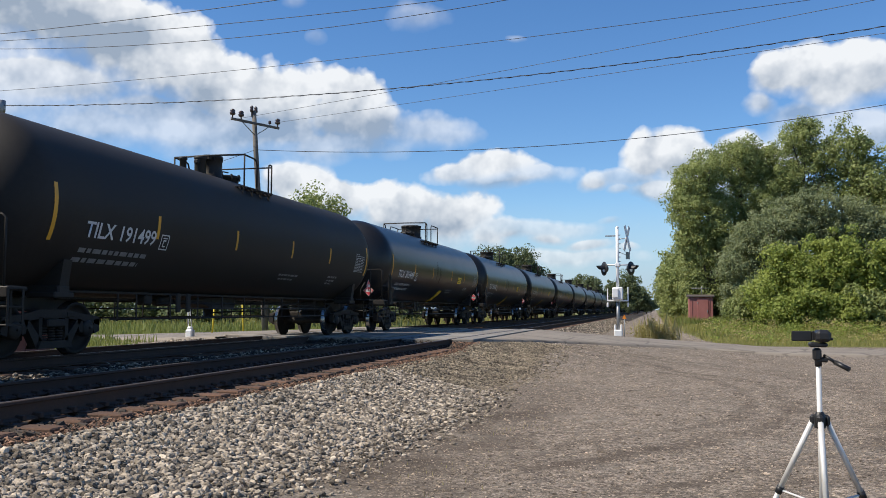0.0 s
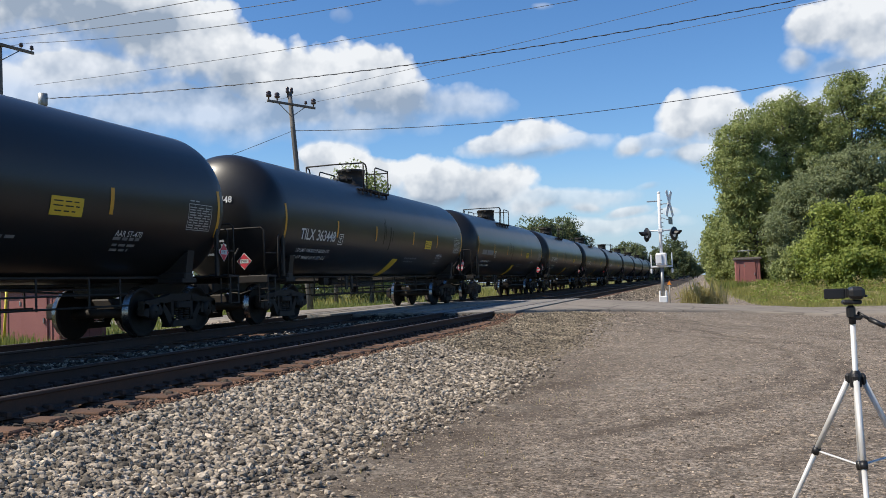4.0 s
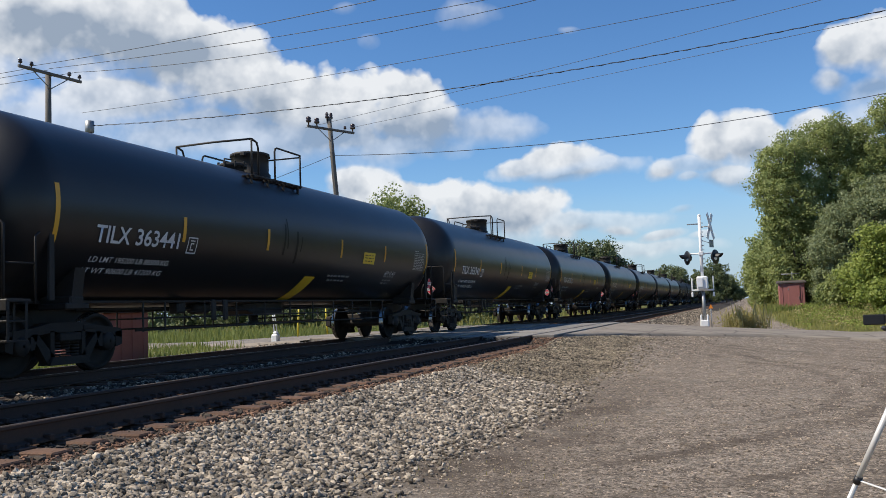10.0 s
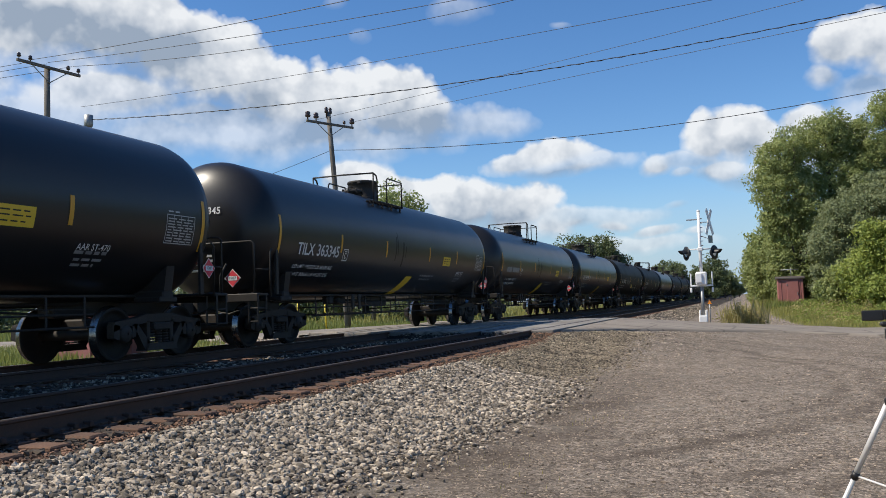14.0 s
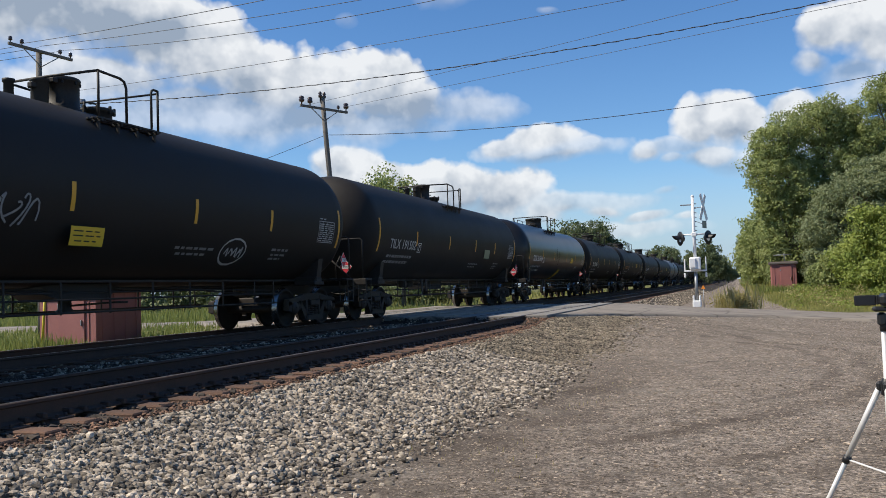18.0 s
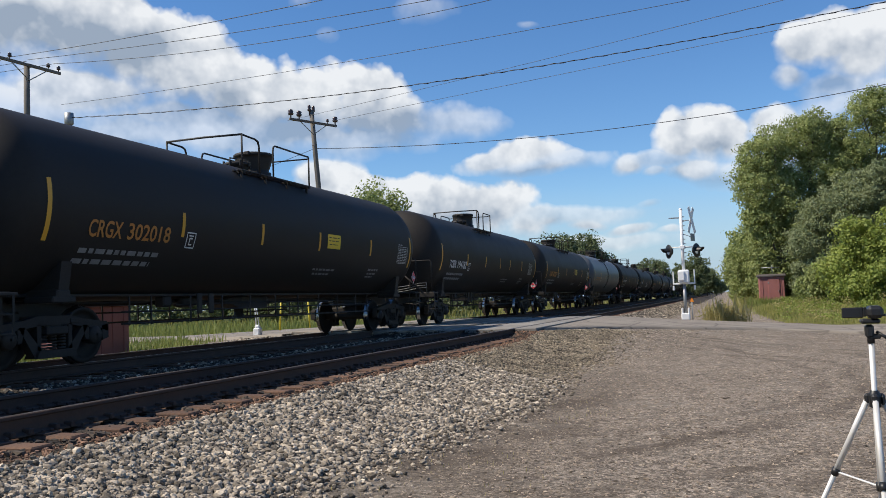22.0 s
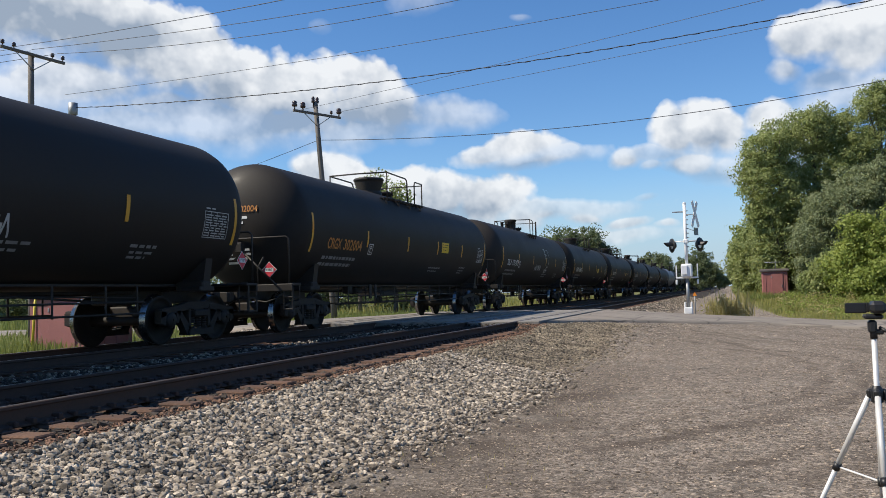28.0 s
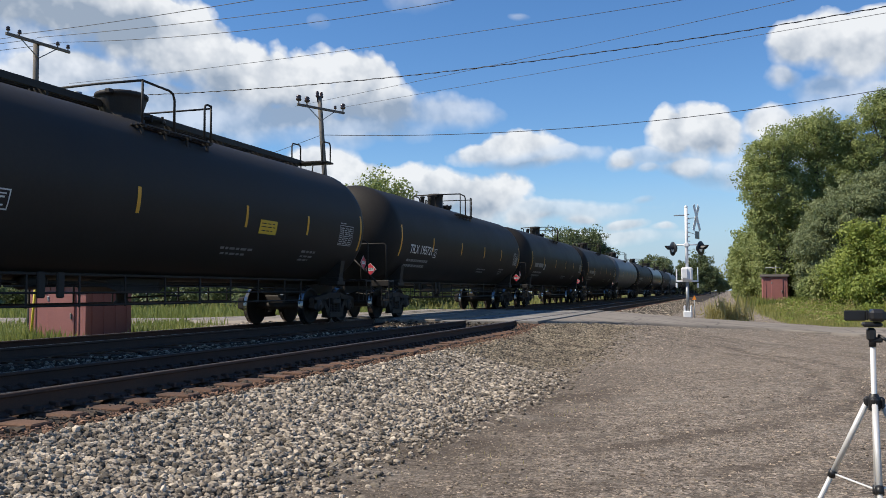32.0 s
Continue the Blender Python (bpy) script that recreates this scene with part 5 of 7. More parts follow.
P = {
    "tank": {"gloss": tank_mesh(M_GLOSS), "dull": tank_mesh(M_MATTE), "grey": tank_mesh(M_GREY)},
    "wheelset": wheelset_mesh(), "bolster": bolster_mesh(),
    "frame": {k: side_frame_mesh(k) for k in (-1, 1)},
    "coupler": {k: coupler_mesh(k) for k in (-1, 1)}, "sill": {k: sill_mesh(k) for k in (-1, 1)},
    "platform": {k: platform_mesh(k) for k in (-1, 1)}, "end_rail": {k: end_rail_mesh(k) for k in (-1, 1)}, "bare_rail": {k: end_rail_mesh(k, False) for k in (-1, 1)},
    "head_brace": head_brace_mesh(), "brake_line": [brake_line_mesh(1.18, 0.03), brake_line_mesh(1.26, 0.05), brake_line_mesh(1.34, 0.02)],
    "safety": {k: safety_rail_mesh(k) for k in (-1, 1)}, "edge": running_rail_mesh(), "outlet": outlet_mesh(), "brake": brake_mesh(),
    "dome": {k: dome_mesh(k) for k in ("plain", "tall", "wide")}, "manway": manway_mesh(), "vent": vent_mesh(), "slat": slat_mesh(), "bearer": {k: deck_beam_mesh(k) for k in (-1, 1)},
    "tall_rail": {k: tall_rail_mesh(v["tall"], v["curve"]) for k, v in TOPS.items()}, "low_rail": {k: low_rail_mesh(*v["low"]) for k, v in TOPS.items()}, "streak": [shell_patch("spill_streak", -w, w, z0, z1, M_STREAK, 0.004, k, 10) for w, z0, z1, k in ((0.035, 2.05, 2.72, 0.05), (0.025, 2.20, 2.85, -0.03), (0.045, 1.90, 2.60, 0.02), (0.022, 2.15, 2.50, 0.06))], "board": running_board_mesh(),
    "end_ladder": end_ladder_mesh(), "brake_wheel": brake_wheel_mesh(), "placard": placard_mesh(), "digits": placard_digits(), "lever": hose_mesh(),
    "stripe_long": shell_patch("reflective_stripe", -0.045, 0.045, 1.88, 2.80, M_YELLOW),
    "stripe": shell_patch("reflective_stripe", -0.045, 0.045, 2.12, 2.56, M_YELLOW),
    "panel": shell_patch("warning_panel", -0.36, 0.36, 2.03, 2.32, M_PLATEY, 0.008),
    "high_panel": shell_patch("warning_panel", -0.37, 0.37, 2.20, 2.55, M_PLATEY, 0.008),
    "high_lines": bar_rows([(-0.30, 0.30, 2.46, 0.022), (-0.30, 0.28, 2.38, 0.022), (-0.26, 0.2, 2.29, 0.022)], M_FRAME, "panel_lines"),
    "panel_lines": bar_rows([(-0.30, 0.30, 2.24, 0.02), (-0.30, 0.28, 2.17, 0.02), (-0.26, 0.2, 2.09, 0.02)], M_FRAME, "panel_lines"),
    "pale_panel": shell_patch("warning_panel", -0.36, 0.36, 2.03, 2.36, plain("faded_panel_paint", (0.26, 0.28, 0.17), 0.6), 0.008),
    "side_ladder": side_ladder_mesh(),
    "slash": shell_patch("yellow_slash", -0.34, 0.16, 1.09, 1.64, M_PLATEY, 0.007, 0.26),
    "table": outline_patch("test_data_panel", -0.40, 0.40, 1.98, 2.48, M_FADED, 0.014, 4),
    "table_lines": bar_rows([(-0.36, 0.36, 2.015 + 0.048 * i, 0.020) for i in range(9)] + [(-0.36, -0.05, 2.52, 0.025)], M_FADED, "test_data_lines"),
    "box": outline_patch("stencil_box", -0.14, 0.14, 1.93, 2.22, M_WHITE, 0.022, 1),
    "lines": bar_rows([(-1.0, 1.0, 1.74, 0.075), (-1.05, 0.85, 1.58, 0.075)], M_GREYTXT),
    "lines_small": bar_rows([(-0.35, 0.35, 1.72, 0.05), (-0.30, 0.30, 1.62, 0.04), (-0.30, 0.18, 1.54, 0.04)], M_GREYTXT),
    "lines_low": bar_rows([(-0.6, 0.6, 1.66, 0.045), (-0.5, 0.4, 1.56, 0.04)], M_GREYTXT),
    "head_lines": head_bars([(-0.35, 0.28, 2.66, 0.06), (-0.30, 0.18, 2.54, 0.06), (-0.3, 0.3, 1.92, 0.05), (-0.3, 0.34, 1.82, 0.05), (-0.3, 0.22, 1.72, 0.05), (-0.3, 0.1, 1.62, 0.05)], M_WHITE),
    "ld": lettering("LD LMT 195200 LB 88500 KG", 0.085, M_WHITE, "side", -1.0, 1.70, 1.95, 0.1),
    "lt": lettering("LT WT 90600 LB 41200 KG", 0.085, M_WHITE, "side", -1.06, 1.53, 1.95, 0.1),
    "aar": lettering("AAR ST-470", 0.10, M_WHITE, "side", -0.35, 1.78, 0.72),
    "bars_big": [shell_patch("number_bar", a, b, 2.04, 2.24, M_GREYTXT, 0.009) for a, b in ((-1.05, -0.25), (-0.1, 1.0))],
}


def squiggle(seed, wide, tall, material):
    """An unreadable painted scrawl on the shell."""
    rng = random.Random(seed)
    s = Shape()
    y = -wide / 2
    while y < wide / 2:
        w = rng.uniform(0.12, 0.30)
        pts = []
        a, b, c = rng.uniform(-1, 1), rng.uniform(0.5, 1), rng.uniform(0, 6)
        for i in range(9):
            u = i / 8
            pts.append((y + w * u + 0.10 * math.sin(5 * u + c), 1.9 + tall * (0.5 + 0.5 * b * math.sin(4.4 * u * (1 + 0.4 * a) + c))))
        for p, q in zip(pts, pts[1:]):
            n = (Vector(q) - Vector(p))
            if n.length < 1e-3:
                continue
            n = Vector((-n.y, n.x)).normalized() * 0.016
            s.add([on_shell(p[0] - n.x, p[1] - n.y, 0.012), on_shell(q[0] - n.x, q[1] - n.y, 0.012), on_shell(q[0] + n.x, q[1] + n.y, 0.012), on_shell(p[0] + n.x, p[1] + n.y, 0.012)], [[0, 1, 2, 3]])
        y += w * 0.8
    return s.mesh("graffiti", material)


# where the stripes, the test table and the warning panel stand on each kind of car
MARKS = {
    "gloss": dict(end=7.68, stripes=(-4.66, -1.80, 1.68, 4.40), table=7.02, panel=3.36, number=-6.86),
    "dull": dict(end=7.62, stripes=(-4.66, -1.45, 1.66, 4.36), table=6.95, panel=2.95, number=-6.80),
    "broad": dict(end=7.58, stripes=(-4.28, -1.44, 1.29, 4.46), table=6.94, panel=2.08, number=-6.73),
    "five": dict(end=7.70, stripes=(-4.58, -1.95, 0.47, 2.22, 4.60), table=6.50, panel=2.95, number=-6.79),
    "late": dict(end=7.65, stripes=(-4.60, -1.50, 1.92, 4.62), table=6.75, panel=2.82, number=-6.80),
    "long": dict(end=7.58, stripes=(-4.27, -1.12, 1.72, 4.48), table=6.93, panel=2.50, number=-6.73),
}


def strokes(paths, w=0.018):
    """Painted lines on the shell, each a chain of (y, z) places."""
    s = Shape()
    for chain in paths:
        fine = []
        for p, q in zip(chain, chain[1:]):
            fine += [Vector(p).lerp(Vector(q), k / 4) for k in range(4)]
        fine.append(Vector(chain[-1]))
        for p, q in zip(fine, fine[1:]):
            n = Vector((p.y - q.y, q.x - p.x)).normalized() * w
            s.add([on_shell(p.x - n.x, p.y - n.y, 0.012), on_shell(q.x - n.x, q.y - n.y, 0.012), on_shell(q.x + n.x, q.y + n.y, 0.012), on_shell(p.x + n.x, p.y + n.y, 0.012)], [[0, 1, 2, 3]])
    return s.mesh("graffiti", M_FADED)


def zigzag(y0, y1, z0, z1, seed):
    """A row of unreadable pointed letters."""
    rng = random.Random(seed)
    out, y = [], y0
    while y < y1:
        w = rng.uniform(0.10, 0.17)
        a, b, c = rng.uniform(z0, z0 + 0.06), rng.uniform(z1 - 0.08, z1), rng.uniform(z0, z1)
        out.append([(y, a), (y + w * 0.35, b), (y + w * 0.55, c), (y + w, rng.uniform(z0, z1)), (y + w * 1.1, a)])
        y += w * 1.25
    return out


ARC = [(2.0 + 0.36 * math.sin(radians(a)), 2.52 + 0.48 * math.cos(radians(a))) for a in range(-20, 215, 18)]
SYMBOLS = [[[(1.12, 3.02), (1.50, 2.98), (1.30, 2.72), (1.72, 2.70), (1.80, 2.50), (1.46, 2.52), (1.52, 2.76), (1.12, 3.02)], ARC],
           zigzag(1.45, 2.05, 1.74, 2.02, 3), zigzag(-0.95, 0.35, 1.84, 2.14, 4)]
SCRAWLS = [zigzag(-0.35, 0.40, 1.62, 2.20, 5) + zigzag(-0.30, 0.35, 1.55, 1.95, 6), zigzag(0.62, 1.95, 1.72, 2.08, 7), [[(0.95, 1.98), (1.35, 1.86), (1.22, 1.94)]]]

OVAL_TAG = [[[(3.20 + 0.44 * math.cos(0.45 * k), 1.66 + 0.25 * math.sin(0.45 * k)) for k in range(15)]], zigzag(2.92, 3.46, 1.55, 1.78, 8)]


def tank_car(spec, centre):
    mark, number, finish, dome, extras = spec
    deck = "gloss" if finish == "gloss" else "broad" if "broad" in extras else "late" if "late" in extras else "five" if mark == "TCBX" else "long" if dome == "wide" else "dull"
    if deck == "dull":
        dome = "tall"
    words = {"gloss": "glossy black", "dull": "dull weathered black", "grey": "pale grey"}[finish]
    car = thing("tank_car", pose(TRAIN_X, centre, TRAIN_Z), f"{words} tank car with yellow stripes rolling on rails", "tank car", "tank cars of the train")
    part("tank", P["tank"][finish], car, f"{words} cylindrical tank shell with domed heads")
    wheels = []
    for end in (-1, 1):
        truck = part("truck", P["bolster"], car, "black cast two-axle truck", pose(0, end * 7.0, 0))
        for side in (-1, 1):
            part("side_frame", P["frame"][side], truck)
        for y in (-0.89, 0.89):
            wheels.append(part("wheelset", P["wheelset"], truck, "dark steel wheels with bright rims", pose(0, y, WHEEL_R)))
        part("coupler", P["coupler"][end], car)
        part("stub_sill", P["sill"][end], car)
        part("end_platform", P["platform"][end], car)
        part("end_railing", P["end_rail" if finish == "gloss" else "bare_rail"][end], car)
    for side in (-1, 1):
        part("safety_rail", P["safety"][side], car)
    if finish != "gloss":
        part("head_brace", P["head_brace"], car, "slanting black brace pipe")
        for line in P["brake_line"] if mark == "TCBX" else ():
            part("brake_line", line, car, "bent grey air pipe")
    top = TOPS[deck]
    part("handrail", P["tall_rail"][deck], car, "black bent-pipe handrail")
    part("handrail", P["low_rail"][deck], car, "black bent-pipe handrail")
    part("jacket_edge", P["edge"], car)
    part("bottom_outlet", P["outlet"], car)
    part("brake_gear", P["brake"], car)
    part("valve_housing", P["dome"][dome], car, "black bolted valve housing", pose(0, top["dome"], 0))
    part("manway", P["manway"], car, "", pose(0.1, top["manway"], 0))
    lo = min(top["tall"], top["low"][0])
    hi = max(top["curve"], top["low"][1])
    for i in range(6):
        part("walkway_slat", P["slat"], car, "", pose(0.66 + 0.098 * i, (lo + hi) / 2, DECK_Z) @ Matrix.Diagonal((1, hi - lo + 0.1, 1, 1)))
    for i in range(4):
        part("walkway_bearer", P["bearer"][1], car, "", pose(0, lo + 0.05 + (hi - lo - 0.1) * i / 3, 0))
    if deck == "dull":
        part("vent_housing", P["vent"], car)
    part("cut_lever", P["lever"], car)
    part("brake_wheel", P["brake_wheel"], car)
    if finish == "gloss":
        for y, streak in zip((-1.14, -0.98, -0.58, -0.40), P["streak"]):
            part("spill_streak", streak, car, "dull dark spill streak", pose(0, y, 0))
    marks = MARKS[deck]
    for y in (-marks["end"], marks["end"]):
        part("reflective_stripe", P["stripe_long"], car, "yellow reflective stripe", pose(0, y, 0))
    for y in marks["stripes"]:
        part("reflective_stripe", P["stripe"], car, "yellow reflective stripe", pose(0, y, 0))
    part("test_data_panel", P["table"], car, "white stencilled table", pose(0, marks["table"], 0))
    part("test_data_lines", P["table_lines"], car, "", pose(0, marks["table"], 0))
    part("stencil_lines", P["lines_low"], car, "", pose(0, 1.9, 0))
    if mark != "TCBX":
        pl = part("placard", P["placard"], car, "red and white diamond placard", pose(0.88, -8.56, 1.45))
        part("placard_number", P["digits"], pl)
    pl = part("placard", P["placard"], car, "red and white diamond placard", pose(1.50, 7.86, 1.58, 0, 0, 90))
    part("placard_number", P["digits"], pl)
    part("stencil_lines", P["head_lines"], car)
    dim = "faint" in extras
    ink = M_ORANGE if "orange" in extras else M_WHITE if finish == "gloss" else M_FADED if dim else M_WHITE
    if number:
        part("car_number", lettering(mark, 0.27, ink, "side", marks["number"], 2.00, 0.80), car, "painted reporting mark")
        part("car_number", lettering(number, 0.27, ink, "side", marks["number"] + 0.92, 2.00, 1.16), car, "painted car number")
        part("car_number", lettering(mark + " " + number, 0.15, ink, "head", -0.52, 2.82, 1.05), car, "painted car number on the tank head")
    else:
        for bar in P["bars_big"]:
            part("number_bar", bar, car, "worn painted number", pose(0, -5.85, 0))
    if finish == "gloss":
        part("load_limit", P["ld"], car, "", pose(0, -5.85, 0))
        part("light_weight", P["lt"], car, "", pose(0, -5.85, 0))
        part("stencil_lines", P["aar"], car, "", pose(0, 5.0, 0))
        part("yellow_slash", P["slash"], car, "yellow diagonal warning patch", pose(0, 0.30, 0))
    else:
        part("stencil_lines", P["lines"], car, "", pose(0, -5.8, 0))
    part("stencil_lines", P["lines_small"], car, "", pose(0, 5.0, 0))
    part("stencil_box", P["box"], car, "", pose(0, marks["stripes"][0] + 0.27, 0))
    if "panel" in extras.split() or finish == "gloss":
        high = mark == "CRGX"
        part("warning_panel", P["high_panel" if high else "panel"], car, "yellow warning panel", pose(0, marks["panel"], 0))
        part("panel_lines", P["high_lines" if high else "panel_lines"], car, "", pose(0, marks["panel"], 0))
    if "board" in extras:
        part("running_board", P["board"], car, "black full-length top walkway")
        part("end_ladder", P["end_ladder"], car)
    for paths in {"191464": SCRAWLS, "191479": SYMBOLS}.get(number, ()):
        part("graffiti", strokes(paths), car, "white spray-painted scrawl")
    if "low_panel" in extras:
        part("warning_panel", P["panel"], car, "yellow warning panel", pose(0, -1.15, -0.42))
        part("panel_lines", P["panel_lines"], car, "", pose(0, -1.15, -0.42))
        part("graffiti", squiggle(5, 1.5, 0.5, M_GREYTXT), car, "pale spray-painted scrawl", pose(0, -3.0, -0.1))
        for paths in OVAL_TAG:
            part("graffiti", strokes(paths), car, "pale spray-painted oval tag")
    if "pale_panel" in extras:
        part("warning_panel", P["pale_panel"], car, "faded greenish-yellow panel", pose(0, 3.2, -0.12))
    if "ladder" in extras:
        part("side_ladder", P["side_ladder"], car, "thin grey steel ladder on the shell", pose(0, -0.42, 0))
    TRAIN.append((car, centre, wheels))
    return car


TRAIN = []
G, D = "gloss", "dull"
CONSIST = [("TILX", "", D, "plain", ""), ("TILX", "191499", D, "plain", ""), ("TILX", "363449", G, "plain", ""), ("TILX", "363408", G, "plain", ""),
           ("TILX", "363456", G, "plain", ""), ("TILX", "363448", G, "plain", ""), ("TILX", "", G, "plain", ""), ("TILX", "363445", G, "plain", ""),
           ("TILX", "363452", G, "plain", ""), ("TILX", "363459", G, "plain", ""), ("TILX", "363441", G, "plain", ""), ("TILX", "363341", G, "plain", ""),
           ("TILX", "363350", G, "plain", ""), ("TILX", "363332", G, "plain", ""), ("TILX", "363345", G, "plain", ""), ("TILX", "", G, "plain", ""),
           ("TILX", "363339", G, "plain", ""), ("TILX", "198221", D, "plain", "low_panel tags"), ("TILX", "191502", D, "plain", "faint pale_panel"), ("TILX", "363438", G, "plain", ""),
           ("TILX", "350629", D, "wide", "broad"), ("CRGX", "302018", D, "wide", "broad orange panel"), ("TCBX", "194182", D, "plain", ""), ("CRGX", "302027", D, "wide", "broad orange panel"),
           ("UTLX", "207553", "grey", "plain", "broad orange ladder"), ("TILX", "", D, "plain", "board"), ("TILX", "191464", D, "plain", ""), ("CRGX", "302004", D, "wide", "orange panel"),
           ("TILX", "191479", D, "plain", ""), ("FURX", "160003", D, "wide", "late panel"), ("TILX", "351776", D, "wide", "late board panel"), ("TILX", "195721", D, "plain", "")]
PLACES = [1.2, 19.4, 37.68, 55.85, 74.07, 92.4, 110.65, 128.87, 147.13, 165.35, 183.5, 201.7, 219.77, 238.13, 256.3, 274.4, 292.5, 310.5, 328.35, 346.7, 364.65, 382.8, 401.35, 419.8, 438.1, 456.6, 475.0, 493.6, 511.9, 530.3, 548.7, 567.05]
for i in range(26):
    CONSIST.append(("TILX", "", "grey" if i in (2, 6) else G if i % 7 == 4 else D, "plain", ""))
    PLACES.append(585.3 + 18.15 * i)
for spec, place in zip(CONSIST, PLACES):
    tank_car(spec, place)


def motions():
    """The train rolls past and its wheels turn while it is near; the clouds drift."""
    times = [0.0, 10.0, 20.0] + [21.0 + 0.5 * k for k in range(23)]
    for car, y, wheels in TRAIN:
        walk(car, [(t, pose(TRAIN_X, y - travelled(t), TRAIN_Z)) for t in times])
        steps = [k for k in range(0, 961) if -6.0 <= y - travelled(k / 30) <= 62.0]
        if len(steps) < 2:
            continue
        ks = ([0] if steps[0] > 0 else []) + steps + ([960] if steps[-1] < 960 else [])
        begin = travelled(steps[0] / 30)
        for w in wheels:
            rows = []
            for k in ks:
                turn = math.degrees((travelled(min(max(k, steps[0]), steps[-1]) / 30) - begin) / WHEEL_R)
                rows.append((k / 30, pose(w.location.x, w.location.y, WHEEL_R) @ Matrix.Rotation(radians(turn % 360), 4, "X")))
            walk(w, rows)
    walk(CLOUD_DOME, [(0.0, pose(9 * 4.6, 9 * 1.5, 1.5)), (32.0, pose(-23 * 4.6, -23 * 1.5, 1.5))])


# ---- plants ----
LEAF_V = np.array([(-0.5, 0, 0), (0, -0.32, 0.05), (0.5, 0, 0), (0, 0.32, 0.05)], dtype=float)
LEAF_F = np.array([(0, 1, 2, 3)])


def crown_mesh(name, rng, centre, radii, clumps, leaves, size, material, spread=0.75, hollow=0.55):
    c, r = np.array(centre), np.array(radii)
    d = rng.normal(size=(clumps, 3))
    d /= np.linalg.norm(d, axis=1)[:, None]
    rad = hollow + (1 - hollow) * rng.uniform(0, 1, (clumps, 1)) ** 0.7
    lump = 0.84 + 0.10 * np.clip(rng.normal(size=(clumps, 1)), -1.4, 1.4) + 0.35 * np.sin(3.1 * d[:, :1] + 2.0 * d[:, 1:2] + rng.uniform(0, 6)) * np.cos(2.7 * d[:, 2:3] + rng.uniform(0, 6))
    at = c + d * rad * lump * r
    k = np.repeat(np.arange(clumps), leaves)
    s = rng.uniform(0.6, 1.3, (clumps, 1))[k] * spread
    off = rng.normal(size=(len(k), 3)) * np.array([0.5, 0.5, 0.36])
    off *= 0.55 + 0.45 / np.maximum(np.linalg.norm(off, axis=1), 0.3)[:, None]
    p = at[k] + off * s
    sz = (size * rng.uniform(0.6, 1.35, (len(k), 1))) * np.ones((1, 3))
    # leaves face outwards from their clump and upwards, with much scatter
    n = off * 0.9 + rng.normal(size=(len(k), 3)) * 0.42 + np.array([0, 0, 0.28])
    n /= np.linalg.norm(n, axis=1)[:, None]
    a = np.cross(n, rng.normal(size=(len(k), 3)))
    a /= np.linalg.norm(a, axis=1)[:, None] + 1e-9
    turns = np.stack([a, np.cross(n, a), n], 2)
    return many(name, LEAF_V, LEAF_F, p, sz, turns, material), at


def tree(x, y, radii, mid, material, label, seed, clumps=150, leaves=60, size=0.22, spread=0.8, trunk_r=0.22, hollow=0.5, name="tree", group=""):
    rng = np.random.default_rng(seed)
    z0 = float(ground_z(np.array(x), np.array(y))) - 0.1
    top = thing(name, pose(x, y, z0), label, name, group)
    me, at = crown_mesh("crown", rng, (0, 0, mid - z0), radii, clumps, leaves, size, material, spread, hollow)
    part("crown", me, top)
    s = Shape()
    tip = mid - z0 + radii[2] * 0.55
    lean = rng.uniform(-0.5, 0.5, 2)
    stem = [(lean[0] * (k / 6) ** 2, lean[1] * (k / 6) ** 2, tip * k / 6) for k in range(7)]
    s.tube(stem, trunk_r, 8, 0, True, trunk_r * 0.18)
    for i in rng.permutation(len(at))[:14]:
        q = at[i]
        k = int(np.clip(6 * (0.35 + 0.45 * rng.uniform()), 1, 5))
        a = Vector(stem[k])
        b = Vector(q)
        m = a.lerp(b, 0.5) + Vector((0, 0, 0.25))
        s.tube([a, m, b], trunk_r * 0.38, 5, 0, True, trunk_r * 0.06)
    part("trunk", s.mesh("trunk", M_TRUNK), top)
    return top


def shrub(x, y, radii, material, label, seed, clumps=110, leaves=60, size=0.2):
    return tree(x, y, radii, radii[2] * 0.92, material, label, seed, clumps, leaves, size, 0.6, 0.07, 0.6, "shrub", "shrubs along the verge")


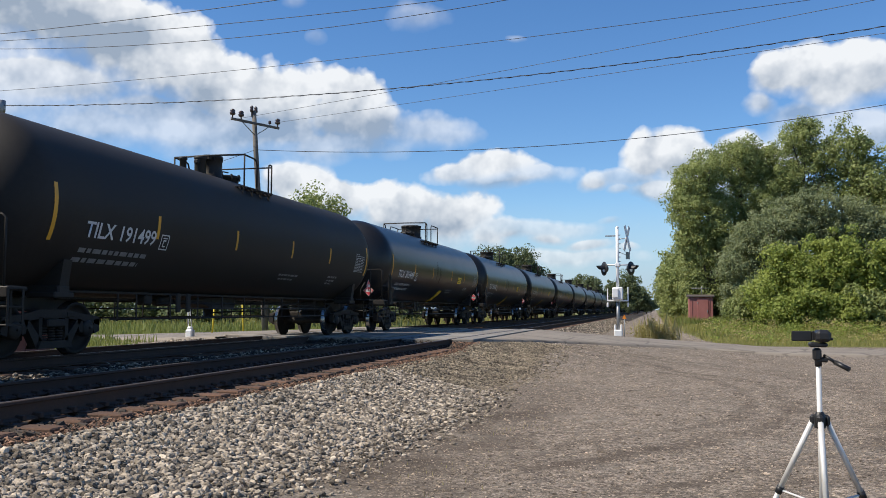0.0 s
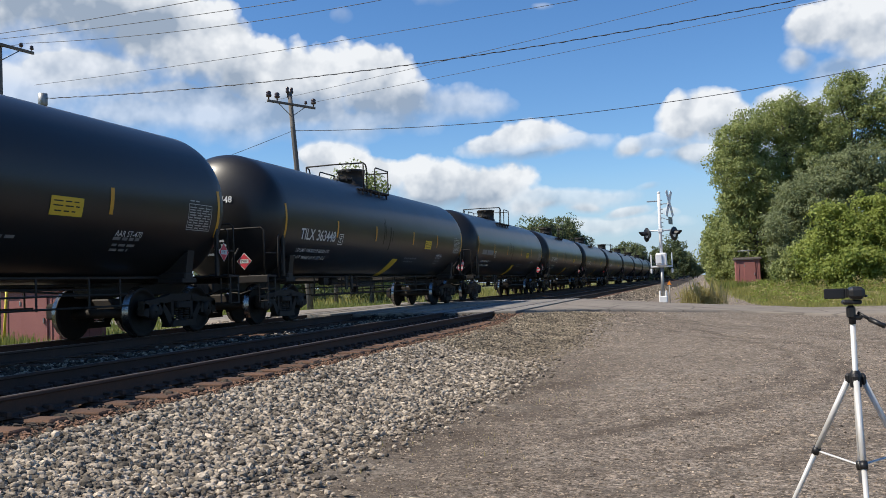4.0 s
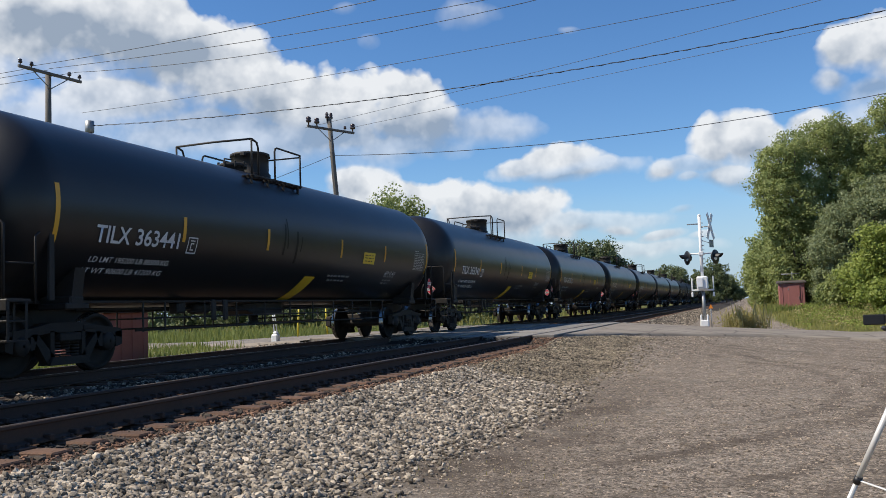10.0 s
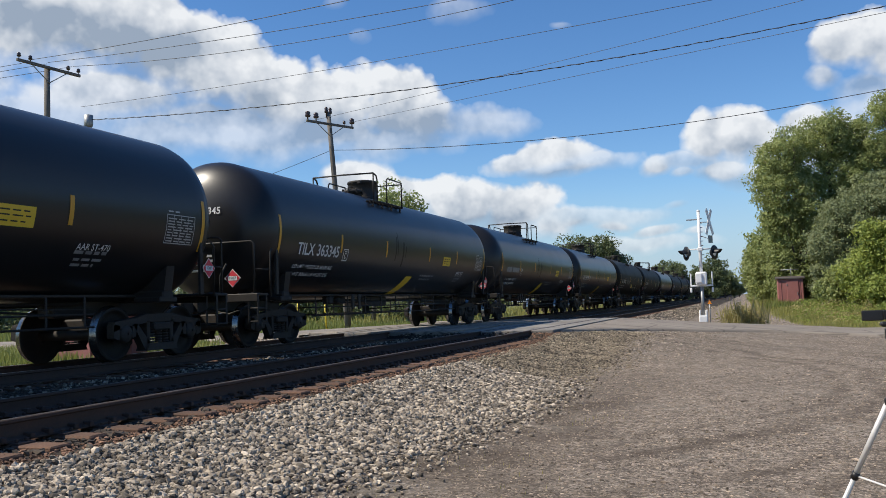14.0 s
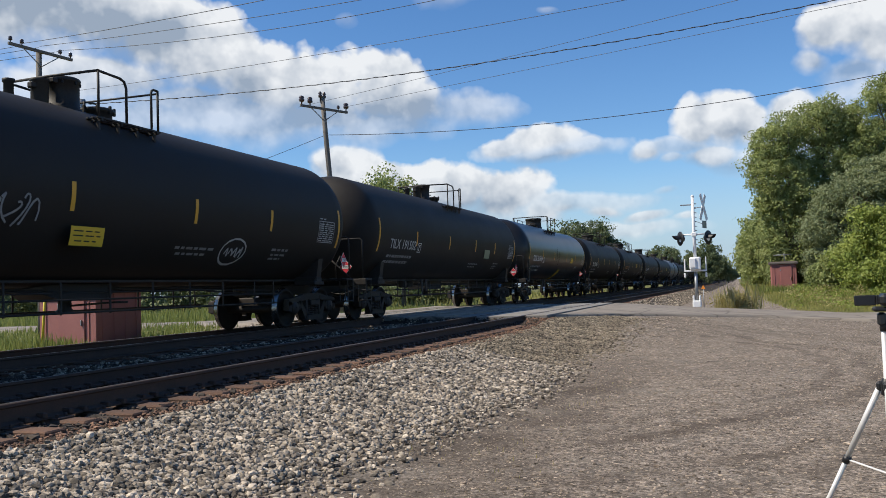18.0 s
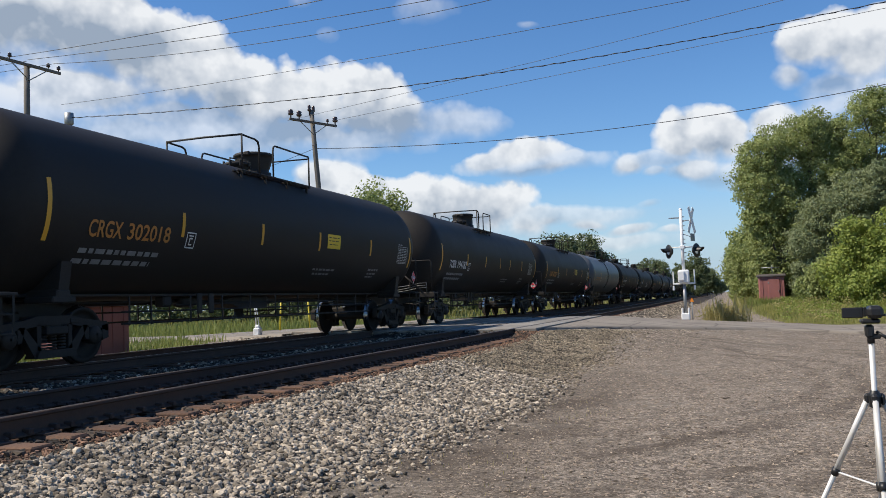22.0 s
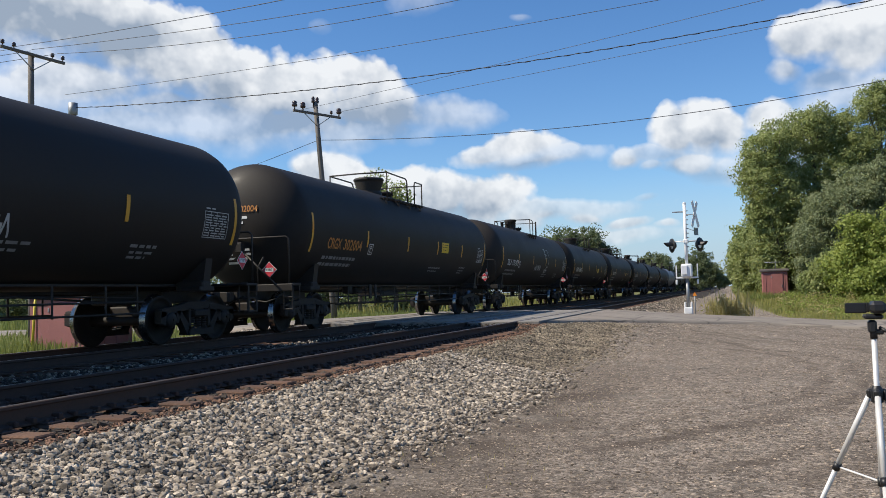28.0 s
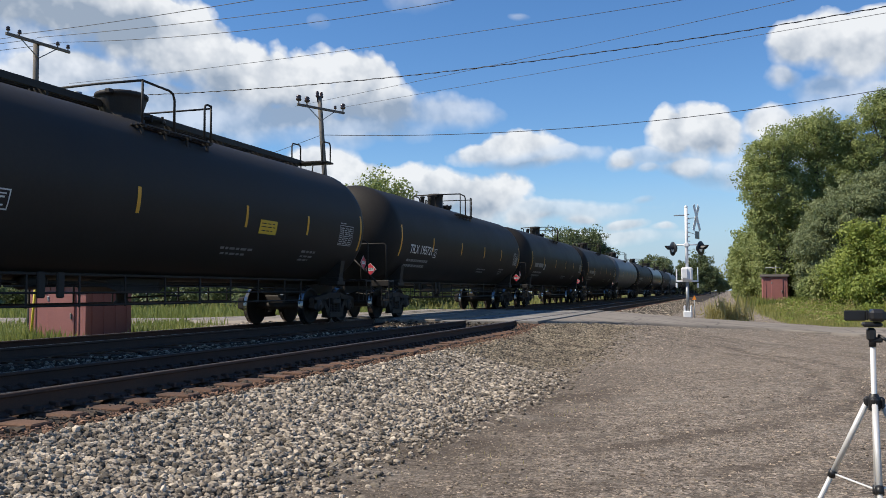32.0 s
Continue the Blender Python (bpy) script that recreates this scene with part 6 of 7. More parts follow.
def lobed_tree(x, y, lobes, material, label, seed, dense=1.0, size=0.17, trunk_r=0.2, spread=0.55, hollow=0.55, group=""):
    """A tree whose crown is several uneven masses: (dx, dy, height, radius x, y, z)."""
    rng = np.random.default_rng(seed)
    z0 = float(ground_z(np.array(x), np.array(y))) - 0.1
    top = thing("tree", pose(x, y, z0), label, "tree", group)
    stems = Shape()
    high = max(l[2] + 0.4 * l[5] for l in lobes) - z0
    lean = rng.uniform(-0.4, 0.4, 2)
    stem = [Vector((lean[0] * (k / 6) ** 2, lean[1] * (k / 6) ** 2, high * k / 6)) for k in range(7)]
    stems.tube(stem, trunk_r, 8, 0, True, trunk_r * 0.16)
    vs, fs, n = [], [], 0
    for dx, dy, cz, rx, ry, rz in lobes:
        clumps = int(24 * dense * (rx * ry + rx * rz + ry * rz) / 3 * 1.6) + 14
        leaves = int(66 * (0.17 / size) ** 1.3)
        me, at = crown_mesh("crown", rng, (dx, dy, cz - z0), (rx, ry, rz), clumps, leaves, size * 0.98, material, spread * 0.95, hollow)
        c = np.empty(len(me.vertices) * 3)
        me.vertices.foreach_get("co", c)
        vs.append(c.reshape(-1, 3))
        fs.append(np.arange(n, n + len(me.vertices)).reshape(-1, 4))
        n += len(me.vertices)
        bpy.data.meshes.remove(me)
        for i in rng.permutation(len(at))[:4]:
            q = Vector(at[i])
            a = stem[int(np.clip(6 * q.z / high - 1.2, 1, 5))]
            m = a.lerp(q, 0.5) + Vector((0, 0, 0.3))
            stems.tube([a, m, q], trunk_r * 0.36, 5, 0, True, trunk_r * 0.07)
    part("crown", raw_mesh("crown", np.concatenate(vs), np.concatenate(fs), material), top)
    part("trunk", stems.mesh("trunk", M_TRUNK), top)
    return top


WOOD = "trees along the verge"
COTTON, WILLOW, SHRUB = "tall leafy green cottonwood tree beside the railway", "grey-green willow tree with fine dense leaves", "bright green leafy shrub on the grass verge"
lobed_tree(3.6, 62, [(-0.5, 0, 8.0, 2.5, 2.3, 3.2), (-0.7, 0, 10.9, 1.7, 1.6, 1.4), (0.6, 0.5, 5.2, 2.4, 2.0, 2.6), (-1.4, 0.2, 9.3, 1.2, 1.2, 1.0), (-1.3, -0.2, 6.4, 1.3, 1.3, 1.0), (-0.9, 0.3, 4.4, 1.6, 1.4, 1.8), (-0.3, 0, 2.6, 1.6, 1.4, 1.5)], M_LEAF1, COTTON, 11, 1.0, 0.155, 0.26, 0.5, 0.5, WOOD)
lobed_tree(5.9, 64, [(-0.6, 0, 11.6, 1.9, 1.8, 1.6), (0.7, 0.5, 9.2, 2.7, 2.3, 2.5), (0.2, 0, 12.6, 0.9, 0.9, 0.9), (1.0, 0, 6.5, 2.2, 2.0, 2.4)], M_LEAF1, "tall green cottonwood tree with a lumpy crown", 12, 0.95, 0.155, 0.26, 0.5, 0.5, WOOD)
lobed_tree(7.6, 65.5, [(-0.2, 0, 12.2, 1.9, 1.7, 1.6), (0.9, 0, 10.4, 1.6, 1.5, 1.5)], M_LEAF1, "cottonwood tree with a thin crown", 13, 0.7, 0.155, 0.2, 0.5, 0.4, WOOD)
lobed_tree(10.2, 66, [(-0.3, 0, 13.4, 1.7, 1.6, 1.7), (0.9, 0, 12.2, 1.6, 1.5, 1.5), (-0.9, 0, 11.2, 1.4, 1.3, 1.1), (0.4, 0, 14.6, 1.0, 1.0, 0.9), (-0.2, 0.4, 9.6, 1.8, 1.5, 1.4), (1.6, 0.3, 10.4, 1.3, 1.2, 1.2)], M_LEAF1, "tall airy cottonwood tree with gaps in its crown", 14, 0.55, 0.155, 0.24, 0.5, 0.35, WOOD)
lobed_tree(13.4, 66, [(0, 0, 12.6, 2.2, 1.8, 2.2), (0.8, 0, 9.6, 2.4, 2.0, 2.2)], M_LEAF1, COTTON, 15, 0.7, 0.19, 0.24, 0.55, 0.4, WOOD)
lobed_tree(7.0, 58, [(0.4, 0, 6.4, 3.0, 2.2, 2.0), (-1.7, -0.3, 4.5, 1.6, 1.5, 1.9), (-1.7, -0.6, 2.7, 1.5, 1.4, 1.4), (2.4, 0, 7.0, 2.2, 1.8, 1.7), (1.0, 0, 3.6, 2.4, 1.8, 2.2)], M_LEAF2, WILLOW, 21, 1.1, 0.14, 0.16, 0.42, 0.6, WOOD)
lobed_tree(11.4, 58.5, [(0, 0, 7.0, 2.4, 2.0, 2.0), (1.6, 0, 5.6, 2.2, 1.8, 2.2), (-0.8, 0, 4.0, 2.2, 1.8, 2.4)], M_LEAF2, WILLOW, 22, 1.0, 0.15, 0.16, 0.42, 0.6, WOOD)
lobed_tree(4.5, 63.4, [(-0.3, 0, 2.4, 1.5, 1.2, 1.7), (-1.9, 0.4, 2.5, 1.5, 1.2, 1.7), (-3.0, 2.5, 4.0, 1.4, 1.3, 2.2), (1.0, -1.5, 2.2, 1.4, 1.2, 1.6)], M_LEAF1, "low green trees crowding behind the small shed", 23, 1.1, 0.17, 0.1, 0.45, 0.55, WOOD)
lobed_tree(2.3, 70, [(-0.3, 0, 4.6, 1.6, 1.6, 2.2), (-0.8, 2, 3.0, 1.4, 1.4, 1.9), (-0.2, -1, 2.2, 1.6, 1.5, 1.6)], M_LEAF1, "green tree in the verge tree line", 24, 1.0, 0.19, 0.14, 0.5, 0.55, WOOD)
lobed_tree(1.9, 77, [(-0.5, 0, 3.6, 1.4, 1.6, 2.3), (0.2, 2, 4.6, 1.6, 1.6, 2.4)], M_LEAF1, "green tree in the verge tree line", 25, 0.9, 0.22, 0.14, 0.55, 0.55, WOOD)
for i, (x, y, lobes) in enumerate((
        (7.6, 52.4, [(0.2, 0, 3.9, 1.9, 1.5, 1.8), (-1.2, 0, 2.4, 1.5, 1.3, 1.5), (1.4, 0, 3.0, 1.5, 1.3, 1.7)]),
        (5.4, 53.5, [(0, 0, 2.1, 1.2, 1.1, 1.3), (-0.9, 0.3, 1.5, 0.9, 0.9, 0.9)]),
        (10.0, 51.8, [(0, 0, 4.0, 1.8, 1.5, 2.0), (1.2, 0, 2.8, 1.6, 1.3, 1.9)]),
        (8.0, 50.3, [(0, 0, 1.7, 1.7, 1.0, 1.2), (1.6, 0, 1.6, 1.4, 1.0, 1.1), (-1.4, 0.2, 1.3, 1.2, 0.9, 0.8)]),
        (12.6, 51.5, [(0, 0, 3.7, 2.0, 1.5, 2.2), (1.4, 0, 2.6, 1.7, 1.4, 2.0)]),
        (15.8, 51.5, [(0, 0, 3.4, 2.1, 1.6, 2.2), (1.5, 0, 2.5, 1.7, 1.4, 1.8)]),
        (19.0, 52, [(0, 0, 3.1, 2.2, 1.6, 2.2)]),
        (11.4, 50.4, [(0, 0, 1.6, 1.7, 1.0, 1.2), (1.7, 0, 1.4, 1.5, 1.0, 1.1)]),
        (14.6, 50.4, [(0, 0, 1.5, 1.7, 1.0, 1.2), (1.8, 0, 1.5, 1.6, 1.0, 1.2)]),
        (18.2, 50.6, [(0, 0, 1.5, 1.8, 1.0, 1.2), (2.0, 0, 1.5, 1.8, 1.0, 1.3)]),
        (22.5, 52, [(0, 0, 2.2, 2.2, 1.4, 2.0), (2.6, 0, 2.0, 2.0, 1.4, 1.9)]))):
    lobed_tree(x, y, lobes, M_LEAF3 if i in (0, 2, 3, 4) else M_LEAF1, SHRUB, 80 + i, 1.1, 0.16, 0.07, 0.4, 0.55, "shrubs along the verge")
for i, (x, y, r, m) in enumerate(((16.4, 60, (3.2, 2.6, 3.8), 6.2), (19.6, 60, (3.0, 2.6, 3.6), 5.6))):
    tree(x, y, r, m, M_LEAF2, WILLOW, 30 + i, 220, 70, 0.18, 0.55, 0.16, 0.6, group=WOOD)
tree(16.0, 66, (3.0, 2.8, 3.6), 9.0, M_LEAF1, "green broadleaf tree in the tree line", 33, 240, 60, 0.21, 0.7, 0.22, 0.5, group=WOOD)
for i, (x, y, h) in enumerate(((2.0, 86, 6.6), (1.7, 97, 7.2), (1.5, 112, 7.8), (1.6, 130, 8.2), (1.6, 150, 8.4), (1.6, 175, 8.8), (1.8, 205, 9.2), (2.2, 245, 9.6), (2.8, 300, 10), (6.5, 92, 9.5), (8, 115, 10.5), (9, 145, 11))):
    tree(x + 1.4, y, (1.9 + 0.006 * y, 5.0, h * 0.52), h * 0.54, M_LEAF1 if y < 120 else M_LEAF4, "dark green tree in the far tree line", 40 + i, 110, 50, 0.26 + 0.0012 * y, 0.9, 0.18, 0.5, group=WOOD)
for i, (x, y, h) in enumerate(((21, 60, 11), (27, 63, 12), (34, 60, 10), (42, 62, 12), (52, 60, 11))):
    tree(x, y, (4.0, 3.2, h * 0.46), h * 0.55, M_LEAF1, "green broadleaf tree further along the verge", 60 + i, 150, 50, 0.30, 0.9, 0.22, 0.5, group=WOOD)
# beyond the train
for i, (x, y, h, w) in enumerate(((-28.5, 65, 11.6, 3.3), (-31.5, 67, 11.2, 2.8), (-25.8, 66, 11.0, 2.6), (-21.3, 128, 11.9, 4.1), (-25.2, 130, 10.8, 3.4), (-29.0, 133, 9.8, 2.8), (-18.4, 131, 10.0, 2.4), (-12.4, 172, 8.6, 3.4), (-16.0, 176, 8.2, 3.2), (-6.2, 205, 10.4, 3.0), (-9.4, 212, 9.6, 3.0), (-5.0, 250, 8.0, 3.0), (-3.4, 330, 7.0, 3.2), (-2.4, 430, 6.4, 3.6), (-60, 150, 11, 6), (-75, 140, 12, 6), (-90, 150, 11, 7))):
    tree(x, y, (w, w, h * 0.44), h * 0.56, M_LEAF1 if y < 100 else M_LEAF4, "green broadleaf tree beyond the railway line", 100 + i, 330 if y < 160 else 170, 60, 0.20 + 0.0008 * y, 0.75, 0.2, 0.45, group="trees beyond the railway")


for i in range(16):
    w = radians(-63 + 3.1 * i)
    d = 92 + 9 * math.sin(i * 2.1)
    h = 4.6 + 1.2 * math.sin(i * 1.7)
    tree(d * math.sin(w), d * math.cos(w), (4.6, 3.0, h * 0.55), h * 0.45, M_LEAF4, "low green tree in the far hedge", 140 + i, 70, 40, 0.42, 1.1, 0.15, 0.4, group="far hedge trees")


BLADE_V = np.array([(-0.5, 0, 0), (0.5, 0, 0), (0.32, 0.16, 0.55), (0.0, 0.5, 1.0)], dtype=float)
BLADE_F = np.array([(0, 1, 2, 3)])


def grass(name, n, xs, ys, height, width, material, label, keep=None, seed=1, power=1.0):
    rng = np.random.default_rng(seed)
    x = rng.uniform(*xs, n)
    y = ys[0] + (ys[1] - ys[0]) * rng.uniform(0, 1, n) ** power
    if keep is not None:
        ok = keep(x, y, rng)
        x, y = x[ok], y[ok]
    n = len(x)
    w = rng.uniform(0, math.tau, n)
    patch = 0.75 + 0.35 * np.sin(x * 1.1 + 2 * np.sin(y * 0.6)) * np.cos(y * 0.9)
    h = rng.uniform(height[0], height[1], n) * patch
    bend = rng.uniform(0.1, 0.5, n) * h
    c, s = np.cos(w), np.sin(w)
    turn = np.zeros((n, 3, 3))
    turn[:, 0, 0], turn[:, 0, 1], turn[:, 1, 0], turn[:, 1, 1] = c * width, -s * bend, s * width, c * bend
    turn[:, 2, 2] = h
    p = np.stack([x, y, ground_z(x, y) - 0.02], 1)
    return solid(name, many(name, BLADE_V, BLADE_F, p, np.ones((n, 3)), turn, material), label, "grass", kind="stuff")


def off_road(x, y, rng):
    return (y < road_near(x) - 0.6) | (y > road_far(x) + 0.5)


def right_verge(x, y, rng):
    return (x > np.interp(y, [39, 42, 48, 60], [4.2, 2.6, 1.5, 0.9]) + rng.normal(0, 0.3, len(x))) & (y > 39.3 + rng.normal(0, 0.3, len(x)))


grass("verge_grass", 75000, (0.8, 24), (39.5, 62), (0.08, 0.36), 0.026, M_GRASS, "tall green and straw grass on the verge", right_verge, 1)
grass("verge_grass", 9000, (0.6, 6), (60, 160), (0.3, 0.8), 0.10, M_GRASS, "tall grass along the far tree line", None, 2, 1.4)
grass("field_grass", 42000, (-34, -14.6), (12, 62), (0.10, 0.40), 0.035, M_FIELD, "green grass beyond the railway", off_road, 3)
grass("field_grass", 9000, (-60, -24), (38, 60), (0.4, 0.9), 0.06, M_FIELD, "tall reedy grass beyond the road", off_road, 4)
grass("field_grass", 9000, (-70, -14), (60, 160), (0.4, 1.0), 0.12, M_GRASS, "far rough grass beyond the railway", None, 5)
grass("verge_grass", 5000, (1.2, 6.5), (54.5, 59.0), (0.35, 0.85), 0.035, M_FIELD, "tall weeds before the small shed", None, 9)
grass("field_grass", 1500, (-20.4, -16.7), (17.6, 19.8), (0.25, 0.65), 0.035, M_FIELD, "tall bright weeds at the foot of the relay shed", None, 12)
grass("weeds", 420, (-1.1, 1.0), (38.9, 40.8), (0.6, 1.4), 0.022, M_WEED, "dry brown-green weeds beside the signal mast", lambda x, y, r: ((x + 0.1) / 1.1) ** 2 + ((y - 39.8) / 0.9) ** 2 < r.uniform(0.5, 1.1, len(x)), 6)


def weed_leaves():
    rng = np.random.default_rng(31)
    n = 2600
    u = rng.uniform(0, 1, n) ** 0.8
    x = -0.15 + rng.normal(0, 0.42, n)
    y = 39.8 + rng.normal(0, 0.35, n)
    h = (0.95 - 0.45 * np.abs(x + 0.3)) * (0.75 + 0.35 * np.sin(x * 9) * np.cos(y * 7))
    p = np.stack([x, y, ground_z(x, y) + 0.05 + u * np.maximum(h, 0.15)], 1)
    sz = rng.uniform(0.04, 0.10, (n, 1)) * np.ones((1, 3))
    solid("weeds", many("weeds", LEAF_V, LEAF_F, p, sz, random_turns(rng, n), M_WEED), "leafy brown-green weeds beside the signal mast", "weeds", kind="stuff")


weed_leaves()


def verge_weeds():
    """Loose clumps of leafy weeds in the verge, taller towards the shrubs."""
    rng = np.random.default_rng(77)
    n = 420
    cx, cy = rng.uniform(2.4, 20.0, n), 40.2 + 10.5 * rng.uniform(0, 1, n) ** 0.55
    h = rng.uniform(0.10, 0.30, n) + 0.42 * step(44, 50, cy) * rng.uniform(0.4, 1.2, n)
    k = np.repeat(np.arange(n), 46)
    off = rng.normal(size=(len(k), 3)) * np.array([0.24, 0.24, 0.0])
    u = rng.uniform(0, 1, len(k)) ** 0.7
    x, y = cx[k] + off[:, 0] * (1.2 - 0.6 * u), cy[k] + off[:, 1] * (1.2 - 0.6 * u)
    p = np.stack([x, y, ground_z(x, y) + 0.03 + u * h[k]], 1)
    sz = rng.uniform(0.05, 0.13, (len(k), 1)) * np.ones((1, 3))
    for j, (name, material, label) in enumerate((("weeds", M_LEAF3, "leafy green weeds in the verge grass"), ("weeds", M_WEED, "straw-coloured weeds in the verge grass"))):
        ok = (k % 3 == 0) if j else (k % 3 != 0)
        solid(name, many(name, LEAF_V, LEAF_F, p[ok], sz[ok], random_turns(rng, int(ok.sum())), material), label, "weeds", kind="stuff")


verge_weeds()
grass("weeds", 500, (-3.6, -1.5), (4.5, 16), (0.02, 0.07), 0.012, M_WEED, "sparse low weeds at the ballast's foot", None, 7)


# ---- poles and wires ----
def utility_pole(x, y, top_z, arm, arm_z, label, tilt=0.0, stub=False, big=1.0):
    z0 = float(ground_z(np.array(x), np.array(y))) - 0.2
    pole = thing("utility_pole", pose(x, y, z0), label, "utility pole", "utility poles")
    h = top_z - z0
    s = Shape().tube([(tilt * (1 - k / 5), 0, h * k / 5) for k in range(6)], 0.165, 12, 0, True, 0.115)
    part("pole", s.mesh("pole", M_POLE), pole)
    if arm:
        d = Vector((arm[0], arm[1], 0)).normalized()
        L = math.hypot(*arm)
        a = Matrix.Rotation(math.atan2(d.y, d.x), 3, "Z")
        part("crossarm", Shape().box(Vector((0, 0, arm_z - z0)) + Vector((d.y, -d.x, 0)) * 0.16, (L, 0.10, 0.12), 0.012, 0, a).mesh("crossarm", M_POLE), pole)
        for k in (-1, 1):
            p = d * (L * 0.27 * k)
            part("brace", Shape().tube([(p.x + d.y * 0.16, p.y - d.x * 0.16, arm_z - z0 - 0.06), (d.y * 0.14, -d.x * 0.14, arm_z - z0 - 0.62)], 0.022, 6).mesh("brace", M_GALV), pole)
        for k, u in ((-0.47, big), (-0.30, big), (0.30, 1.0), (0.47, big)):
            p = d * (L * k)
            m = Shape().lathe([(0.02 * u, 0.0), (0.02 * u, 0.08 * u), (0.07 * u, 0.09 * u), (0.085 * u, 0.14 * u), (0.06 * u, 0.17 * u), (0.08 * u, 0.20 * u), (0.055 * u, 0.24 * u), (0.01, 0.26 * u)], 10, lambda a, b, c, p=p: (p.x + d.y * 0.16 + a, p.y - d.x * 0.16 + b, arm_z - z0 + 0.05 + c))
            part("insulator", m.mesh("insulator", M_INSUL), pole)
    if big > 1.0:
        for k in (-0.13, 0.13):
            m = Shape().lathe([(0.03, -0.30), (0.03, -0.05), (0.09, -0.04), (0.10, 0.06), (0.07, 0.10), (0.095, 0.16), (0.06, 0.26), (0.01, 0.28)], 10, lambda a, b, c, k=k: (d.x * k + a, d.y * k + b, h + c))
            part("insulator", m.mesh("insulator", M_INSUL), pole)
    if stub:
        part("pole_cap", Shape().lathe([(0.15, -0.5), (0.19, -0.45), (0.19, 0.0), (0.02, 0.03)], 12, lambda u, v, c: (u, v, h + c)).mesh("pole_cap", M_GALV), pole)
    return pole


utility_pole(-19.9, 40.25, 11.6, (1.31, 2.76), 10.95, "weathered wooden utility pole with a crossarm beyond the tracks", 0.85, big=1.75)
utility_pole(-26.75, 28.2, 11.75, (0.40, 3.03), 11.75, "weathered wooden utility pole with a crossarm near the red shed", 0.0)
utility_pole(-25.8, 29.5, 9.95, None, 0, "bare wooden stub pole with a cable", 0.0, True)


def wire(a, b, sag, r, label, twist=0):
    a, b = Vector(a), Vector(b)
    n = 26
    pts = [a.lerp(b, k / n) - Vector((0, 0, sag * 4 * (k / n) * (1 - k / n))) for k in range(n + 1)]
    s = Shape().tube(pts, r, 5, 0, False)
    if twist:
        m = 420
        pts = []
        for k in range(m + 1):
            u = k / m
            q = a.lerp(b, u) - Vector((0, 0, sag * 4 * u * (1 - u)))
            pts.append(q + Vector((0, math.cos(k * 0.9) * r * 1.6, math.sin(k * 0.9) * r * 1.6)))
        s.tube(pts, r * 0.7, 4, 0, False)
    return solid("overhead_wire", s.mesh("overhead_wire", M_WIRE), label, "wire", "overhead wires")


W = "thin dark overhead power wire strung between poles"
wire((-27.4, 27.6, 12.0), (-1.52, 19.01, 9.43), 0.2, 0.012, W)
wire((-26.7, 28.2, 12.0), (0.41, 26.18, 11.64), 0.3, 0.012, W)
wire((-26.1, 28.95, 11.95), (1.85, 27.83, 12.57), 0.8, 0.012, W)
wire((-26.56, 29.89, 10.47), (9.92, 23.66, 9.97), 0.33, 0.009, W)
wire((-21.0, 39.7, 11.08), (11.99, 21.82, 9.71), 0.1, 0.009, W)
wire((-19.0, 40.9, 11.1), (13.69, 23.56, 9.2), 0.0, 0.009, W)
wire((-25.8, 29.5, 9.75), (16.48, 28.44, 11.36), 1.1, 0.013, "black twisted service cable over the crossing", 1)
wire((-19.8, 40.3, 9.62), (16.34, 41.13, 11.52), 1.2, 0.016, "thick black cable strung over the crossing")
wire((-19.75, 40.2, 9.6), (-29.0, 34.5, 5.6), 0.15, 0.012, "dark guy wire of the utility pole")
for dx, dz in ((-0.7, 0.0), (0.0, 0.05), (0.7, 0.0)):
    wire((-26.75 + dx, 28.2 + dx * 0.9, 11.9 + dz), (-62 + dx, 14, 8.4), 0.6, 0.011, W)


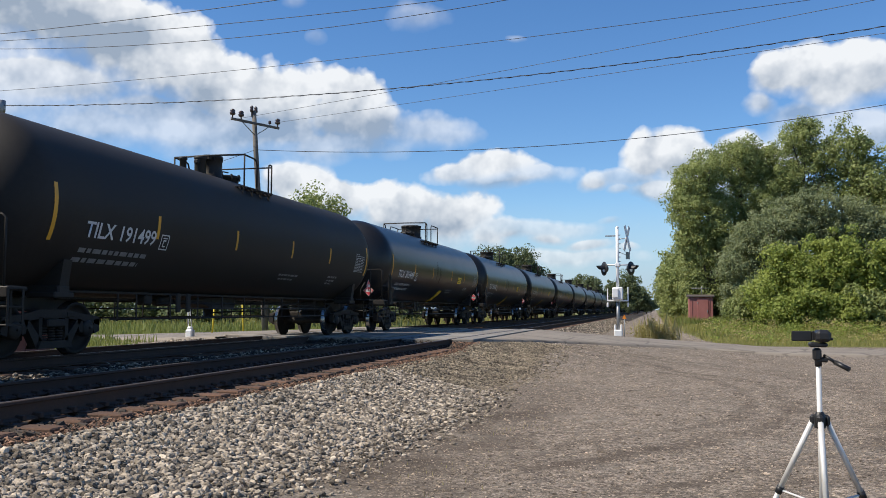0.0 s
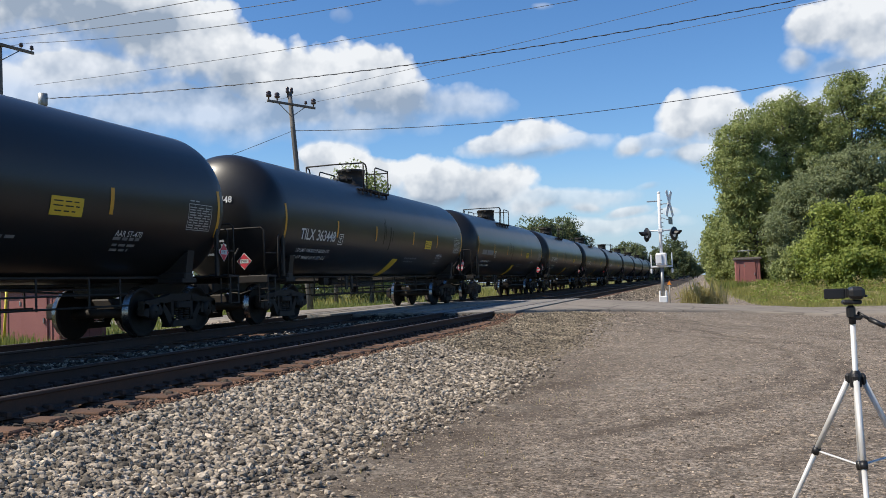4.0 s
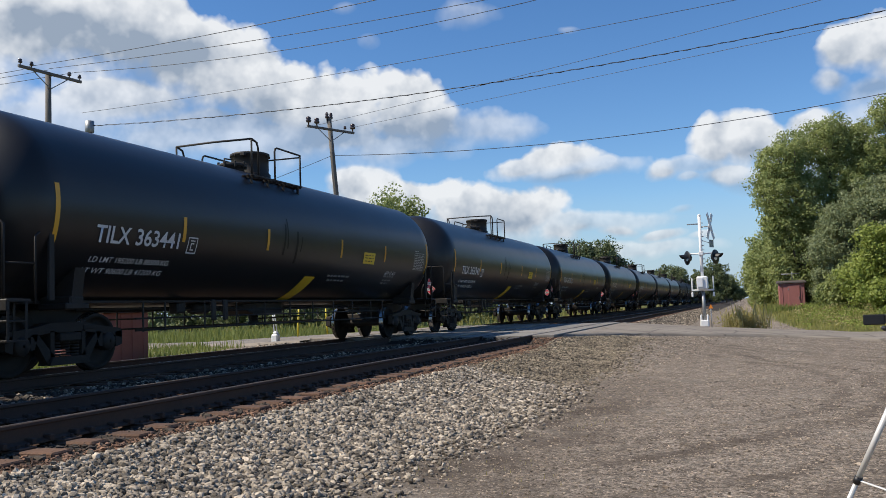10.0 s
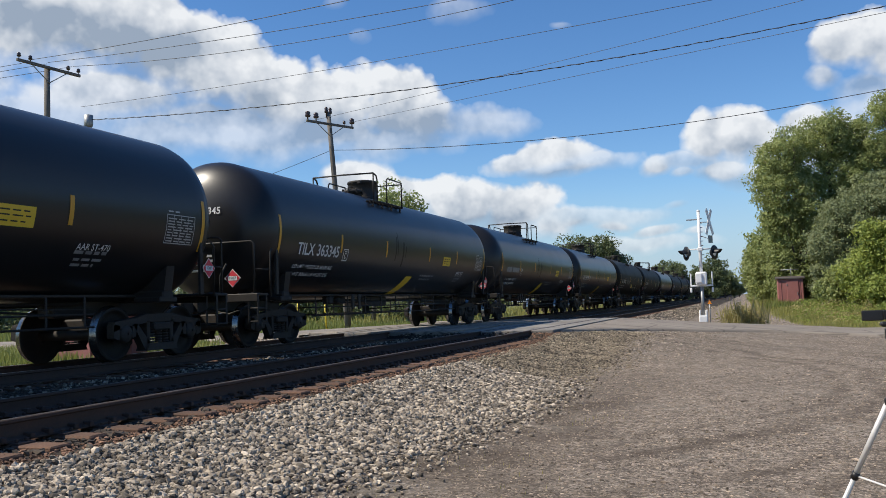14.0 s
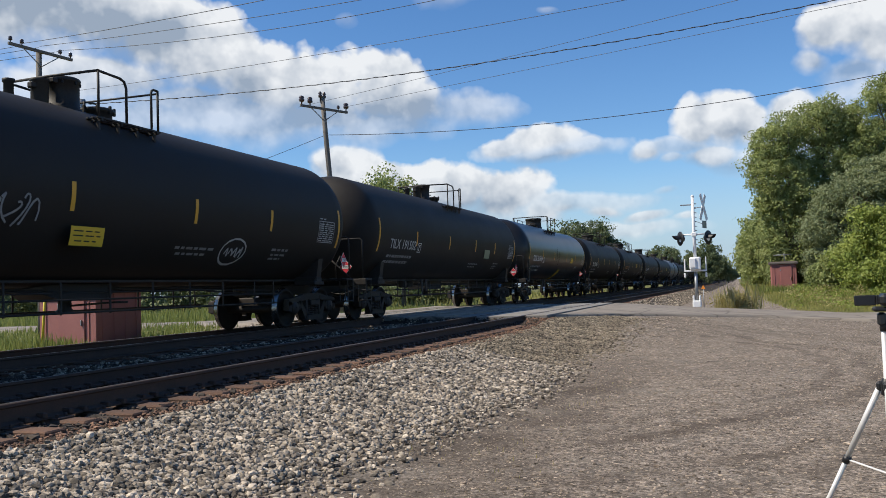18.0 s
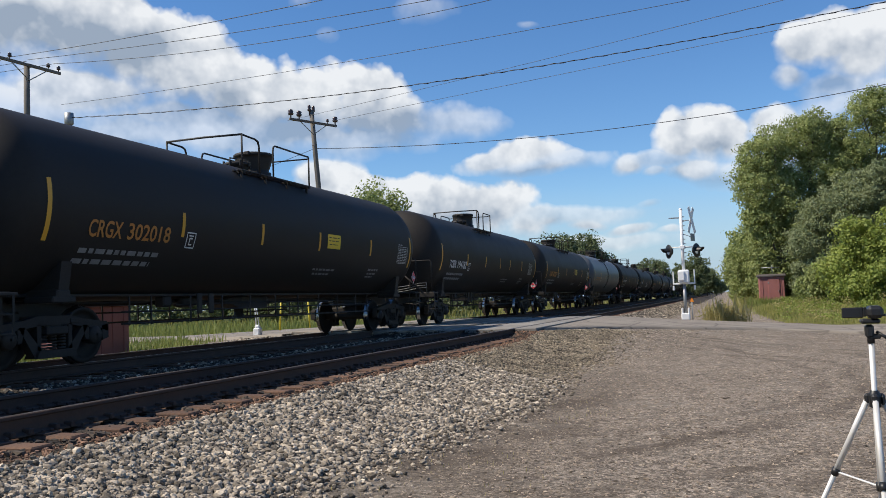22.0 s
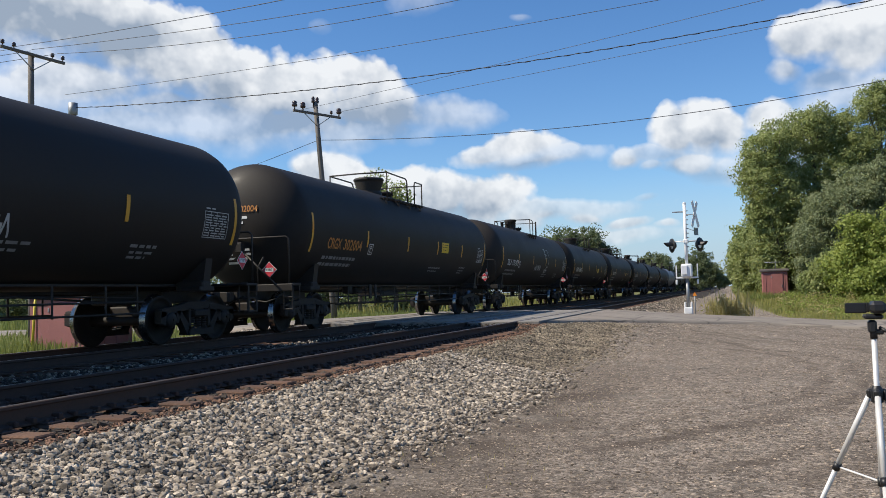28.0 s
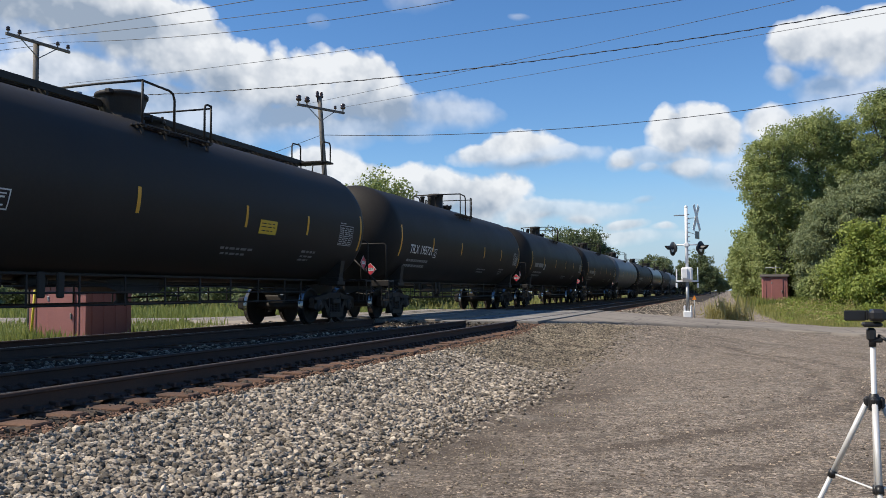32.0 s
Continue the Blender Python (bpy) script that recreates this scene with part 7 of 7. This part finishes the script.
# ---- crossing signal ----
def crossing_signal():
    x, y = -1.68, 38.2
    z0 = 0.42
    top = thing("crossing_signal", pose(x, y, z0), "white railway crossing signal mast with crossbuck and lamps", "crossing signal")
    part("foundation", Shape().box((0, 0, 0.08), (0.36, 0.36, 0.30), 0.04).box((-0.13, 0, 0.32), (0.08, 0.2, 0.28), 0.03).box((0.13, 0, 0.32), (0.08, 0.2, 0.28), 0.03).mesh("foundation", M_ALU), top)
    part("mast_foot", Shape().tube([(0, 0, 0.2), (0, 0, 1.45)], 0.07, 14).mesh("mast_foot", M_GALV), top, "grey galvanised lower mast")
    part("mast", Shape().tube([(0, 0, 1.4), (0, 0, 4.62)], 0.066, 14).lathe([(0.066, 4.6), (0.08, 4.62), (0.05, 4.68), (0.01, 4.7)], 12).mesh("mast", M_ALU), top, "white mast")
    for i in range(10):
        part("mast_clamp", Shape().box((0.09, 0, 2.6 + 0.19 * i), (0.10, 0.05, 0.035), 0.006).mesh("mast_clamp", M_GALV), top)
    n = Vector((math.cos(radians(22)), -math.sin(radians(22)), 0))
    a = Matrix.Rotation(radians(-22 + 90), 3, "Z")
    for k in (-1, 1):
        turn = a @ Matrix.Rotation(radians(90 - k * 28), 3, "Y")
        part("crossbuck_blade", Shape().box(Vector((0.42, 0, 4.15)) + n * 0.02 * k, (1.22, 0.012, 0.21), 0.004, 0, turn).mesh("crossbuck_blade", M_ALU), top, "crossbuck blade seen nearly edge on")
    part("track_count_sign", Shape().box((0.44, 0, 3.42), (0.42, 0.012, 0.32), 0.005, 0, a).mesh("track_count_sign", M_GALV), top)
    part("crossbuck_bracket", Shape().tube([(0, 0, 4.15), (0.42, 0, 4.15)], 0.02, 6).tube([(0, 0, 3.6), (0.44, 0, 3.42)], 0.015, 6).mesh("crossbuck_bracket", M_GALV), top)
    part("top_bracket", Shape().box((-0.26, 0, 4.28), (0.50, 0.06, 0.05), 0.01).mesh("top_bracket", M_GALV), top)
    part("lamp_arm", Shape().tube([(-0.52, 0, 3.02), (0.52, 0, 3.02)], 0.03, 8).box((0, 0, 3.02), (0.2, 0.2, 0.16), 0.02).mesh("lamp_arm", M_ALU), top)
    for k in (-1, 1):
        ax = Vector((k * 0.88, -0.47, 0)).normalized()
        rot = Matrix.Rotation(math.atan2(ax.y, ax.x), 4, "Z")
        c = pose(k * 0.56, 0, 2.86) @ rot
        to = lambda u, v, w: (w, u, v)
        lamp = part("flasher", Shape().lathe([(0.02, -0.16), (0.13, -0.14), (0.15, 0.0), (0.145, 0.02)], 18, to).mesh("flasher", M_BLACK), top, "black crossing lamp", c)
        part("target_disc", Shape().lathe([(0.15, 0.0), (0.30, 0.0), (0.305, 0.012), (0.30, 0.024), (0.15, 0.024)], 24, to).mesh("target_disc", M_BLACK), lamp, "round black backing disc")
        part("lens", Shape().lathe([(0.005, 0.05), (0.08, 0.045), (0.145, 0.02)], 18, to).mesh("lens", M_LAMP), lamp)
        v, f = [], []
        for i in range(13):
            w = radians(-15 + 210 * i / 12)
            v += [(0.02, 0.15 * math.cos(w), 0.15 * math.sin(w)), (0.02 + 0.34 * (0.45 + 0.55 * math.sin(radians(180 * i / 12))), 0.15 * math.cos(w), 0.13 * math.sin(w))]
        for i in range(12):
            f.append([2 * i, 2 * i + 2, 2 * i + 3, 2 * i + 1])
        part("hood", Shape().add(v, f, True).mesh("hood", M_BLACK), lamp)
    part("gate_mechanism", Shape().box((0.0, -0.16, 1.78), (0.46, 0.30, 0.56), 0.05).box((-0.1, -0.34, 1.8), (0.26, 0.06, 0.40), 0.02).mesh("gate_mechanism", M_ALU), top, "white gate mechanism box")
    part("gate_bracket", Shape().box((0, -0.1, 1.48), (0.92, 0.10, 0.07), 0.015).box((-0.43, -0.1, 1.74), (0.05, 0.10, 0.52), 0.015).box((0.43, -0.1, 1.76), (0.05, 0.10, 0.60), 0.015).mesh("gate_bracket", M_ALU), top, "white bracket with counterweight arms")
    for k, dx in ((-1, -0.43), (1, 0.43)):
        part("counterweight", Shape().box((dx, -0.1, 1.30), (0.08, 0.16, 0.20), 0.02).mesh("counterweight", M_ALU), top)
    return top


crossing_signal()


def warning_sign():
    x, y = -1.62, 44.0
    z0 = float(ground_z(np.array(x), np.array(y)))
    top = thing("marker_sign", pose(x, y, z0), "small orange triangular marker sign on a thin post", "sign")
    part("post", Shape().tube([(0, 0, -0.1), (0, 0, 1.15)], 0.025, 8).mesh("post", M_GALV), top)
    s = Shape()
    s.add([(-0.10, -0.03, 1.05), (0.10, -0.03, 1.05), (0, -0.03, 1.26), (-0.10, -0.015, 1.05), (0.10, -0.015, 1.05), (0, -0.015, 1.26)], [[0, 1, 2], [5, 4, 3], [0, 3, 4, 1], [1, 4, 5, 2], [2, 5, 3, 0]])
    part("sign_plate", s.mesh("sign_plate", plain("orange_sign_paint", (0.75, 0.24, 0.02), 0.5)), top)


warning_sign()


# ---- sheds ----
def shed(name, x, y, w, d, h, z0, label, aerial=False):
    top = thing(name, pose(x, y, z0), label, "shed")
    part("plinth", Shape().box((0, 0, 0.06), (w + 0.12, d + 0.12, 0.2), 0.02).mesh("plinth", M_ROAD), top)
    part("wall", Shape().box((0, 0, 0.12 + h / 2), (w, d, h), 0.02).mesh("wall", M_SHED), top, "faded red metal walls")
    for k in range(4):
        part("wall_rib", Shape().box((-w / 2 + w * (k + 0.5) / 4, -d / 2 - 0.008, 0.12 + h / 2), (0.035, 0.022, h - 0.06), 0.006).mesh("wall_rib", M_SHED), top)
        part("wall_rib", Shape().box((w / 2 + 0.008, -d / 2 + d * (k + 0.5) / 4, 0.12 + h / 2), (0.022, 0.035, h - 0.06), 0.006).mesh("wall_rib", M_SHED), top)
    door = part("door", Shape().box((w * 0.08, -d / 2 - 0.02, 0.12 + h * 0.47), (w * 0.46, 0.035, h * 0.88), 0.012).mesh("door", M_SHED), top)
    part("door_handle", Shape().box((w * 0.26, -d / 2 - 0.05, 0.12 + h * 0.46), (0.04, 0.05, 0.16), 0.01).mesh("door_handle", M_GALV), door)
    part("hinge", Shape().box((-w * 0.14, -d / 2 - 0.045, 0.12 + h * 0.78), (0.05, 0.02, 0.12), 0.005).mesh("hinge", M_GALV), door)
    s = Shape()
    o = 0.10
    s.add([(-w / 2 - o, -d / 2 - o, h + 0.12), (w / 2 + o, -d / 2 - o, h + 0.12), (w / 2 + o, d / 2 + o, h + 0.12), (-w / 2 - o, d / 2 + o, h + 0.12),
           (-w / 2 - o, -d / 2 - o, h + 0.19), (w / 2 + o, -d / 2 - o, h + 0.19), (w / 2 + o, d / 2 + o, h + 0.19), (-w / 2 - o, d / 2 + o, h + 0.19), (-w / 2 - o, 0, h + 0.30), (w / 2 + o, 0, h + 0.30)],
          [[3, 2, 1, 0], [0, 1, 5, 4], [2, 3, 7, 6], [4, 5, 9, 8], [6, 7, 8, 9], [0, 4, 8, 7, 3], [1, 2, 6, 9, 5]])
    part("roof", s.mesh("roof", M_SHEDROOF), top, "dark low-pitched metal roof")
    if aerial:
        part("aerial", Shape().tube([(0.1, 0, h + 0.2), (0.1, 0, h + 0.85)], 0.025, 6).tube([(-0.55, 0, h + 0.72), (0.55, 0, h + 0.72)], 0.03, 6).mesh("aerial", M_GALV), top)
    return top


shed("relay_shed", -18.05, 20.95, 2.0, 1.95, 1.55, 0.05, "faded red metal relay shed in the grass beyond the tracks")
shed("signal_shed", 2.77, 60, 1.5, 1.7, 1.72, 0.50, "small faded red metal shed before the trees", True)


# ---- markers beyond the tracks ----
def pedestal():
    x, y = -14.6, 25.2
    z0 = float(ground_z(np.array(x), np.array(y)))
    top = thing("cable_pedestal", pose(x, y, z0), "white utility pedestal with a leaning white rod", "pedestal")
    part("body", Shape().box((0, 0, 0.14), (0.24, 0.22, 0.34), 0.04).box((0, 0, 0.34), (0.17, 0.15, 0.12), 0.04).mesh("body", M_ALU), top)
    part("rod", Shape().tube([(-0.05, 0, 0.3), (-0.10, 0, 1.15)], 0.022, 8).tube([(0.06, 0, 0.3), (-0.04, 0, 1.1)], 0.018, 8).mesh("rod", M_ALU), top)


pedestal()


def stake(x, y, h, lean):
    z0 = float(ground_z(np.array(x), np.array(y)))
    top = thing("marker_stake", pose(x, y, z0, 0, lean, 0), "thin yellow plastic marker stake standing in grass", "marker stake", "yellow marker stakes")
    part("stake", Shape().tube([(0, 0, -0.15), (0, 0, h)], 0.034, 10).lathe([(0.034, h), (0.025, h + 0.04), (0.005, h + 0.05)], 10).mesh("stake", M_STAKE), top)


for x, y, h, lean in ((-17.3, 31.6, 1.5, 4), (-17.6, 34.9, 1.5, -3), (-17.2, 18.1, 1.8, 5)):
    stake(x, y, h, lean)


# ---- tripod with camcorder ----
def tripod():
    x, y = 0.50, 3.57
    z0 = float(ground_z(np.array(x), np.array(y)))
    top = thing("tripod", pose(x, y, z0), "silver aluminium tripod standing on the gravel", "tripod")
    hub = 1.087
    part("centre_column", Shape().tube([(0, 0, 0.70), (0, 0, 1.325)], 0.0098, 12).mesh("centre_column", M_SILVER), top)
    part("hub", Shape().lathe([(0.01, hub - 0.035), (0.021, hub - 0.03), (0.022, hub + 0.012), (0.016, hub + 0.025), (0.013, hub + 0.03)], 14).mesh("hub", M_BLACK), top, "black plastic hub")
    part("collar", Shape().box((0.026, 0, hub - 0.005), (0.018, 0.022, 0.04), 0.008).mesh("collar", M_BLACK), top)
    for k, az in enumerate((-95, 25, 145)):
        d = Vector((math.cos(radians(az)), math.sin(radians(az)), 0))
        a, b = Vector((0, 0, hub)) + d * 0.026, Vector((0, 0, 0.02)) + d * 0.56
        j1, j2 = a.lerp(b, 0.27), a.lerp(b, 0.62)
        leg = part("leg", Shape().tube([a, j1], 0.0108, 10).tube([j1, j2], 0.0092, 10).tube([j2, b], 0.0076, 10).mesh("leg", M_SILVER), top, "silver telescopic leg")
        part("clamp", Shape().tube([a.lerp(b, 0.258), a.lerp(b, 0.282)], 0.0145, 10).mesh("clamp", M_BLACK), leg)
        part("clamp", Shape().tube([a.lerp(b, 0.61), a.lerp(b, 0.635)], 0.013, 10).mesh("clamp", M_BLACK), leg)
        part("rubber_foot", Shape().tube([a.lerp(b, 0.985), b], 0.014, 10).mesh("rubber_foot", M_BLACK), leg)
        part("leg_joint", Shape().box(a, (0.026, 0.026, 0.036), 0.008).mesh("leg_joint", M_BLACK), leg)
        c = Vector((0, 0, 0.765))
        part("spreader", Shape().box((c + j1) / 2, ((j1 - c).length, 0.012, 0.006), 0.002, 0, (j1 - c).to_track_quat("X", "Z").to_matrix()).mesh("spreader", M_SILVER), top)
    part("spreader_ring", Shape().tube([(0, 0, 0.75), (0, 0, 0.78)], 0.015, 12).mesh("spreader_ring", M_BLACK), top)
    part("pan_head", Shape().tube([(0, 0, 1.29), (0, 0, 1.33)], 0.013, 12).box((-0.004, 0, 1.335), (0.030, 0.036, 0.050), 0.008).box((0.018, 0, 1.315), (0.034, 0.022, 0.020), 0.006).box((0.0, 0, 1.372), (0.066, 0.05, 0.018), 0.006).mesh("pan_head", M_BLACK), top)
    part("pan_handle", Shape().tube([(0.02, 0, 1.332), (0.055, -0.02, 1.307)], 0.006, 8).tube([(0.055, -0.02, 1.307), (0.10, -0.05, 1.282)], 0.0095, 10).mesh("pan_handle", M_BLACK), top)
    cam_top = thing("camcorder", pose(x - 0.015, y, z0 + 1.383) @ Matrix.Scale(0.88, 4), "small black camcorder with open screen on the tripod", "camcorder")
    part("body", Shape().box((0.035, 0, 0.026), (0.062, 0.11, 0.052), 0.014).mesh("body", M_BLACK), cam_top)
    part("lens_barrel", Shape().lathe([(0.018, 0.05), (0.022, 0.056), (0.022, 0.085), (0.018, 0.088), (0.005, 0.08)], 14, lambda u, v, w: (0.038 + u, w, 0.03 + v)).mesh("lens_barrel", M_BLACK), cam_top)
    part("screen", Shape().box((-0.045, 0.02, 0.024), (0.085, 0.010, 0.044), 0.004).mesh("screen", M_BLACK), cam_top, "flip-out screen")
    part("hinge", Shape().box((0.002, 0.02, 0.026), (0.012, 0.016, 0.04), 0.003).mesh("hinge", M_BLACK), cam_top)
    part("strap", Shape().tube([(0.066, -0.03, 0.012), (0.076, 0.0, 0.012), (0.066, 0.035, 0.012)], 0.006, 6).mesh("strap", M_BLACK), cam_top)


tripod()


# ---- parked cars ----
def car_paint(name, a, b):
    m, t, p = nodes_of(name)
    col = mixed(t, ramp(t, noise_tex(t, 1.2, 4), 0.3, 0.7), a, b)
    t.links.new(col, p.inputs["Base Color"])
    p.inputs["Metallic"].default_value = 0.1
    p.inputs["Roughness"].default_value = 0.42
    p.inputs["Coat Weight"].default_value = 0.45
    p.inputs["Coat Roughness"].default_value = 0.10
    return m


M_GLASS = plain("dark_car_glass", (0.015, 0.018, 0.02), 0.05)
M_CHROME = surface("bright_chrome", (0.6, 0.6, 0.6), (0.75, 0.75, 0.75), 3, 40, 0.08, 0.14, 1.0, 0.02, 0.001, 0.3)
M_TYRE = surface("black_tyre_rubber", (0.012, 0.012, 0.012), (0.03, 0.029, 0.028), 3, 40, 0.75, 0.9, 0, 0.3, 0.004, 0.4)
M_AMBER = plain("amber_lens", (0.75, 0.16, 0.01), 0.15)
M_CLEAR = plain("clear_headlamp_lens", (0.62, 0.64, 0.66), 0.08)


def sedan(name, m, paint, label, length=5.2, wide=1.86, hood_z=0.92, roof_z=1.42, trim=None):
    """A saloon car; its front looks along -x, its base at the origin."""
    trim = trim or M_CHROME
    top = thing(name, m, label, "car", "parked cars")
    L, W2 = length, wide / 2
    # sections along x: place, half width at the belt, bottom, belt height
    secs = [(-L / 2, 0.72, 0.34, 0.66), (-L / 2 + 0.06, 0.80, 0.27, 0.74), (-L / 2 + 0.30, 0.95, 0.22, hood_z - 0.10), (-L / 2 + 0.75, 1.0, 0.20, hood_z - 0.02), (-L / 2 + 1.55, 1.0, 0.20, hood_z + 0.05),
            (0.2, 1.0, 0.20, hood_z + 0.08), (L / 2 - 1.1, 1.0, 0.20, hood_z + 0.07), (L / 2 - 0.35, 0.96, 0.24, hood_z + 0.03), (L / 2 - 0.06, 0.84, 0.30, hood_z - 0.10), (L / 2, 0.76, 0.36, hood_z - 0.22)]
    s = Shape()
    rings = []
    for x, k, zb, zt in secs:
        w = W2 * k
        h = zt - zb
        rings.append([(x, -w * 0.86, zb), (x, -w * 0.97, zb + 0.12 * h), (x, -w, zb + 0.45 * h), (x, -w * 0.985, zb + 0.74 * h), (x, -w * 0.94, zb + 0.92 * h), (x, -w * 0.80, zt), (x, -w * 0.4, zt + 0.022), (x, 0, zt + 0.03),
                      (x, w * 0.4, zt + 0.022), (x, w * 0.80, zt), (x, w * 0.94, zb + 0.92 * h), (x, w * 0.985, zb + 0.74 * h), (x, w, zb + 0.45 * h), (x, w * 0.97, zb + 0.12 * h), (x, w * 0.86, zb)])
    n = len(rings[0])
    f = []
    for i in range(len(rings) - 1):
        for k in range(n):
            f.append([i * n + k, i * n + (k + 1) % n, (i + 1) * n + (k + 1) % n, (i + 1) * n + k])
    f += [list(range(n))[::-1], list(range((len(rings) - 1) * n, len(rings) * n))]
    body = part("body", s.add([p for r in rings for p in r], f, True).mesh("body", paint), top)
    g = Shape()
    z0 = hood_z + 0.05
    xs = (-L / 2 + 1.75, -L / 2 + 2.55, L / 2 - 1.75, L / 2 - 0.95)
    v = [(xs[0], -W2 * 0.84, z0), (xs[0], W2 * 0.84, z0), (xs[1], -W2 * 0.66, roof_z - 0.03), (xs[1], W2 * 0.66, roof_z - 0.03), (xs[2], -W2 * 0.66, roof_z - 0.03), (xs[2], W2 * 0.66, roof_z - 0.03), (xs[3], -W2 * 0.82, z0), (xs[3], W2 * 0.82, z0)]
    part("windows", g.add(v, [[0, 1, 3, 2], [2, 3, 5, 4], [4, 5, 7, 6], [0, 2, 4, 6], [1, 7, 5, 3]]).mesh("windows", M_GLASS), top, "dark car windows")
    part("roof", Shape().box(((xs[1] + xs[2]) / 2, 0, roof_z - 0.02), (xs[2] - xs[1] + 0.12, W2 * 1.36, 0.06), 0.028).mesh("roof", paint), top)
    for k in (-1, 1):
        for a, b in ((0, 2), (4, 6)):
            p, q = Vector(v[a]), Vector(v[b])
            p.y, q.y = abs(p.y) * k, abs(q.y) * k
            part("pillar", Shape().tube([p, q], 0.035, 6).mesh("pillar", paint), top)
        part("pillar", Shape().tube([((xs[1] + xs[2]) / 2, k * W2 * 0.83, z0), ((xs[1] + xs[2]) / 2, k * W2 * 0.67, roof_z - 0.04)], 0.04, 6).mesh("pillar", paint), top)
        lamp = part("headlight", Shape().box((-L / 2 + 0.17, k * W2 * 0.70, hood_z - 0.21), (0.20, 0.34, 0.17), 0.05, 0, Matrix.Rotation(radians(-k * 22), 3, "Z")).mesh("headlight", M_CLEAR), top, "clear headlight")
        part("turn_signal", Shape().box((-L / 2 + 0.30, k * W2 * 0.885, hood_z - 0.22), (0.16, 0.10, 0.15), 0.04, 0, Matrix.Rotation(radians(-k * 40), 3, "Z")).mesh("turn_signal", M_AMBER), lamp, "amber turn signal")
        part("fog_lamp", Shape().box((-L / 2 + 0.10, k * W2 * 0.66, 0.42), (0.10, 0.20, 0.08), 0.02).mesh("fog_lamp", M_CLEAR), top)
        part("mirror", Shape().box((xs[0] + 0.35, k * (W2 + 0.09), z0 + 0.05), (0.12, 0.20, 0.13), 0.04).mesh("mirror", paint), top)
        part("tail_light", Shape().box((L / 2 - 0.05, k * W2 * 0.62, hood_z - 0.12), (0.10, 0.30, 0.16), 0.03).mesh("tail_light", M_RED), top)
        for x in (-L / 2 + 0.98, L / 2 - 1.12):
            to = lambda u, w, c, x=x: (x + u, c, 0.325 + w)
            y0 = k * (W2 - 0.10)
            wh = part("wheel", Shape().lathe([(0.20, y0 - 0.10), (0.30, y0 - 0.11), (0.325, y0 - 0.07), (0.325, y0 + 0.07), (0.30, y0 + 0.11), (0.20, y0 + 0.10)], 24, to).mesh("wheel", M_TYRE), top)
            part("rim", Shape().lathe([(0.01, y0 + k * 0.07), (0.06, y0 + k * 0.085), (0.17, y0 + k * 0.07), (0.205, y0 + k * 0.10)], 20, to).mesh("rim", M_CHROME), wh)
    grille = part("grille", Shape().box((-L / 2 + 0.0, 0, hood_z - 0.24), (0.08, W2 * 0.86, 0.20), 0.03).mesh("grille", M_BLACK), top)
    for i in range(9):
        part("grille_bar", Shape().box((-L / 2 - 0.045, -W2 * 0.40 + W2 * 0.10 * i, hood_z - 0.24), (0.014, 0.012, 0.18), 0.004).mesh("grille_bar", trim), grille)
    for i in range(4):
        part("grille_bar", Shape().box((-L / 2 - 0.045, 0, hood_z - 0.31 + 0.05 * i), (0.012, W2 * 0.82, 0.010), 0.003).mesh("grille_bar", trim), grille)
    bumper = part("bumper", Shape().box((-L / 2 - 0.02, 0, 0.52), (0.16, W2 * 1.66, 0.16), 0.06).mesh("bumper", paint), top)
    for i in range(4):
        part("air_slot", Shape().box((-L / 2 - 0.09, 0, 0.40 + 0.025 * i - 0.03), (0.02, W2 * 0.9, 0.012), 0.004).mesh("air_slot", trim), bumper)
    part("hood_ornament", Shape().tube([(-L / 2 + 0.10, 0, hood_z - 0.05), (-L / 2 + 0.10, 0, hood_z + 0.03)], 0.012, 8).mesh("hood_ornament", trim), top)
    return top


sedan("parked_sedan", pose(3.60 + 2.65, 13.7, 0.0, 0, 0, 4), car_paint("grey_green_car_paint", (0.16, 0.20, 0.19), (0.20, 0.24, 0.23)), "grey-green full-size sedan parked on the gravel")
sedan("parked_car", pose(3.46, 3.98, 0.0, 0, 0, 1), car_paint("black_car_paint", (0.006, 0.006, 0.007), (0.010, 0.010, 0.011)), "glossy black car parked beside the tripod", 4.7, 1.78, 0.58, 1.16, M_BLACK)


motions()
